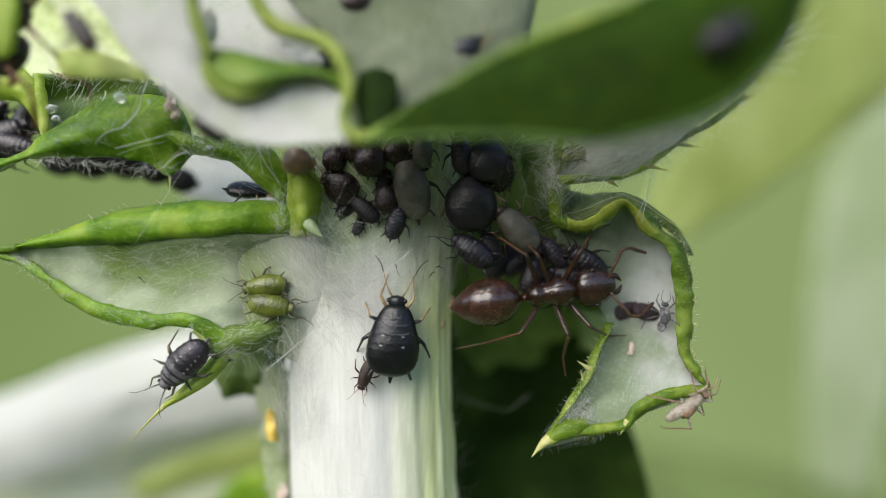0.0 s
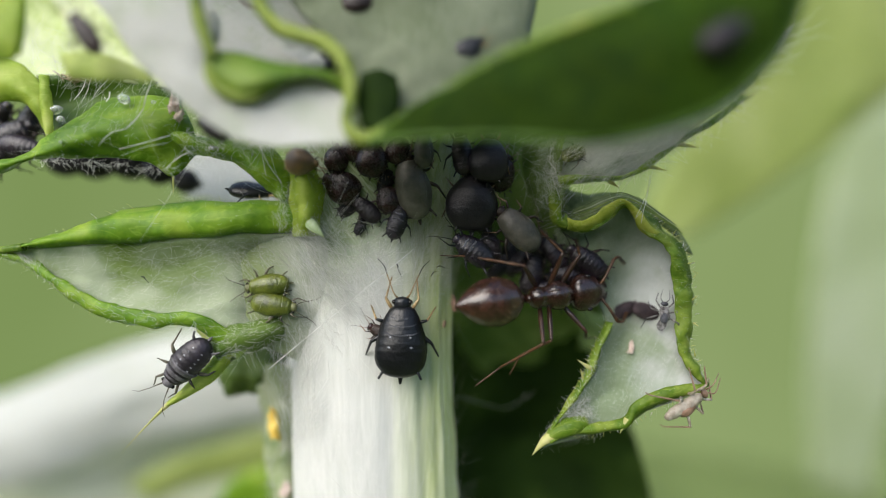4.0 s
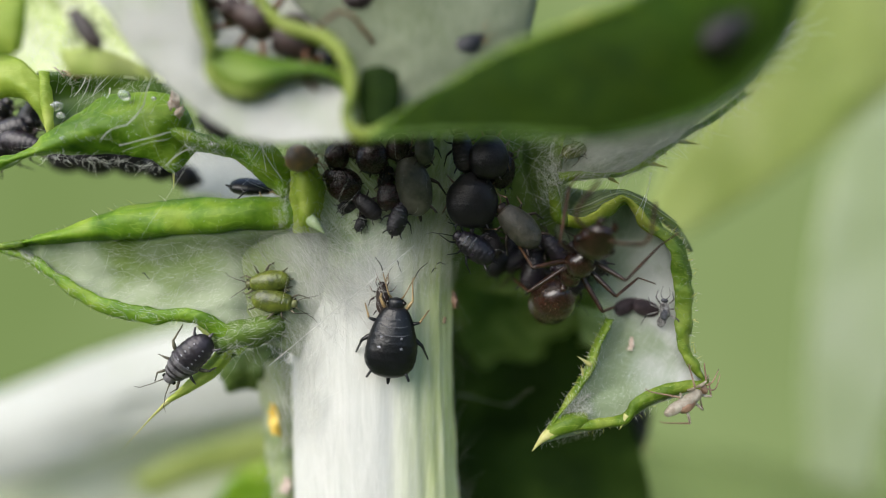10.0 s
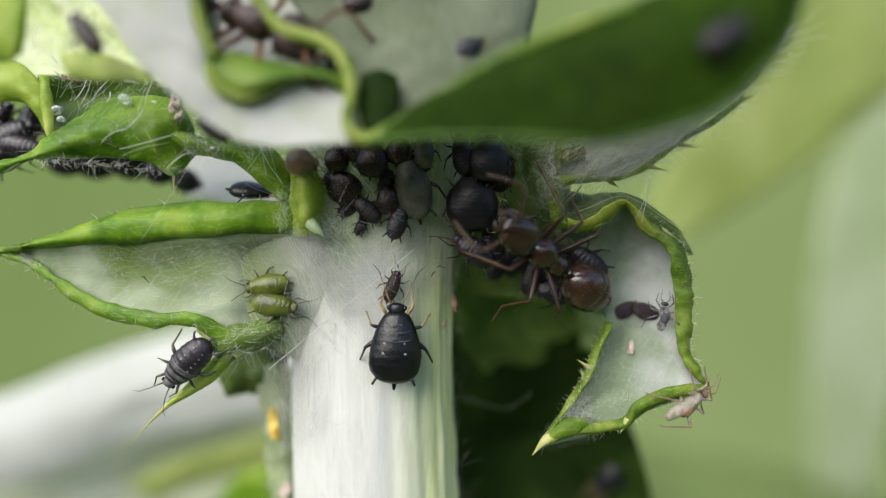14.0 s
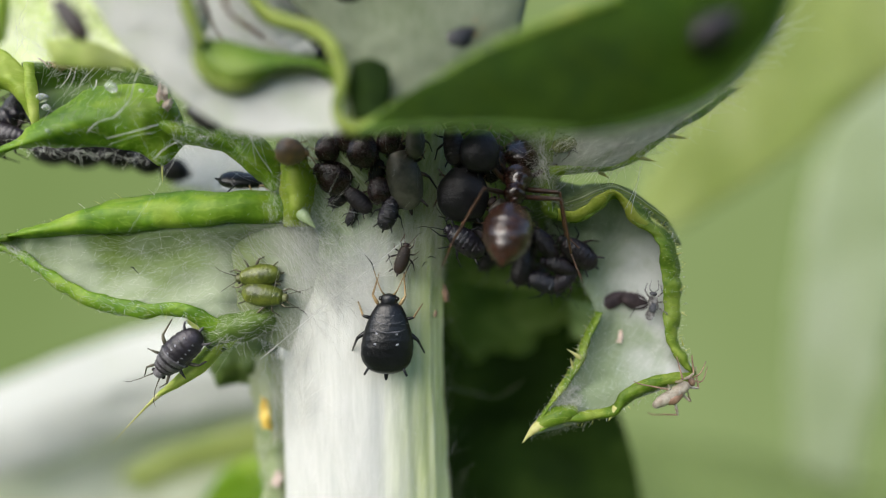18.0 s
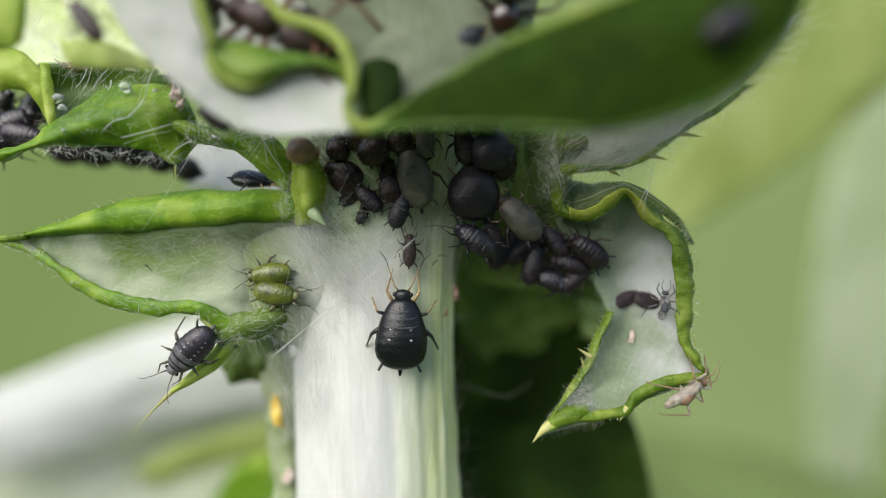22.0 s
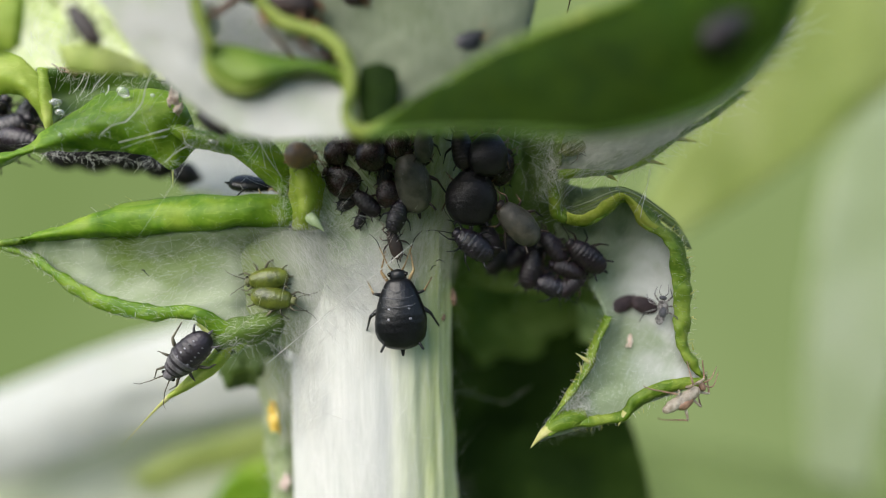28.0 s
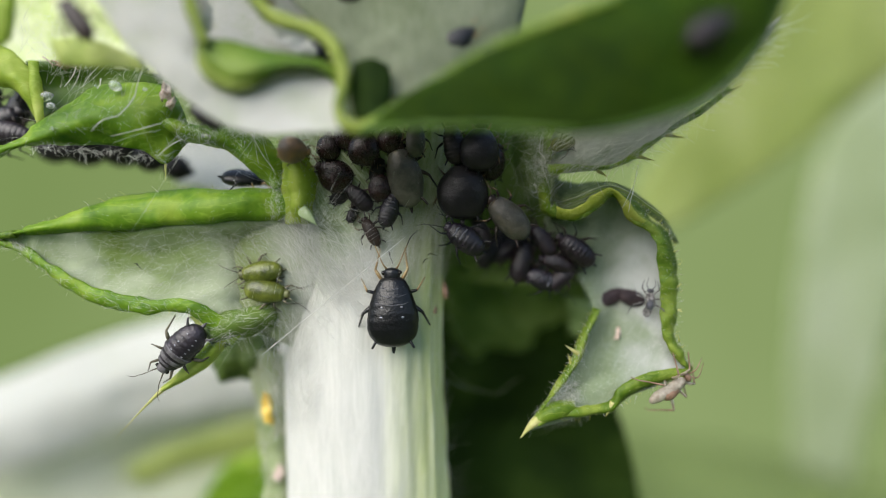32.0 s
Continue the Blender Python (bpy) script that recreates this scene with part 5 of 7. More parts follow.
    part("felt", felt, WOOL_FAR, t, "white felt behind")
    part("wool", fur(felt, 900, 0.9, 0.0038, rng, (1, 0, 0.7), 0.85, 0.4), HAIR, t, "", "stuff")
    part("wool", cobweb(((-12.41, -0.50, 2.86), (-7.70, -0.90, 2.48), (-7.79, -0.90, 2.28), (-12.41, -0.50, 2.73)), 130, 0.3, -20, 60, 0.0045, 0.7), HAIR, t, "ragged white hem", "stuff")
    part("wool", cobweb(((-12.56, 0.20, 5.79), (-9.02, 0.00, 5.72), (-7.67, -0.60, 3.46), (-11.81, -0.60, 3.11)), 26, 1.3, 60, 25, 0.0025, 0.2), HAIR, t, "", "stuff")
    part("wool", cobweb(((-9.62, -0.80, 4.43), (-7.67, -0.60, 4.32), (-4.81, -0.40, 1.94), (-7.77, -0.40, 2.29)), 30, 1.3, 35, 45, 0.0025, 0.2), HAIR, t, "", "stuff")
    part("wool", cobweb(((-7.86, -0.20, 3.63), (-4.87, -0.20, 3.37), (-4.96, 0.40, 1.49), (-8.16, 0.80, 1.71)), 60, 0.9, 30, 60, 0.003, 0.25), HAIR, t, "", "stuff")
    for quad, count, ln, ang, spr in ((((-7.05, -0.45, 3.67), (-5.49, -0.45, 3.39), (-4.97, -0.45, 2.94), (-6.86, -0.50, 3.14)), 200, 0.3, 20, 60), (((-4.99, -0.60, 1.74), (-4.65, -0.70, 1.73), (-4.71, -0.50, 0.51), (-5.02, -0.40, 0.51)), 110, 0.3, 80, 40),
                                      (((-4.56, -0.35, 0.81), (-3.46, -0.20, 0.82), (-3.12, -0.10, -0.15), (-4.81, 0.20, -0.16)), 150, 0.55, -35, 45), (((-11.53, -0.75, 3.68), (-9.11, -0.80, 4.43), (-8.23, -0.85, 3.41), (-11.36, -0.75, 3.00)), 70, 0.22, 20, 70),
                                      (((-7.93, -0.60, 3.72), (-6.86, -0.50, 3.40), (-6.94, -0.30, 2.74), (-7.91, -0.30, 2.91)), 130, 0.4, -20, 50), (((-12.79, 0.50, 5.80), (-9.66, 0.50, 5.75), (-8.23, 0.20, 4.89), (-12.54, 0.40, 4.77)), 60, 0.9, 60, 25)):
        part("wool", cobweb(quad, count, ln, ang, spr, 0.0035, 0.6), HAIR, t, "flecks of white web", "stuff")
    part("thorn", spine((-8.48, 0.00, 2.48), (-8.47, 0.00, 1.81), 0.05), STRAW, t, "thin pale thorn")
    return t


def mid_leaf():
    """The leaf behind the stem, its shade put into a dark green."""
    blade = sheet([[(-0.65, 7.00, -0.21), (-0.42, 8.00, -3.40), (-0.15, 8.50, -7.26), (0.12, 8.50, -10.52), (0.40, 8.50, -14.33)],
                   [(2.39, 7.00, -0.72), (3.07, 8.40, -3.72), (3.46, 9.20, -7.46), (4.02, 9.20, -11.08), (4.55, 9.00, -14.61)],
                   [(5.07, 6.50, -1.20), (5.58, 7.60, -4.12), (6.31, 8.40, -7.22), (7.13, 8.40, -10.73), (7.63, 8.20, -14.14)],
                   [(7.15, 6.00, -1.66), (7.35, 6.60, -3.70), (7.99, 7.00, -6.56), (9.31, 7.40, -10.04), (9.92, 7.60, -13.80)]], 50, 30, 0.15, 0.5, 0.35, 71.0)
    t = part("leaf", blade, SHADOW_GREEN, PLANT, "thistle leaf behind the stem, dark green painted for its shade")
    # Upper, side and lit pieces take lighter greens, the light there put into colour.
    upper = sheet([[(-0.37, 5.00, 0.04), (0.35, 6.20, -2.17), (0.76, 7.60, -4.39)], [(2.23, 5.40, -0.20), (2.65, 7.00, -2.75), (2.64, 9.40, -6.39)], [(4.51, 5.00, -0.89), (4.97, 6.60, -2.95), (5.22, 9.00, -5.74)], [(6.25, 4.60, -1.55), (6.79, 6.00, -2.87), (7.00, 8.00, -4.45)]], 30, 24, 0.15, 0.5, 0.6, 74.0)
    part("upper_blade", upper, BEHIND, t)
    sub = sheet([[(4.99, 10.00, -5.96), (5.57, 10.00, -8.83), (6.16, 10.00, -13.44)], [(6.51, 9.20, -7.45), (7.08, 9.20, -9.96), (8.21, 9.20, -14.15)], [(8.72, 10.00, -8.25), (9.88, 10.00, -10.55), (11.04, 10.00, -14.58)]], 24, 14, 0.12, 0.3, 0.5, 72.0)
    part("side_blade", sub, GREEN_MID, t)
    patch = sheet([[(5.54, 5.40, -2.09), (5.78, 5.40, -3.03), (5.79, 5.40, -3.98)], [(6.43, 5.20, -1.83), (6.49, 5.00, -2.98), (6.44, 5.20, -4.18)], [(7.43, 5.40, -2.08), (7.56, 5.40, -3.03), (7.21, 5.40, -3.98)]], 16, 10, 0.1, 0.2, 0.9, 73.0)
    part("lit_lobe", patch, LIT_GREEN, t, "pale green lobe, its lit look put into the colour")
    return t


def far_leaves():
    def far(name, label, category, rows, mat, seed, group="leaves behind the stem"):
        """A blade with its midrib, far out of focus."""
        t = thing(name, rows[1][0], label, category, group)
        part("blade", sheet(rows, 30, 16, 0.3, 0.6, 0.15, seed), mat, t)
        part("midrib", tube([(p[0], p[1] - 0.1, p[2]) for p in rows[1]], [0.25, 0.22, 0.2, 0.15, 0.1][:len(rows[1])], 24, 8), mat, t)
    far("far_leaf", "white woolly thistle leaf out of focus in the distance", "leaf",
        [[(-45.29, 26.00, -15.14), (-33.29, 26.00, -10.88), (-25.47, 26.00, -7.75), (-17.66, 26.00, -5.90), (-6.67, 26.00, -5.20)], [(-44.26, 25.00, -17.94), (-32.53, 25.00, -14.09), (-24.89, 25.00, -11.60), (-17.26, 25.00, -9.80), (-6.51, 25.00, -8.88)], [(-45.35, 26.00, -21.61), (-33.34, 26.00, -18.35), (-25.51, 26.00, -15.80), (-17.69, 26.00, -13.94), (-6.67, 26.00, -12.77)]], WOOL_FAR, 81.0)
    far("far_leaf", "pale green leaf out of focus in the distance", "leaf",
        [[(-51.71, 32.00, -23.59), (-35.92, 32.00, -20.40), (-25.42, 32.00, -16.70), (-9.70, 32.00, -13.00)], [(-51.76, 32.00, -28.87), (-35.95, 32.00, -24.61), (-25.43, 32.00, -20.90), (-9.70, 32.00, -17.19)], [(-51.82, 32.00, -34.69), (-35.99, 32.00, -31.47), (-25.46, 32.00, -27.75), (-9.71, 32.00, -24.03)]], FAR_WHITE, 82.0)
    far("far_leaf", "green leaf out of focus below the stem", "leaf",
        [[(-13.73, 14.00, -15.49), (-11.73, 14.00, -13.00), (-8.10, 14.00, -11.84)], [(-12.74, 14.00, -17.49), (-10.75, 14.00, -14.82), (-7.44, 14.00, -13.82)], [(-12.09, 14.00, -20.15), (-9.76, 14.00, -17.48), (-6.45, 14.00, -16.48)]], GREEN, 83.0)
    far("far_leaf", "green streak of a leaf out of focus in the distance", "leaf",
        [[(-24.33, 24.00, -17.91), (-19.93, 24.00, -15.71), (-10.73, 24.00, -12.84)], [(-23.45, 24.00, -18.57), (-19.06, 24.00, -16.67), (-10.30, 24.00, -14.15)], [(-22.58, 24.00, -19.67), (-18.19, 24.00, -17.90), (-9.86, 24.00, -15.69)]], FAR_LIME, 85.0)
    far("far_leaf", "broad yellow-green leaf out of focus behind", "leaf",
        [[(41.59, 34.00, 37.23), (33.08, 34.00, 25.46), (27.76, 34.00, 16.86), (21.87, 34.00, 8.23), (18.11, 34.00, 1.73)], [(49.16, 34.00, 31.88), (39.59, 34.00, 20.09), (32.64, 34.00, 12.55), (25.66, 34.00, 6.07), (19.20, 34.00, 0.65)], [(55.67, 34.00, 26.53), (45.02, 34.00, 16.33), (35.91, 34.00, 9.32), (27.30, 34.00, 3.36), (19.75, 34.00, -0.44)]], FAR_LIME, 86.0)
    far("far_leaf", "dark green leaf fold out of focus behind", "leaf",
        [[(30.36, 36.00, 13.72), (32.05, 36.00, 14.28), (34.30, 36.00, 15.97)], [(30.65, 36.00, 11.75), (32.63, 36.00, 12.48), (34.88, 36.00, 14.01)], [(31.23, 36.00, 10.34), (33.20, 36.00, 10.91), (35.17, 36.00, 12.32)]], FAR_DARK, 87.0)
    far("far_leaf", "pale leaf blade hanging out of focus in the distance", "leaf",
        [[(115.10, 110.00, 50.21), (96.47, 110.00, 25.98), (89.94, 110.00, -1.05), (87.48, 110.00, -30.92), (89.03, 110.00, -55.46)], [(131.31, 110.00, 44.84), (108.66, 110.00, 20.59), (100.81, 110.00, -6.46), (96.99, 110.00, -33.62), (94.49, 110.00, -58.18)], [(147.52, 110.00, 39.47), (122.24, 110.00, 12.51), (114.41, 110.00, -14.58), (107.88, 110.00, -39.05), (102.66, 110.00, -60.90)]], FAR_PALE, 84.0)


ground_sheet()
backdrop()
hedge()
stem()
leaf_left()
side_shoot()
leaf_right()
leaf_upper_right()
leaf_front()
leaf_front_left()
leaf_upper_left()
mid_leaf()
far_leaves()


# ---------------------------------------------------------------- aphids
def pivot_part(name, geo, at, material, parent, label=""):
    """A part that turns about the point at (mm, in its thing's space)."""
    verts = [tuple(a - b for a, b in zip(v, at)) for v in geo[0]]
    ob = part(name, (verts, geo[1]), material, parent, label)
    ob.location = [c * MM for c in at]
    return ob


def leg_pair(root, foot, knee, coxa, s, thick, femur_mat, tibia_mat, turn=0.0):
    """One leg in two parts: the femur, and under it the tibia with its foot."""
    mir = lambda p: (p[0] * s, p[1], p[2])
    k, f, c = mir(knee), mir(foot), mir(coxa)
    mid = tuple((a + b) / 2 + (0.03 if i == 2 else 0) for i, (a, b) in enumerate(zip(c, k)))
    femur = pivot_part("leg", tube([c, mid, k], [thick * 0.8, thick * 1.2, thick * 0.8], 8, 7), c, femur_mat, root)
    toe = (f[0] + (f[0] - k[0]) * 0.12, f[1] + (f[1] - k[1]) * 0.12, 0.0)
    shin = [tuple(a - b for a, b in zip(p, c)) for p in (k, tuple((a + b) / 2 for a, b in zip(k, f)), f, toe)]
    part("tibia", tube(shin, [thick * 0.75, thick * 0.55, thick * 0.45, thick * 0.3], 10, 6), tibia_mat, femur)
    return femur


def aphid(name, shape, body_mat, head_mat, leg_mat, tibia_mat, label, group, spots=0, pipes=True, feelers=True, high=0.78, banding=0.03, bars=0, pale=False, legs=True, ridges=0, saddle=None):
    """An aphid one millimetre long, head along y, feet at z = 0."""
    root = tagged(new(name), label, "aphid", group)
    root.empty_display_size = 0.0005
    pear = [(-0.5, 0.0), (-0.475, 0.14), (-0.42, 0.235), (-0.3, 0.31), (-0.14, 0.325), (0.03, 0.29), (0.16, 0.245), (0.27, 0.195), (0.35, 0.14), (0.39, 0.06)]
    oval = [(-0.5, 0.0), (-0.47, 0.1), (-0.4, 0.18), (-0.28, 0.24), (-0.1, 0.27), (0.08, 0.255), (0.2, 0.22), (0.3, 0.18), (0.36, 0.14), (0.39, 0.06)]
    slim = [(-0.5, 0.0), (-0.47, 0.08), (-0.38, 0.15), (-0.22, 0.2), (-0.02, 0.205), (0.14, 0.19), (0.26, 0.165), (0.34, 0.14), (0.39, 0.06)]
    long = [(-0.5, 0.0), (-0.47, 0.1), (-0.38, 0.19), (-0.22, 0.245), (-0.02, 0.25), (0.14, 0.225), (0.26, 0.185), (0.34, 0.15), (0.39, 0.06)]
    plump = [(-0.5, 0.0), (-0.47, 0.18), (-0.38, 0.31), (-0.22, 0.4), (-0.04, 0.41), (0.12, 0.36), (0.24, 0.27), (0.33, 0.19), (0.39, 0.07)]
    prof = {"pear": pear, "oval": oval, "slim": slim, "long": long, "plump": plump}[shape]
    body = part("body", lathe([(y, w, w * high) for y, w in prof], 60, 28, 0.21, 9, banding, 0.7, 0.09), body_mat, root)
    part("head", lathe([(0.33, 0.0, 0.0), (0.35, 0.085, 0.07), (0.4, 0.105, 0.085), (0.45, 0.1, 0.08), (0.48, 0.07, 0.06), (0.495, 0.0, 0.0)], 14, 16, 0.2), head_mat, root)
    for s in (-1, 1):
        part("eye", blob((s * 0.1, 0.43, 0.22), (0.03, 0.03, 0.03), 8, 6), EYE, root)
        if not legs:
            continue
        fore = tibia_mat if pale else leg_mat
        leg_pair(root, (0.16, 0.7, 0.0), (0.2, 0.47, 0.22), (0.1, 0.3, 0.14), s, 0.02, fore, tibia_mat)
        leg_pair(root, (0.4, 0.34, 0.0), (0.31, 0.21, 0.22), (0.16, 0.17, 0.14), s, 0.02, leg_mat, tibia_mat)
        leg_pair(root, (0.45, -0.25, 0.0), (0.37, -0.07, 0.2), (0.2, 0.05, 0.14), s, 0.026, leg_mat, leg_mat)
        if feelers:
            horn = part("antenna", tube([(s * 0.06, 0.48, 0.22), (s * 0.1, 0.54, 0.28), (s * 0.15, 0.66, 0.27), (s * 0.2, 0.77, 0.2)], [0.014, 0.009, 0.007, 0.006], 12, 6), tibia_mat, root)
            part("whip", tube([(s * 0.2, 0.77, 0.2), (s * 0.24, 0.86, 0.16), (s * 0.33, 0.95, 0.1)], [0.0065, 0.006, 0.003], 8, 6), leg_mat, horn)
        if pipes:
            part("siphuncle", tube([(s * 0.18, -0.38, 0.24), (s * 0.22, -0.43, 0.27), (s * 0.26, -0.5, 0.28)], [0.026, 0.018, 0.015], 6, 8), head_mat, root)
    part("cauda", tube([(0, -0.47, 0.18), (0, -0.53, 0.19), (0, -0.58, 0.2)], [0.035, 0.025, 0.012], 6, 8), head_mat, root)
    width = lambda y: float(np.interp(y, [p[0] for p in prof], [p[1] for p in prof]))
    for i in range(spots):
        s = -1 if i % 2 else 1
        y = 0.02 - (0.12 if spots < 8 else 0.085) * (i // 2)
        w = width(y)
        z = 0.21 + w * high * math.sqrt(1 - 0.42 ** 2)
        part("wax_spot", moved(blob((0, 0, 0), (0.019, 0.012, 0.005), 10, 5), Matrix.Translation((0.42 * w * s, y, z - 0.004)) @ Matrix.Rotation(radians(22 * s), 4, "Y")), WAX, body)
    if saddle:
        ring = [(y, width(y) * 1.03, width(y) * high * 1.03) for y in (0.03, 0.1, 0.17, 0.24, 0.31, 0.36)]
        part("thorax", lathe([(0.02, 0.0, 0.0)] + ring + [(0.385, 0.03, 0.03)], 34, 24, 0.21, 3, 0.08, 0.7, 0.1), saddle, root, "ash-grey shoulders")
    for i in range(ridges):
        # raised pale creases across the shoulders
        y = (0.25, 0.16, 0.06)[i]
        w = width(y) * 1.0
        part("crease", tube([(w * math.sin(b), y - 0.02 * math.cos(2.5 * b) + 0.004 * math.sin(9 * b), 0.21 + w * high * math.cos(b)) for b in np.linspace(-0.85, 0.85, 7)], [0.003, 0.006, 0.008, 0.007, 0.008, 0.006, 0.003], 18, 5), BLOOM, body)
    for i in range(bars):
        # uneven bars of wax bloom across the back
        y = 0.22 - 0.13 * i + 0.02 * math.sin(i * 4.1)
        rows = []
        for dy in (-0.016, 0.0, 0.016):
            w = width(y + dy) * 1.015
            rows.append([(w * math.sin(b), y + dy + 0.008 * math.sin(7 * b + i), 0.21 + w * high * math.cos(b)) for b in np.linspace(-0.62, 0.5, 7) + 0.25 * math.sin(i * 2.3)])
        part("wax_bar", sheet(rows, 22, 4, 0.006, 0.006, 9.0, i * 1.7, 0.014, 17.0), BLOOM, body)
    return root


def put(kind, px, size, heading, pitch=0.0, roll=0.0, label="", turn=0.0):
    """A copy of an aphid kind at px (mm), size mm long."""
    ob = copy_thing(kind, seat(px, heading, pitch, roll, turn) @ Matrix.Scale(size / kind.scale[0], 4))
    return tagged(ob, label)


COLONY = "aphids of the colony"
black = aphid("aphid", "pear", BLACK, BLACK, BLACK, AMBER_LEG, "glossy black adult aphid with pale wax flecks on the white stem", COLONY, 4, high=0.62, banding=0.014, pale=True, ridges=3)
black.matrix_basis = seat((-1.43, -0.35, -2.65), 0) @ Matrix.Scale(2.55, 4)
young = aphid("aphid", "slim", BROWN, MAROON, BROWN, HUSK_DARK, "small brown aphid nymph walking on the white stem", COLONY)
young.matrix_basis = seat((-1.09, -0.40, -0.15), 0) @ Matrix.Scale(1.05, 4)
waxy = aphid("aphid", "oval", BLACK_WAX, BLACK_WAX, BLACK, BLACK, "waxy blue-black aphid crowded under the leaf", COLONY, 0, banding=0.06, bars=2)
waxy.matrix_basis = seat((0.97, 0.30, -0.03), -55, 0, 8) @ Matrix.Scale(1.55, 4)
olive = aphid("aphid", "oval", OLIVE, BROWN, BROWN, HUSK_DARK, "pale olive-grey aphid feeding under the leaf", COLONY, 0, high=0.85, banding=0.012)
olive.matrix_basis = seat((-0.92, 0.20, 2.02), -12, 4, 0) @ Matrix.Scale(2.1, 4)
round_one = aphid("aphid", "plump", MATT, MATT, HUSK_DARK, HUSK_DARK, "big round matt black aphid under the leaf", COLONY, 0, high=0.6, banding=0.01)
round_one.matrix_basis = seat((0.97, 0.55, 1.62), 2, 0, 0) @ Matrix.Scale(2.05, 4)
maroon = aphid("aphid", "plump", MAROON, BROWN, BROWN, HUSK_DARK, "dark maroon aphid crowded under the leaf", COLONY, 0, high=0.65, banding=0.012)
maroon.matrix_basis = seat((-1.66, 0.00, 1.65), -20) @ Matrix.Scale(1.0, 4)
amber = aphid("aphid", "plump", AMBER, AMBER, BROWN, HUSK_DARK, "greyish amber aphid under the leaf fold", COLONY, 0)
amber.matrix_basis = seat((-4.16, -0.75, 2.63), 95) @ Matrix.Scale(1.0, 4)
grey = aphid("aphid", "long", GREY, ASH, TWIG, TWIG, "ash-grey banded aphid perched on a leaf tip", COLONY, 10, banding=0.05, saddle=ASH)
grey.matrix_basis = seat((-7.98, 0.20, -3.46), -136, 0, -8) @ Matrix.Scale(1.95, 4)
lime = aphid("aphid", "long", APHID_GREEN, APHID_HEAD, TWIG, TWIG, "yellow-green aphid on the woolly leaf", COLONY, 0, banding=0.02)
lime.matrix_basis = seat((-5.61, 0.60, -1.12), -97, 0, 0) @ Matrix.Scale(1.45, 4)

put(lime, (4.16, -0.10, 3.04), 1.0, 70, 0, 0, "dull green aphid on the woolly leaf underside")
hidden = aphid("aphid", "plump", MATT, MATT, BROWN, BROWN, "black aphid tucked behind the leaf lobe", COLONY, 0, pipes=False, high=0.6, legs=False)
hidden.matrix_basis = seat((-11.06, 4.60, 3.19), 98) @ Matrix.Scale(1.5, 4)
dusky = aphid("aphid", "long", DUSKY, DUSKY, BROWN, BROWN, "dusky dark aphid in the cluster on the leaf base", COLONY, 0, banding=0.06)
dusky.matrix_basis = seat((3.08, 1.50, -0.76), 15) @ Matrix.Scale(1.6, 4)
put(lime, (-5.36, 0.50, -1.77), 1.5, 98, 0, -10, "yellow-green aphid beside another on the woolly leaf")
put(waxy, (-1.37, -0.10, 0.89), 1.15, 18, 0, 0)
put(dusky, (-2.37, 0.10, 1.30), 1.15, -48, 0, 0, "small dark aphid crowded under the leaf")
put(waxy, (-2.57, 0.20, 0.79), 0.65, 25)
put(maroon, (-3.17, 0.20, 2.03), 1.3, -60, 0, 0, "dark maroon aphid tucked beside the leaf fold")
put(maroon, (-3.27, 0.00, 2.92), 0.95, 5)
put(maroon, (-2.13, -0.20, 2.83), 1.2, 8)
put(dusky, (-1.76, 0.10, 2.21), 0.95, 15, 0, 0, "small dark aphid crowded under the leaf")
put(olive, (-0.55, -0.30, 3.07), 1.15, 0)
put(maroon, (-2.69, 0.00, 3.30), 1.1, -20)
put(maroon, (-1.32, -0.10, 3.15), 1.0, 12)
put(dusky, (-2.94, 0.40, 1.37), 0.9, 60, 0, 0, "small dark aphid crowded under the leaf")
put(round_one, (1.47, 0.10, 2.89), 1.55, 4, 0, 0, "round black aphid half hidden by the leaf")
put(dusky, (0.64, 0.20, 3.05), 1.4, -8, 0, 0, "dark aphid half hidden by the leaf")
put(maroon, (1.90, 0.70, 2.54), 1.3, 30)
put(olive, (2.38, 0.50, 0.67), 1.85, -45, 0, 6)
put(dusky, (1.60, 0.90, 0.21), 1.2, -20, 0, 0, "small dark aphid crowded under the leaf")
for px, size, head in (((2.74, 2.10, -0.40), 1.38, 50), ((3.65, 1.15, -0.09), 1.35, -40), ((3.81, 1.35, -1.49), 1.40, 110),
                       ((4.78, 0.95, -0.32), 1.6, -52), ((3.48, 2.40, -0.09), 1.38, 0), ((2.05, 2.10, -0.52), 1.29, 40), ((4.18, 1.15, -0.86), 1.3, -75), ((3.70, 1.90, -1.14), 1.03, -40), ((4.44, 1.25, -1.32), 1.25, 50), ((2.39, 2.40, -0.17), 1.29, 10)):
    put(waxy if size == 1.4 else dusky, px, size, head, 0, rng.uniform(-15, 15), "dark aphid in the cluster on the leaf base")
plum = aphid("aphid", "oval", PLUM, PLUM, BROWN, BROWN, "dull plum-brown aphid on the white felt", COLONY, 0, pipes=False, feelers=False, banding=0.02, legs=False)
plum.matrix_basis = seat((6.24, 1.50, -2.01), 62) @ Matrix.Scale(1.0, 4)
put(plum, (6.87, 1.20, -2.05), 1.05, 108)
put(black, (-6.23, 0.90, 1.63), 1.6, 96, 0, -72, "black aphid seen from the side on the leaf edge")
put(black, (0.66, -2.30, 5.39), 1.1, 55, 0, 0, "dark aphid higher up the stem, out of focus")
put(waxy, (-3.23, -1.90, 5.17), 0.9, 20, 0, 0, "dark aphid at the leaf rim, out of focus")
put(young, (-8.92, -3.20, 5.45), 1.2, -35, 0, 0, "brown aphid on the pale leaf, out of focus")
put(dusky, (5.68, -5.85, 4.33), 1.05, 58, 0, 0, "black aphid on the broad green leaf, out of focus")
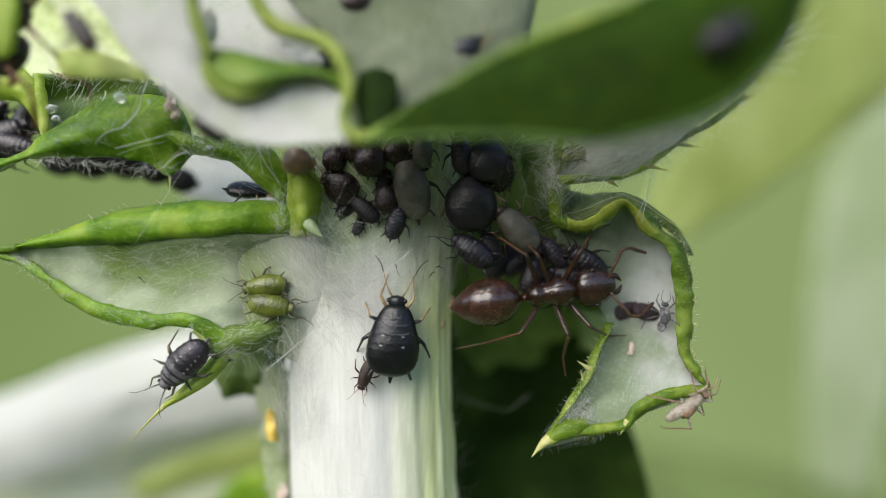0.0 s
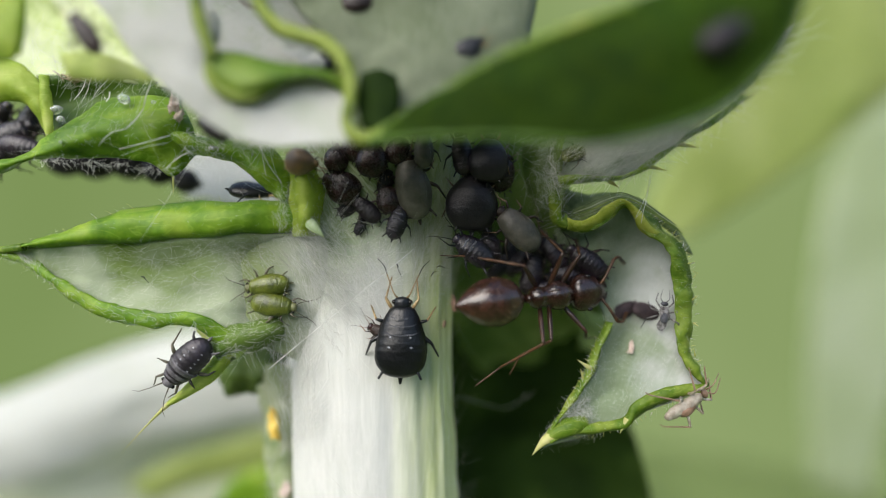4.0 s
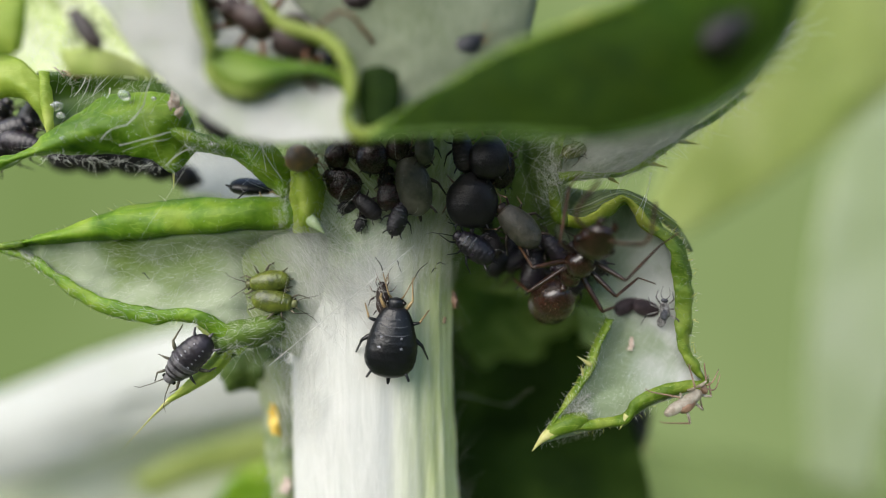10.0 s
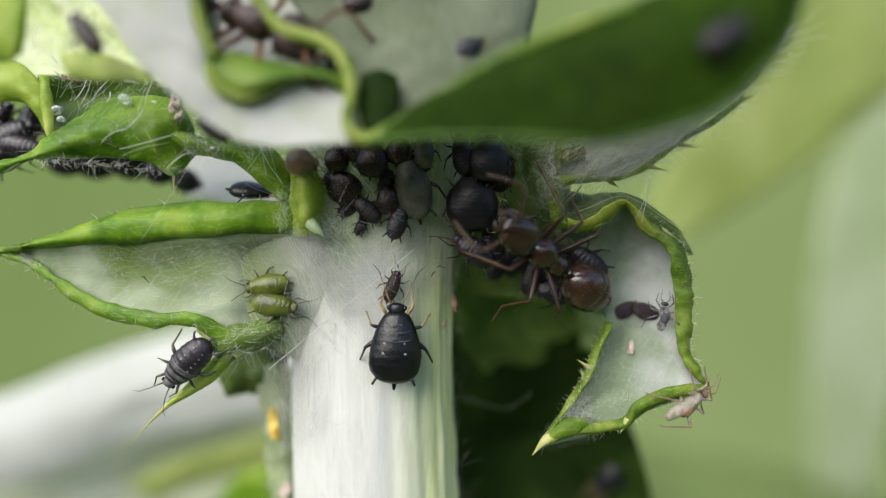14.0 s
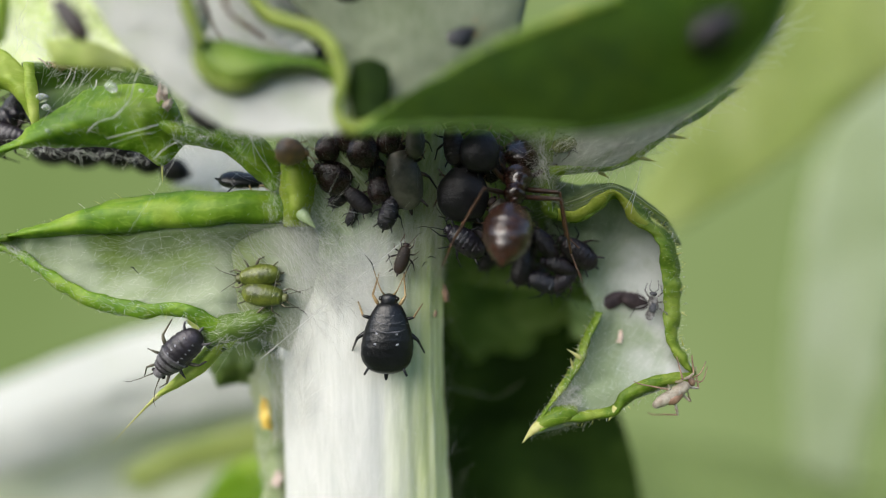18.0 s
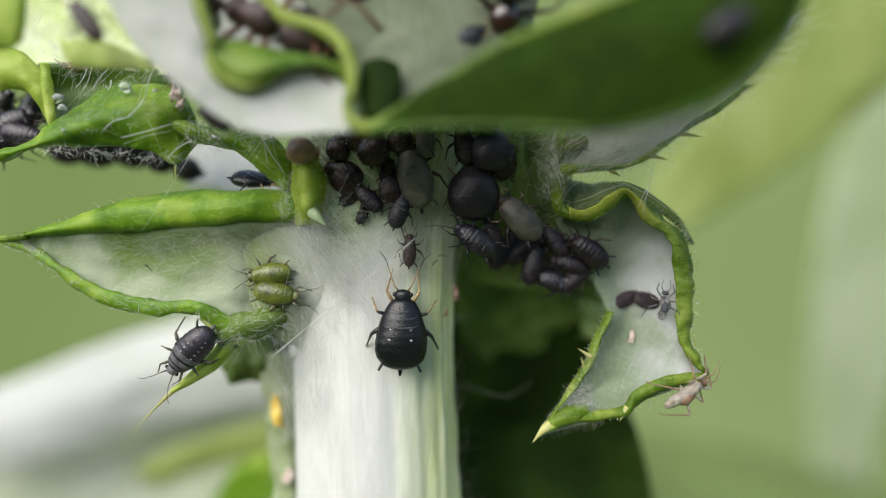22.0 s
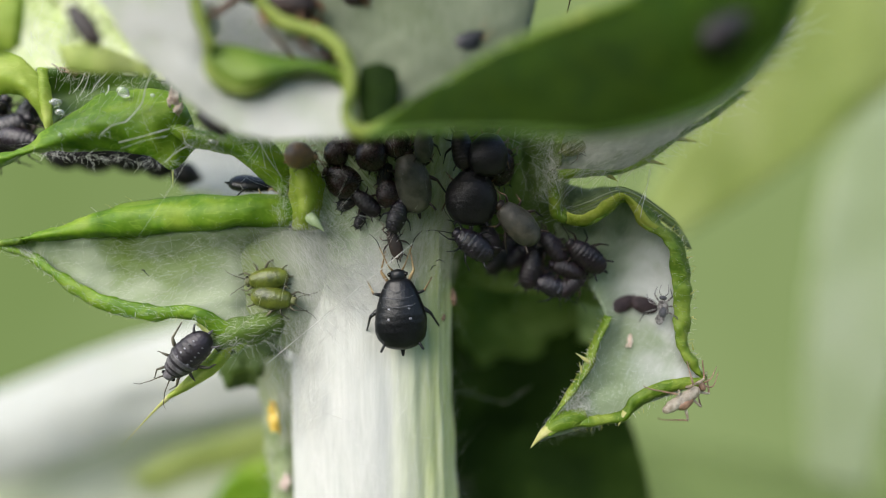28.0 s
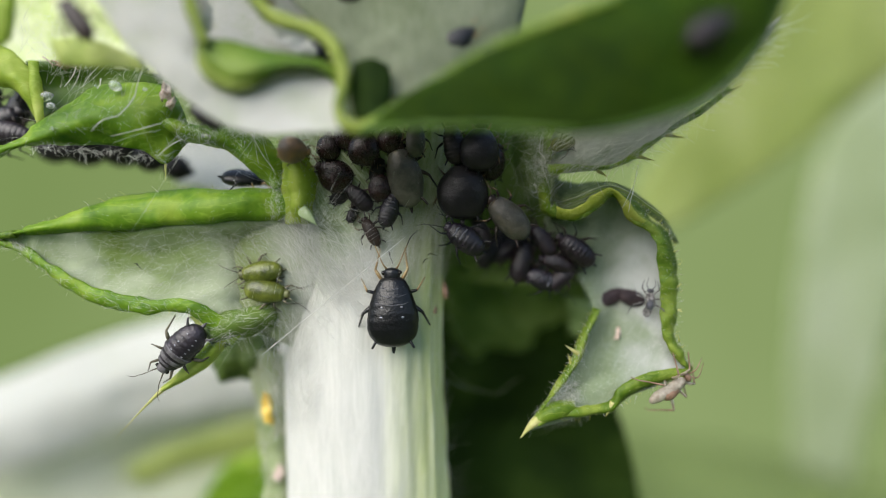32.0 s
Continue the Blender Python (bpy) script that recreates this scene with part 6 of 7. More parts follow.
put(maroon, (-2.20, -2.30, 6.69), 1.0, 80, 0, 0, "dark aphid higher up the stem, out of focus")
put(dusky, (-6.29, -1.90, 3.36), 1.0, -60, 0, 0, "grey aphid below the white leaf, out of focus")
for px, size, head in (((-14.68, 1.70, 3.86), 2.0, 60), ((-14.18, 1.80, 4.35), 1.6, 20), ((-14.06, 1.40, 3.48), 1.6, 100), ((-14.99, 1.70, 3.35), 1.9, 80), ((-15.40, 1.90, 4.46), 1.7, 40)):
    put(dusky, px, size, head, 0, 0, "black aphid in the shaded leaf hollow")
for px, size, head in (((-13.84, 5.40, 3.90), 2.5, 92), ((-12.39, 5.40, 3.82), 2.3, 86), ((-10.00, 4.40, 2.73), 1.2, 105), ((-15.06, 5.20, 3.80), 2.0, 95)):
    put(hidden, px, size, head, 0, 0, "black aphid hidden under the leaf lobe")


# ---------------------------------------------------------------- cast skins, beads, shreds, threads
def husk(px, size, heading, mat, name="cast_skin", label="empty tan aphid skin clinging to the leaf rim", roll=0.0, dark=HUSK_DARK, crumple=0.25):
    root = tagged(new(name), label, "insect skin")
    body = lathe([(-0.5, 0, 0), (-0.46, 0.08, 0.07), (-0.3, 0.15, 0.13), (-0.1, 0.17, 0.15), (0.1, 0.16, 0.13), (0.28, 0.13, 0.11), (0.36, 0.05, 0.05)], 34, 18, 0.3, 7, 0.1, 0.6, crumple)
    part("shell", body, mat, root)
    part("head", lathe([(0.34, 0, 0), (0.38, 0.1, 0.09), (0.46, 0.1, 0.08), (0.5, 0.0, 0.0)], 10, 14, 0.3, 0, 0, 1, 0.2), dark, root)
    part("plate", blob((0.05, -0.05, 0.4), (0.12, 0.17, 0.07), 12, 8, 0.3), dark, root, "brown back plate")
    for s in (-1, 1):
        for coxa, knee, foot in (((0.1, 0.28, 0.22), (0.28, 0.5, 0.36), (0.22, 0.74, 0.02)), ((0.14, 0.14, 0.2), (0.42, 0.22, 0.42), (0.5, 0.42, 0.05)), ((0.16, 0.0, 0.2), (0.5, -0.14, 0.46), (0.62, -0.5, 0.1))):
            leg_pair(root, foot, knee, coxa, s, 0.026, mat, dark)
        part("antenna", tube([(s * 0.05, 0.48, 0.3), (s * 0.14, 0.62, 0.36), (s * 0.1, 0.9, 0.2)], [0.018, 0.012, 0.006], 8, 6), dark, root)
    root.matrix_basis = seat(px, heading, 0, roll) @ Matrix.Scale(size, 4)
    return root


husk((7.50, 0.30, -4.61), 1.6, 56, HUSK_THIN, roll=35)
husk((7.17, 0.50, -2.12), 0.95, 8, SILVER, label="crumpled silvery aphid skin on the white felt", roll=-20, dark=BLOOM, crumple=0.9)


def bead(px, size, label="clear dew bead on the leaf hairs", squash=1.0, turn=0.0):
    r = size * 0.75
    v, f = blob((0, 0, 0), (r * squash, r, r), 16, 10, 0.12, px[0])
    ob = part("bead", (v, f), BEAD, None)
    ob.matrix_basis = Matrix.Translation([c * MM for c in px]) @ Matrix.Rotation(radians(turn), 4, "Y")
    tagged(ob, label, "dew drop", "beads on the leaf")


for px, r, q, a in (((-9.73, -0.50, 4.65), 0.2, 1.3, 35), ((-11.44, -0.80, 3.28), 0.07, 1, 0), ((-12.18, 0.20, 4.21), 0.13, 1.4, -10), ((-11.42, 0.00, 4.16), 0.07, 1.2, 20),
                    ((-10.57, -0.10, 4.77), 0.06, 0.6, 10), ((-8.88, -0.40, 4.58), 0.08, 1.3, 0), ((-8.37, -0.30, 4.54), 0.06, 1.2, 0), ((-12.46, 0.30, 4.52), 0.2, 2.0, -12), ((-6.98, -0.50, 3.14), 0.1, 2.4, 8), ((-5.80, -0.50, 2.96), 0.06, 1, 0), ((-5.42, -0.50, 2.65), 0.05, 1, 0)):
    bead(px, r, squash=q, turn=a)


def shred(px, w, h, mat, name, label, seed, turn=0.0):
    """A torn papery scrap."""
    pts = [[(-w, 0, -h), (-w * 0.9, -0.1, 0), (-w * 0.4, 0.05, h)], [(0.1 * w, -0.2, -h * 0.8), (0, -0.15, 0), (0, -0.1, h * 1.1)], [(w * 0.6, 0, -h * 1.1), (w, -0.05, 0.1 * h), (w * 0.5, 0.05, h * 0.7)]]
    geo = sheet(pts, 22, 18, 0.02, 0.35 * min(w, h), 3.2 / max(w, h) ** 0.7, seed, 0.35 * min(w, h), 9.0)
    ob = part(name, geo, mat, None)
    ob.matrix_basis = Matrix.Translation([c * MM for c in px]) @ Matrix.Rotation(radians(turn), 4, "Y")
    return tagged(ob, label, "plant scrap")


shred((-8.12, -0.60, 4.45), 0.18, 0.3, PINK, "plant_scrap", "pinkish dry scrap caught on the leaf", 1.0, -10)
shred((-7.95, -0.60, 4.11), 0.12, 0.2, PINK, "plant_scrap", "pinkish dry scrap caught on the leaf", 2.0, 30)
debris = thing("plant_scrap", (-11.88, 0.30, 5.62), "tangle of tan dry twigs caught in the leaf hairs", "plant scrap")
for k in range(11):
    a = Vector((-11.88, 0.30, 5.62)) + Vector((rng.gauss(0, 0.32), rng.uniform(-0.2, 0.2), rng.gauss(0, 0.1)))
    d = Vector((rng.gauss(0.6, 0.5), rng.gauss(0, 0.2), rng.gauss(-0.35, 0.3))).normalized() * rng.uniform(0.2, 0.55)
    part("twig", tube([tuple(a), tuple(a + d * 0.5 + Vector((0.03, 0, 0.04))), tuple(a + d)], [0.02, 0.026, 0.008], 6, 6), HUSK if k % 3 else HUSK_DARK, debris)
shred((-11.80, 0.40, 5.57), 0.2, 0.1, HUSK_DARK, "plant_scrap", "brown dry scrap caught in the leaf hairs", 4.0, 40)
shred((-6.30, -0.60, 3.50), 0.16, 0.1, WOOL, "plant_scrap", "white crumb on the leaf", 5.0, 15)
shred((6.34, 1.05, -3.25), 0.1, 0.22, PINK, "plant_scrap", "small pink scrap on the white felt", 6.0, 10)
shred((-3.89, -2.20, 5.37), 0.8, 0.32, WOOL, "plant_scrap", "crumpled white felt scrap behind the lip", 7.0, 25)
shred((-6.24, -2.40, 5.98), 0.28, 0.5, WOOL, "plant_scrap", "white felt scrap beside the green margin", 12.0, 10)
shred((-6.06, 2.40, -6.23), 0.2, 0.6, YELLOW, "plant_scrap", "yellow dry floret scrap beside the stem", 8.0, -8)
shred((-5.73, 2.80, -8.78), 0.2, 0.3, PINK, "plant_scrap", "pale pink scrap beside the stem", 9.0, 10)
shred((0.43, 1.40, -1.81), 0.12, 0.3, HUSK_DARK, "plant_scrap", "brown speck on the green rib", 10.0, -10)
shred((0.08, 1.10, -2.45), 0.07, 0.12, HUSK_DARK, "plant_scrap", "brown speck on the green rib", 11.0, 10)


def leg_scraps():
    """Broken black legs left hanging in the wool."""
    for k, (p, ln, ang) in enumerate((((-0.35, 0.20, -0.82), 0.3, 60), ((-0.17, 0.20, -0.54), 0.25, 20), ((2.04, 0.40, 1.70), 0.3, 100), ((2.28, 0.40, 1.85), 0.28, 150), ((4.43, -0.30, 3.00), 0.3, -50), ((4.26, -0.30, 2.79), 0.28, 5), ((2.42, 0.20, 1.28), 0.5, -40), ((-1.46, 0.10, -0.40), 0.35, -70), ((-9.65, 0.30, -0.83), 0.22, -30))):
        w = radians(ang)
        a, d = Vector(p), Vector((math.cos(w), 0.1, math.sin(w))) * ln
        t = thing("leg_scrap", p, "broken black aphid leg caught in the wool", "insect scrap", "leg scraps in the wool")
        part("femur", tube([p, tuple(a + d * 0.3 + Vector((0.02, 0, 0.03))), tuple(a + d * 0.55)], [0.014, 0.02, 0.014], 6, 6), BLACK, t)
        part("tibia", tube([tuple(a + d * 0.55), tuple(a + d * 0.75 + Vector((0.03, 0, -0.05))), tuple(a + d + Vector((0.05, 0, -0.1)))], [0.012, 0.011, 0.006], 6, 6), BLACK, t)


leg_scraps()


def threads():
    """Cobweb strands slung between leaf and stem."""
    t = thing("cobweb_threads", (-3.16, -0.80, -1.51), "fine white cobweb threads between leaf and stem", "cobweb")
    spans = [((-0.85, -0.50, 0.06), (-5.31, -0.50, -3.63), 0.0130), ((-0.94, -0.90, -0.08), (-3.82, -0.90, -2.38), 0.0039), ((-8.64, -0.90, 5.12), (-8.91, -0.90, 4.25), 0.0190), ((-8.91, -0.90, 4.25), (-9.42, -0.90, 3.65), 0.0210), ((-9.42, -0.90, 3.65), (-10.19, -0.85, 3.28), 0.0130), ((-8.11, -0.90, 3.45), (-9.63, -0.90, 3.04), 0.0120), ((-7.57, -0.80, 2.99), (-8.33, -0.80, 2.45), 0.0140), ((-11.09, -0.20, 5.35), (-11.41, -0.30, 4.67), 0.0110), ((-10.33, -0.30, 5.32), (-10.86, -0.30, 4.67), 0.0110), ((-10.23, -0.40, 4.90), (-10.34, -0.40, 4.59), 0.0220), ((-7.01, -0.90, 4.39), (-7.48, -0.80, 3.94), 0.0090), ((-5.57, -0.70, 3.29), (-4.87, -0.60, 2.07), 0.0110), ((-5.45, -0.70, 3.32), (-5.35, -0.60, 2.28), 0.0080), ((-6.51, -0.70, 3.49), (-6.89, -0.60, 2.93), 0.0080), ((3.29, -0.90, 3.13), (3.28, -0.60, 2.70), 0.0130), ((3.28, -0.60, 2.70), (3.53, -0.40, 2.39), 0.0120), ((6.35, -0.60, 2.30), (6.30, -0.30, 1.46), 0.0070), ((6.35, -0.30, 1.55), (6.21, -0.25, 0.85), 0.0090),
             ((-8.79, -1.00, 4.88), (-9.06, -1.00, 4.04), 0.0066), ((-10.82, -0.30, 5.58), (-11.18, -0.30, 4.57), 0.0077), ((-10.75, -0.30, 5.58), (-10.97, -0.30, 4.92), 0.0055), ((-10.09, -0.30, 5.36), (-11.15, -0.30, 4.48), 0.0050),
             ((-11.14, -0.30, 5.62), (-11.85, -0.30, 4.75), 0.0044), ((-7.45, -0.90, 2.72), (-9.07, -0.90, 0.19), 0.0033), ((-2.80, -0.90, 2.05), (-3.56, -0.90, 0.70), 0.0044), ((-2.47, -0.90, 1.71), (-3.82, -0.90, 0.19), 0.0033),
             ((3.29, -1.20, 3.17), (3.37, -0.60, 2.27), 0.0066), ((3.37, -0.60, 2.27), (3.64, -0.40, 1.60), 0.0055), ((6.29, -0.30, 1.61), (5.96, -0.40, 0.97), 0.0066), ((6.38, -0.30, 1.52), (6.03, -0.40, 1.04), 0.0044), ((6.47, -0.50, 2.45), (6.24, -0.30, 1.44), 0.0033),
             ((-8.21, -0.90, 3.23), (-9.56, -0.90, 2.85), 0.0055), ((-7.53, -0.90, 3.14), (-8.21, -0.90, 2.38), 0.0044), ((-5.26, -0.60, 3.20), (-4.84, -0.60, 1.92), 0.0044), ((-5.44, -0.60, 3.12), (-5.96, -0.60, 2.43), 0.0044),
             ((-6.52, -2.00, 6.60), (-6.29, -2.00, 5.66), 0.0044), ((-6.21, -2.00, 6.76), (-6.45, -2.00, 5.82), 0.0044), ((0.64, 3.60, -5.63), (2.59, 4.40, -6.35), 0.0044), ((2.59, 4.40, -6.35), (3.61, 4.40, -5.62), 0.0039), ((-1.65, -0.60, -1.01), (-2.50, -0.70, -1.52), 0.0033)]
    # a loose fan of strands over the shoulder of the stalk and across the colony
    corner = ((-4.12, -0.50, 1.03), (-3.61, -0.30, 0.20), (-4.33, 0.10, -0.88), (-2.56, -0.30, -0.15), (-1.15, -0.40, 0.20), (-3.97, 0.10, -2.32), (-1.85, -0.35, -1.20))
    for k in range(24):
        a, b = rng.sample(corner, 2)
        shift = lambda p: tuple(q + rng.uniform(-0.45, 0.45) * (0.3 if i == 1 else 1) for i, q in enumerate(p))
        spans.append((shift(a), shift(b), 0.0022 + 0.0016 * rng.random()))
    for a, b, r in spans:
        mid = tuple((p + q) / 2 + rng.uniform(-0.06, 0.06) for p, q in zip(a, b))
        part("thread", tube([a, mid, b], [r, r, r * 0.8], 14, 4), HAIR, t)


threads()


# ---------------------------------------------------------------- ants
def ant(name, label, shell=ANT_BROWN, limb=ANT_RED, shank=ANT_LEG):
    """A worker ant; head along y, feet at z = 0, the waist near the origin."""
    root = tagged(new(name), label, "ant", "ants")
    root.empty_display_size = 0.001
    z = 0.95
    thorax = [(-0.78, 0.07, 0.06), (-0.7, 0.26, 0.24), (-0.5, 0.35, 0.36), (-0.28, 0.31, 0.29), (-0.12, 0.34, 0.32), (0.15, 0.47, 0.44), (0.42, 0.45, 0.41), (0.62, 0.31, 0.29), (0.78, 0.16, 0.14)]
    part("thorax", lathe(thorax, 40, 20, z, 0, 0, 0.9, 0.05), shell, root)
    part("petiole", lathe([(-1.0, 0.06, 0.06), (-0.92, 0.14, 0.24), (-0.84, 0.15, 0.26), (-0.74, 0.08, 0.08)], 12, 14, z + 0.05), shell, root)
    at = (0, -0.95, z)
    prof = [(-3.22, 0.00, 0.00), (-3.16, 0.07, 0.07), (-3.0, 0.24, 0.22), (-2.7, 0.5, 0.47), (-2.3, 0.71, 0.66), (-1.85, 0.76, 0.71), (-1.42, 0.64, 0.6), (-1.13, 0.38, 0.37), (-0.98, 0.12, 0.12)]
    belly = lathe(prof, 60, 30, z, 4, 0.03, 0.95)
    gaster = pivot_part("gaster", belly, at, shell, root, "glossy dark brown gaster")
    hairs = fur(belly, 130, 0.1, 0.0016, rng, (0, -1, 0), 0.55, 0.1, False)
    pv = [tuple(a - b for a, b in zip(v, at)) for v in hairs[0]]
    tagged(part("bristles", (pv, hairs[1]), HAIR_GOLD, gaster), kind="stuff")
    ha = (0, 0.72, z)
    skull = lathe([(0.74, 0.1, 0.1), (0.82, 0.4, 0.28), (0.98, 0.56, 0.36), (1.25, 0.6, 0.37), (1.55, 0.52, 0.32), (1.8, 0.36, 0.24), (1.95, 0.2, 0.14), (1.99, 0.0, 0.0)], 34, 24, z, 0, 0, 0.9)
    head = pivot_part("head", skull, ha, shell, root, "rounded dark brown head")
    rel = lambda pts: [tuple(a - b for a, b in zip(p, ha)) for p in pts]
    legs = []
    for s in (-1, 1):
        part("eye", moved(blob((0, 0, 0), (0.07, 0.12, 0.1), 10, 7), Matrix.Translation((s * 0.53, 0.6, 0.13))), EYE, head)
        part("mandible", tube(rel([(s * 0.22, 1.85, z - 0.06), (s * 0.24, 2.05, z - 0.1), (s * 0.06, 2.2, z - 0.12)]), [0.1, 0.09, 0.02], 8, 8), limb, head)
        part("scape", tube(rel([(s * 0.16, 1.72, z + 0.14), (s * 0.5, 1.9, z + 0.3), (s * 1.0, 2.2, z + 0.34)]), [0.05, 0.045, 0.06], 10, 7), shank, head)
        part("funicle", tube(rel([(s * 1.0, 2.2, z + 0.34), (s * 1.05, 2.5, z + 0.2), (s * 0.92, 2.85, z - 0.1), (s * 0.8, 3.15, z - 0.35)]), [0.045, 0.05, 0.06, 0.05], 14, 7), shank, head)
        for c, k, f, tip in (((s * 0.2, 0.4, z - 0.2), (s * 1.15, 0.95, z + 0.45), (s * 1.75, 1.75, 0.15), (s * 1.85, 2.35, 0.0)),
                             ((s * 0.22, 0.05, z - 0.22), (s * 1.35, -0.05, z + 0.5), (s * 2.1, -0.3, 0.15), (s * 2.75, -0.45, 0.0)),
                             ((s * 0.2, -0.3, z - 0.22), (s * 1.25, -0.95, z + 0.55), (s * 1.8, -2.0, 0.2), (s * 2.1, -2.9, 0.0))):
            mid = tuple((a + b) / 2 for a, b in zip(c, k))
            femur = pivot_part("leg", tube([c, mid, k], [0.07, 0.085, 0.05], 12, 9), c, limb, root)
            loc = lambda p: tuple(a - b for a, b in zip(p, c))
            part("tibia", tube([loc(k), loc(tuple((a + b) / 2 for a, b in zip(k, f))), loc(f)], [0.042, 0.05, 0.034], 10, 8), shank, femur)
            part("tarsus", tube([loc(f), loc(tuple((a + b) / 2 for a, b in zip(f, tip))), loc(tip)], [0.03, 0.024, 0.018], 8, 6), shank, femur)
            legs.append(femur)
    return root, gaster, head, legs


worker = ant("ant", "dark brown ant tending the aphids")
visitor = ant("ant", "reddish brown ant out of focus on the upper leaf", ANT_RUST, ANT_ORANGE, ANT_ORANGE)
rover = put(black, (9.76, 9.00, -5.57), 2.4, 175, 0, 0, "dark aphid walking far out of focus on the shaded leaf")


# ---------------------------------------------------------------- what moves
def motions():
    adult = [
        (0, (-1.45, 0.32, -2.62), 5.2), (0.5, (-1.41, 0.32, -2.66), 3.9), (1, (-1.39, 0.32, -2.67), 3.8),
        (1.5, (-1.45, 0.32, -2.67), 3.8), (2, (-1.44, 0.32, -2.69), 2.3), (2.5, (-1.42, 0.32, -2.69), 2.3),
        (3, (-1.37, 0.32, -2.69), 2.3), (3.5, (-1.32, 0.32, -2.69), 1.6), (5.5, (-1.14, 0.32, -2.67), 2.3),
        (6, (-1.42, 0.32, -2.70), 4.7), (6.5, (-1.55, 0.32, -2.73), 6.2), (7, (-1.56, 0.32, -2.74), 5.4),
        (7.5, (-1.55, 0.32, -2.74), 6.2), (8, (-1.54, 0.32, -2.74), 4.7), (8.5, (-1.58, 0.32, -2.79), 6.8),
        (9, (-1.58, 0.32, -2.78), 6), (9.5, (-1.55, 0.32, -2.80), 6.2), (10, (-1.55, 0.32, -2.81), 6.1),
        (10.5, (-1.53, 0.32, -2.83), 4.6), (11, (-1.49, 0.32, -2.85), 3.8), (11.5, (-1.45, 0.32, -2.85), 3.1),
        (12, (-1.45, 0.32, -2.85), 3), (12.5, (-1.47, 0.32, -2.84), 3.1), (13, (-1.45, 0.32, -2.85), 2.3),
        (13.5, (-1.46, 0.32, -2.86), 3), (14, (-1.45, 0.32, -2.87), 2.3), (14.5, (-1.45, 0.32, -2.86), 3),
        (16.5, (-1.43, 0.32, -2.87), 2.3), (17, (-1.43, 0.32, -2.86), 1.5), (17.5, (-1.43, 0.32, -2.87), 1.6),
        (18, (-1.42, 0.32, -2.89), 2.3), (18.5, (-1.40, 0.32, -2.88), 1.6), (19, (-1.39, 0.32, -2.88), 1.6),
        (19.5, (-1.38, 0.32, -2.89), 1.6), (20, (-1.36, 0.32, -2.87), 1.6), (20.5, (-1.34, 0.32, -2.86), 2.3),
        (21, (-1.35, 0.32, -2.85), 1.6), (21.5, (-1.33, 0.32, -2.83), 1.6), (22, (-1.31, 0.32, -2.81), 2.3),
        (22.5, (-1.39, 0.32, -2.76), 3.9), (23, (-1.43, 0.32, -2.68), 3.8), (23.5, (-1.26, 0.32, -2.53), 3.4),
        (24, (-1.17, 0.32, -2.45), 3.9), (24.5, (-1.06, 0.32, -2.36), 3.2), (25, (-1.05, 0.32, -2.24), 1.7),
        (25.5, (-1.18, 0.32, -2.14), 0.1), (27.5, (-1.25, 0.32, -2.13), -1.4), (28, (-1.29, 0.32, -2.02), -3.8),
        (28.5, (-1.28, 0.32, -1.99), -3.8), (29, (-1.33, 0.32, -1.99), -2.2), (29.5, (-1.31, 0.32, -2.03), -2.2),
        (30, (-1.30, 0.32, -2.08), -2.2), (30.5, (-1.30, 0.32, -2.10), -2.2), (31, (-1.31, 0.32, -2.12), -1.4),
        (31.5, (-1.31, 0.32, -2.15), -1.4), (32, (-1.28, 0.32, -2.18), -1.4),
    ]
    walk(black, [(t, seat(p, h)) for t, p, h in adult])
    nymph = [
        (0, (-2.34, 0.22, -3.86), 200), (1, (-2.36, 0.22, -3.86), 205), (1.5, (-2.24, 0.22, -3.72), 215),
        (2, (-2.10, 0.22, -3.48), 230), (3, (-1.85, 0.22, -2.98), 260), (3.5, (-1.84, 0.22, -2.77), 280),
        (5.5, (-2.14, 0.22, -2.28), -15), (6, (-2.05, 0.22, -2.12), -20), (7, (-2.06, 0.22, -1.91), -18),
        (8, (-2.03, 0.22, -1.72), -14), (9, (-2.02, 0.22, -1.66), -12), (10, (-1.89, 0.22, -1.60), 0),
        (11, (-1.75, 0.22, -1.46), 5), (12, (-1.65, 0.22, -1.33), 8), (13, (-1.63, 0.22, -1.25), 14),
        (14, (-1.57, 0.22, -1.13), 20), (14.5, (-1.53, 0.22, -1.01), 22), (16.5, (-1.08, 0.22, -0.49), 25),
        (17, (-1.06, 0.22, -0.46), 22), (18, (-0.97, 0.22, -0.55), 18), (19, (-0.87, 0.22, -0.49), 16),
        (20, (-0.92, 0.22, -0.37), 14), (20.5, (-0.89, 0.22, -0.29), 12), (21, (-0.79, 0.22, -0.40), 10),
        (22, (-1.08, 0.22, -0.34), 2), (23, (-1.09, 0.22, -0.18), 0), (24, (-1.14, 0.22, -0.09), -4),
        (25, (-1.17, 0.22, -0.04), -8), (25.5, (-1.22, 0.22, 0.04), -10), (27.5, (-1.37, 0.22, 0.03), -16),
        (28, (-1.48, 0.22, 0.02), -18), (29, (-1.68, 0.22, 0.07), -22), (30, (-1.82, 0.22, 0.07), -26),
        (30.5, (-1.86, 0.22, 0.11), -27), (31, (-1.89, 0.22, 0.11), -28), (31.5, (-1.91, 0.22, 0.17), -28),
        (32, (-1.99, 0.22, 0.22), -28),
    ]
    walk(young, [(t, seat(p, h)) for t, p, h in nymph])
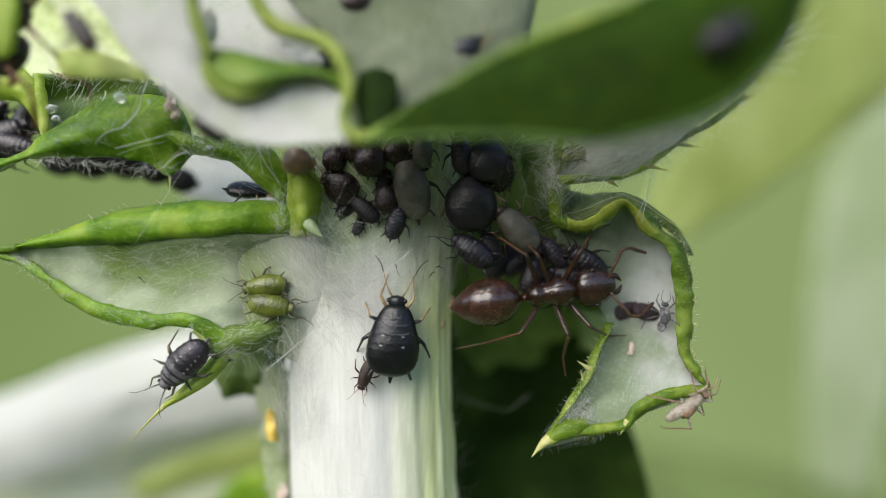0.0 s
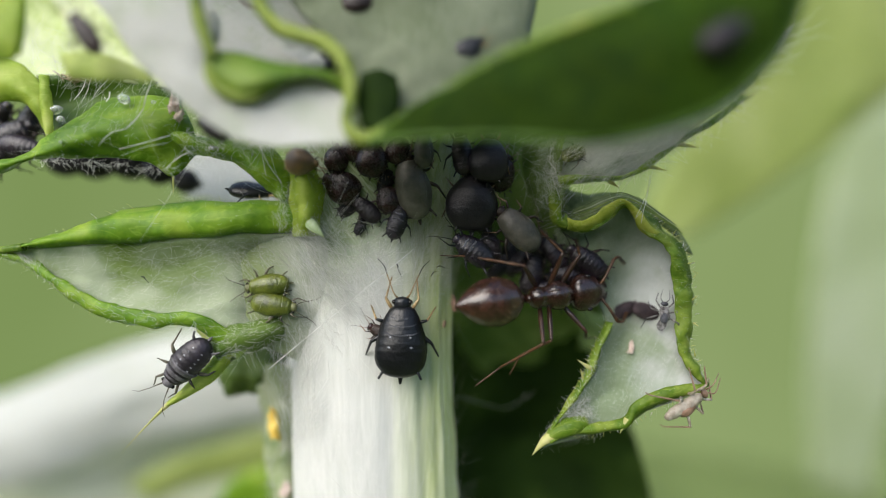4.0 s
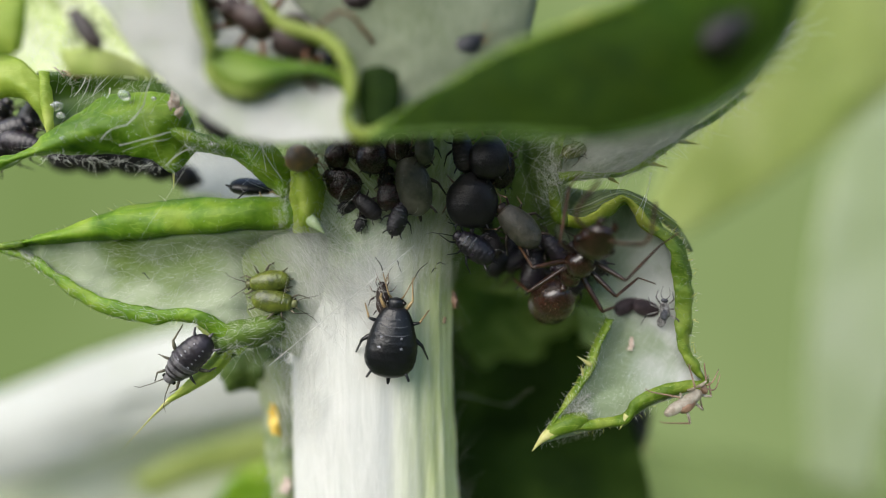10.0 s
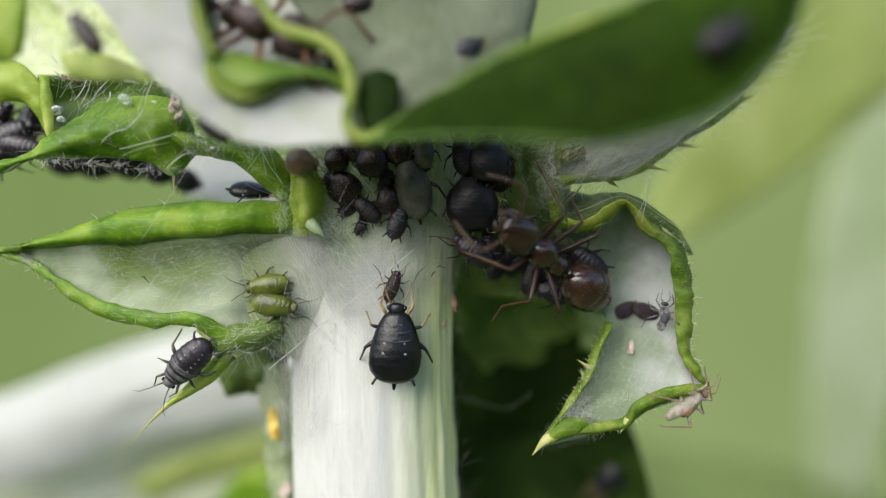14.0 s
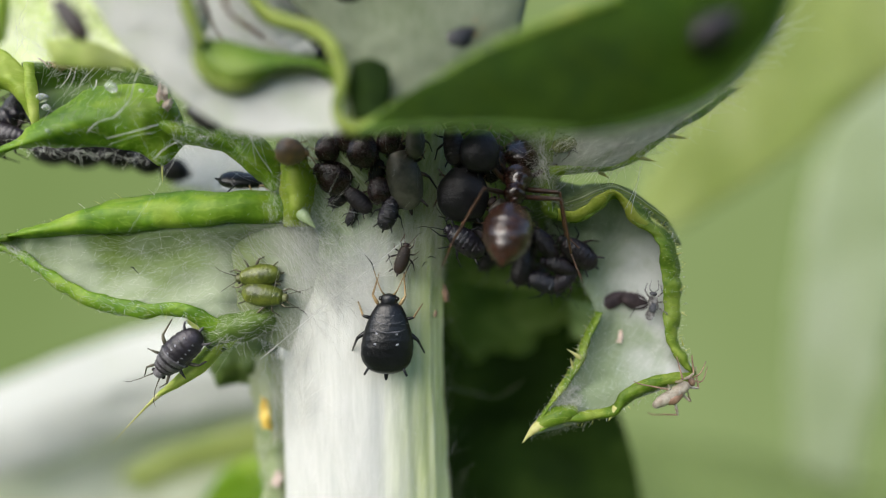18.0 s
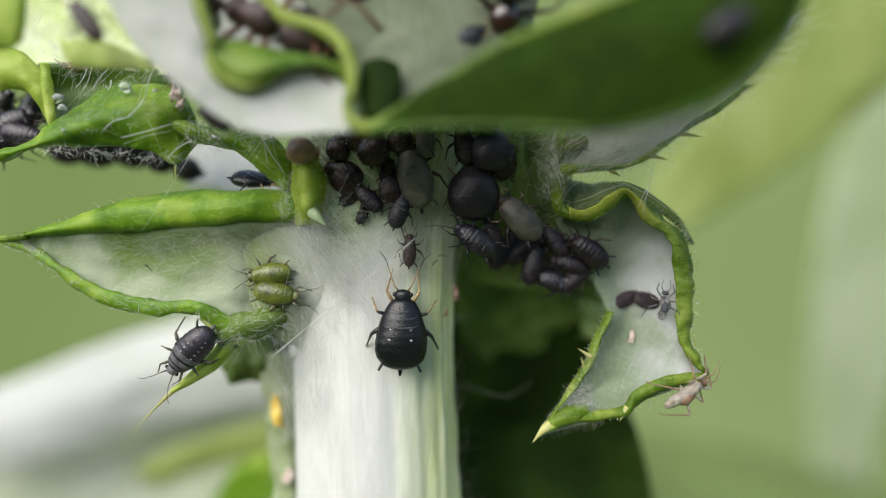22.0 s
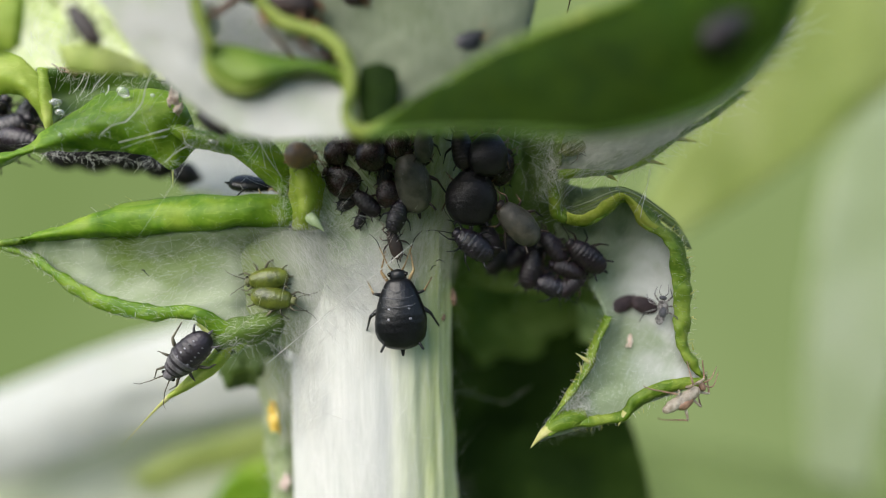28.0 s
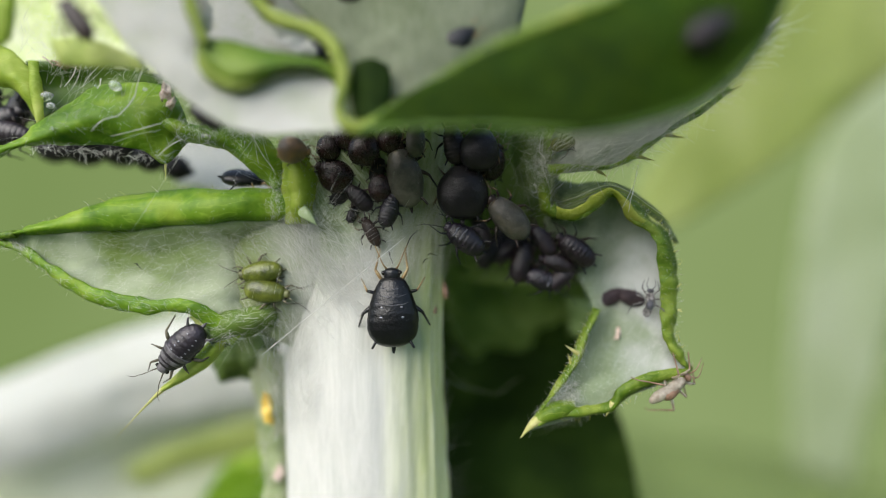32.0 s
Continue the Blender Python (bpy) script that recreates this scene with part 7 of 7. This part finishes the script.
    # seconds, waist on the leaf, heading, pitch, roll, turn of the gaster and of the head
    tender = [
        (0, (3.50, 0.85, -1.31), 81.6, 2.7, 0, 0, 0, 0),
        (1, (3.20, 0.84, -1.19), 77.5, -10.8, 0, 0, 0, 0),
        (2, (3.57, 0.83, -1.27), 81.9, -2.6, 0, 0, 0, 0),
        (3, (3.15, 0.82, -1.23), 81.5, -17.8, 0, 0, 0, 0),
        (3.5, (3.11, 0.82, -1.30), 85.4, -19.9, 0, 0, 0, 0),
        (5.5, (3.07, 0.80, -2.07), 100.4, -2.0, 0, 0, 0, 0),
        (6, (3.38, 0.75, -2.24), 105.5, 65.5, 0, 0, 0, 0),
        (6.5, (3.52, 0.73, -2.26), 104.9, 64.7, 0, 0, 0, 0),
        (7, (3.49, 0.72, -2.19), 98.9, 58.6, 0, 0, 0, 0),
        (7.5, (3.55, 0.70, -2.05), 94.4, 57.7, 0, 0, 0, 0),
        (8, (3.61, 0.70, -2.16), 102.8, 31.8, 0, 0, 0, 0),
        (8.5, (3.81, 0.68, -1.96), 101.3, 13.3, 0, 0, 0, 0),
        (9, (4.13, 0.65, -1.47), 81.6, 28.6, 0, 0, 0, 0),
        (9.5, (4.35, 0.55, -0.83), 60.0, 38.8, 0, 0, 0, 0),
        (10, (4.42, 0.30, 0.02), 21.3, 49.3, 0, 0, 0, 0),
        (10.5, (3.90, 0.20, -0.31), -29.7, 47.0, 0, 0, 0, 0),
        (11, (3.42, 0.20, -0.20), -45.5, 50.9, 0, 0, 0, 0),
        (11.5, (3.21, 0.20, -0.50), -62.3, 42.3, 0, 0, 0, 0),
        (12, (2.80, 0.20, -0.35), -62.6, 36.1, 0, 0, 0, 0),
        (12.5, (3.02, 0.20, 0.36), -44.9, 35.5, 0, 0, 0, 0),
        (13, (2.93, 0.20, 0.22), -48.0, 34.8, 0, 0, 0, 0),
        (13.5, (2.90, 0.20, 0.05), -54.5, 31.0, 0, 0, 0, 0),
        (14, (2.84, 0.20, 0.06), -55.1, 27.9, 0, 0, 0, 0),
        (14.5, (3.21, 0.20, -0.06), -57.2, 19.9, 0, 0, 0, 0),
        (16.5, (1.88, 0.70, 0.59), -27.2, -48.5, 0, 0, 0, 0),
        (17, (2.17, 0.70, 0.67), -4.4, -42.3, 0, 0, 0, 0),
        (17.5, (2.22, 0.70, 0.78), -1.9, -41.3, 0, 0, 0, 0),
        (18, (2.48, 0.70, 1.27), 15.9, -35.8, 0, 0, 0, 0),
        (18.5, (2.24, 0.70, 1.73), 2.2, -42.4, 0, 0, 0, 0),
        (19, (2.18, 0.70, 2.29), 2.3, -39.4, 0, 0, 0, 0),
        (19.5, (2.34, 0.70, 2.69), 5.0, -36.0, 0, 0, 0, 0),
        (20, (2.54, 0.70, 2.81), 1.7, -35.0, 0, 0, 0, 0),
        (20.5, (2.45, 0.70, 3.17), 2.2, -34.9, 0, 0, 0, 0),
        (21, (1.95, -0.30, 4.30), -4, -36, 0, 0, 0, 0), (21.5, (1.62, -1.10, 5.49), 3.1, 0, 0, 0, 0, 0), (22, (1.71, -1.50, 6.32), 11.3, 40.7, 0, 0, 0, 0),
        (23, (2.74, -1.70, 7.68), 14.9, 40.6, 0, 0, 0, 0), (24, (2.16, -1.70, 7.54), 13.4, 38.8, 0, 0, 0, 0), (25, (2.04, -1.70, 7.57), 9, 41.2, 0, 0, 0, 0),
        (25.5, (2.22, -1.70, 7.78), 9.5, 41.9, 0, 0, 0, 0), (27.5, (3.12, -1.70, 10.13), 14.9, 40.6, 0, 0, 0, 0), (32, (3.36, -1.70, 10.66), 14.9, 40.6, 0, 0, 0, 0),
    ]
    upper = [
        (0, (-11.33, -1.60, 6.58), -172, 0, 0, 0, 0, 0), (0.5, (-11.50, -1.60, 6.76), -172, 0, 0, 0, 0, 0), (1, (-11.56, -1.60, 7.16), -170, 0, 0, 0, 0, 0),
        (1.5, (-12.41, -1.60, 8.53), -150, 0, 0, 0, 0, 0), (2.5, (-10.88, -1.60, 10.34), 120, 0, 0, 0, 0, 0), (3.5, (-7.66, -2.00, 9.56), 110, 0, 0, 0, 0, 0),
        (5.5, (-6.15, -2.00, 6.72), 118, 0, 0, 0, 0, 0), (6, (-6.1, -2.00, 6.62), 120, 0, 0, 0, 0, 0), (7, (-5.85, -2.00, 6.34), 116, 0, 0, 0, 0, 0),
        (8, (-5.68, -2.00, 6.12), 112, 0, 0, 0, 0, 0), (9, (-5.32, -2.00, 6.04), 112, 0, 0, 0, 0, 0), (9.5, (-5.10, -2.00, 5.94), 114, 0, 0, 0, 0, 0),
        (11, (-4.95, -2.00, 5.96), 112, 0, 0, 0, 0, 0), (12, (-4.60, -2.00, 5.84), 112, 0, 0, 0, 0, 0), (13, (-4.47, -2.00, 5.81), 112, 0, 0, 0, 0, 0),
        (13.5, (-4.61, -2.00, 5.87), 112, 0, 0, 0, 0, 0), (14.5, (-5.48, -2.00, 6.28), 112, 0, 0, 0, 0, 0), (16.5, (-5.89, -2.00, 7.88), 130, 0, 0, 0, 0, 0),
        (18, (-5.88, -2.00, 8.30), 140, 0, 0, 0, 0, 0), (20.5, (-5.27, -2.00, 7.51), 140, 0, 0, 0, 0, 0), (21.5, (-5.14, -2.00, 5.97), 112, 0, 0, 0, 0, 0),
        (22, (-4.90, -2.00, 5.78), 108, 0, 0, 0, 0, 0), (23, (-4.78, -2.00, 5.82), 106, 0, 0, 0, 0, 0), (25, (-4.90, -2.00, 6.03), 104, 0, 0, 0, 0, 0),
        (25.5, (-4.95, -2.00, 6.14), 104, 0, 0, 0, 0, 0), (27.5, (-5.00, -2.00, 6.45), 108, 0, 0, 0, 0, 0), (28, (-5.15, -2.00, 6.79), 112, 0, 0, 0, 0, 0),
        (29, (-5.71, -2.00, 8.07), 120, 0, 0, 0, 0, 0), (32, (-6.11, -2.00, 8.90), 130, 0, 0, 0, 0, 0),
    ]
    behind = [
        (0, (9.58, 8.60, -5.07), 175, 0, 0, 0, 0, 0), (8.5, (9.60, 8.60, -5.24), 175, 0, 0, 0, 0, 0), (9.5, (9.18, 8.60, -7.07), 172, 0, 0, 0, 0, 0),
        (10, (9.06, 8.60, -8.35), 170, 0, 0, 0, 0, 0), (10.5, (9.53, 8.60, -9.58), 168, 0, 0, 0, 0, 0), (11, (9.68, 8.60, -10.28), 180, 0, 0, 0, 0, 0),
        (11.5, (9.58, 8.60, -10.31), 190, 0, 0, 0, 0, 0), (12, (9.42, 8.60, -10.39), 200, 0, 0, 0, 0, 0), (13, (8.59, 8.60, -10.50), 215, 0, 0, 0, 0, 0),
        (14, (7.99, 8.60, -10.62), 225, 0, 0, 0, 0, 0), (14.5, (7.71, 8.60, -10.70), 230, 0, 0, 0, 0, 0), (16.5, (7.20, 8.60, -13.00), 220, 0, 0, 0, 0, 0),
        (19, (7.17, 8.60, -14.41), 215, 0, 0, 0, 0, 0), (32, (6.28, 8.60, -17.61), 215, 0, 0, 0, 0, 0),
    ]
    walk(rover, [(r[0], seat(r[1], r[2])) for r in behind])
    for (root, gaster, head, legs), rows in ((worker, tender), (visitor, upper)):
        walk(root, [(r[0], seat(r[1], r[2], r[3], r[4])) for r in rows])
        walk(gaster, [(r[0], Matrix.Translation(gaster.location) @ pose(0, 0, 0, r[7], 0, r[5])) for r in rows])
        walk(head, [(r[0], Matrix.Translation(head.location) @ pose(0, 0, 0, 0, 0, r[6])) for r in rows])
        for k, leg in enumerate(legs):
            step = 0.0
            keys, last = [], None
            for r in rows:
                if last is not None:
                    step += min(2.0, (Vector(r[1]) - Vector(last)).length * 1.1 + 0.35)
                last = r[1]
                keys.append((r[0], Matrix.Translation(leg.location) @ pose(0, 0, 0, 0, 5 * math.sin(step * 1.7 + k), 0) @ pose(0, 0, 0, 0, 0, 16 * math.sin(step + k * 2.1))))
            walk(leg, keys)


motions()
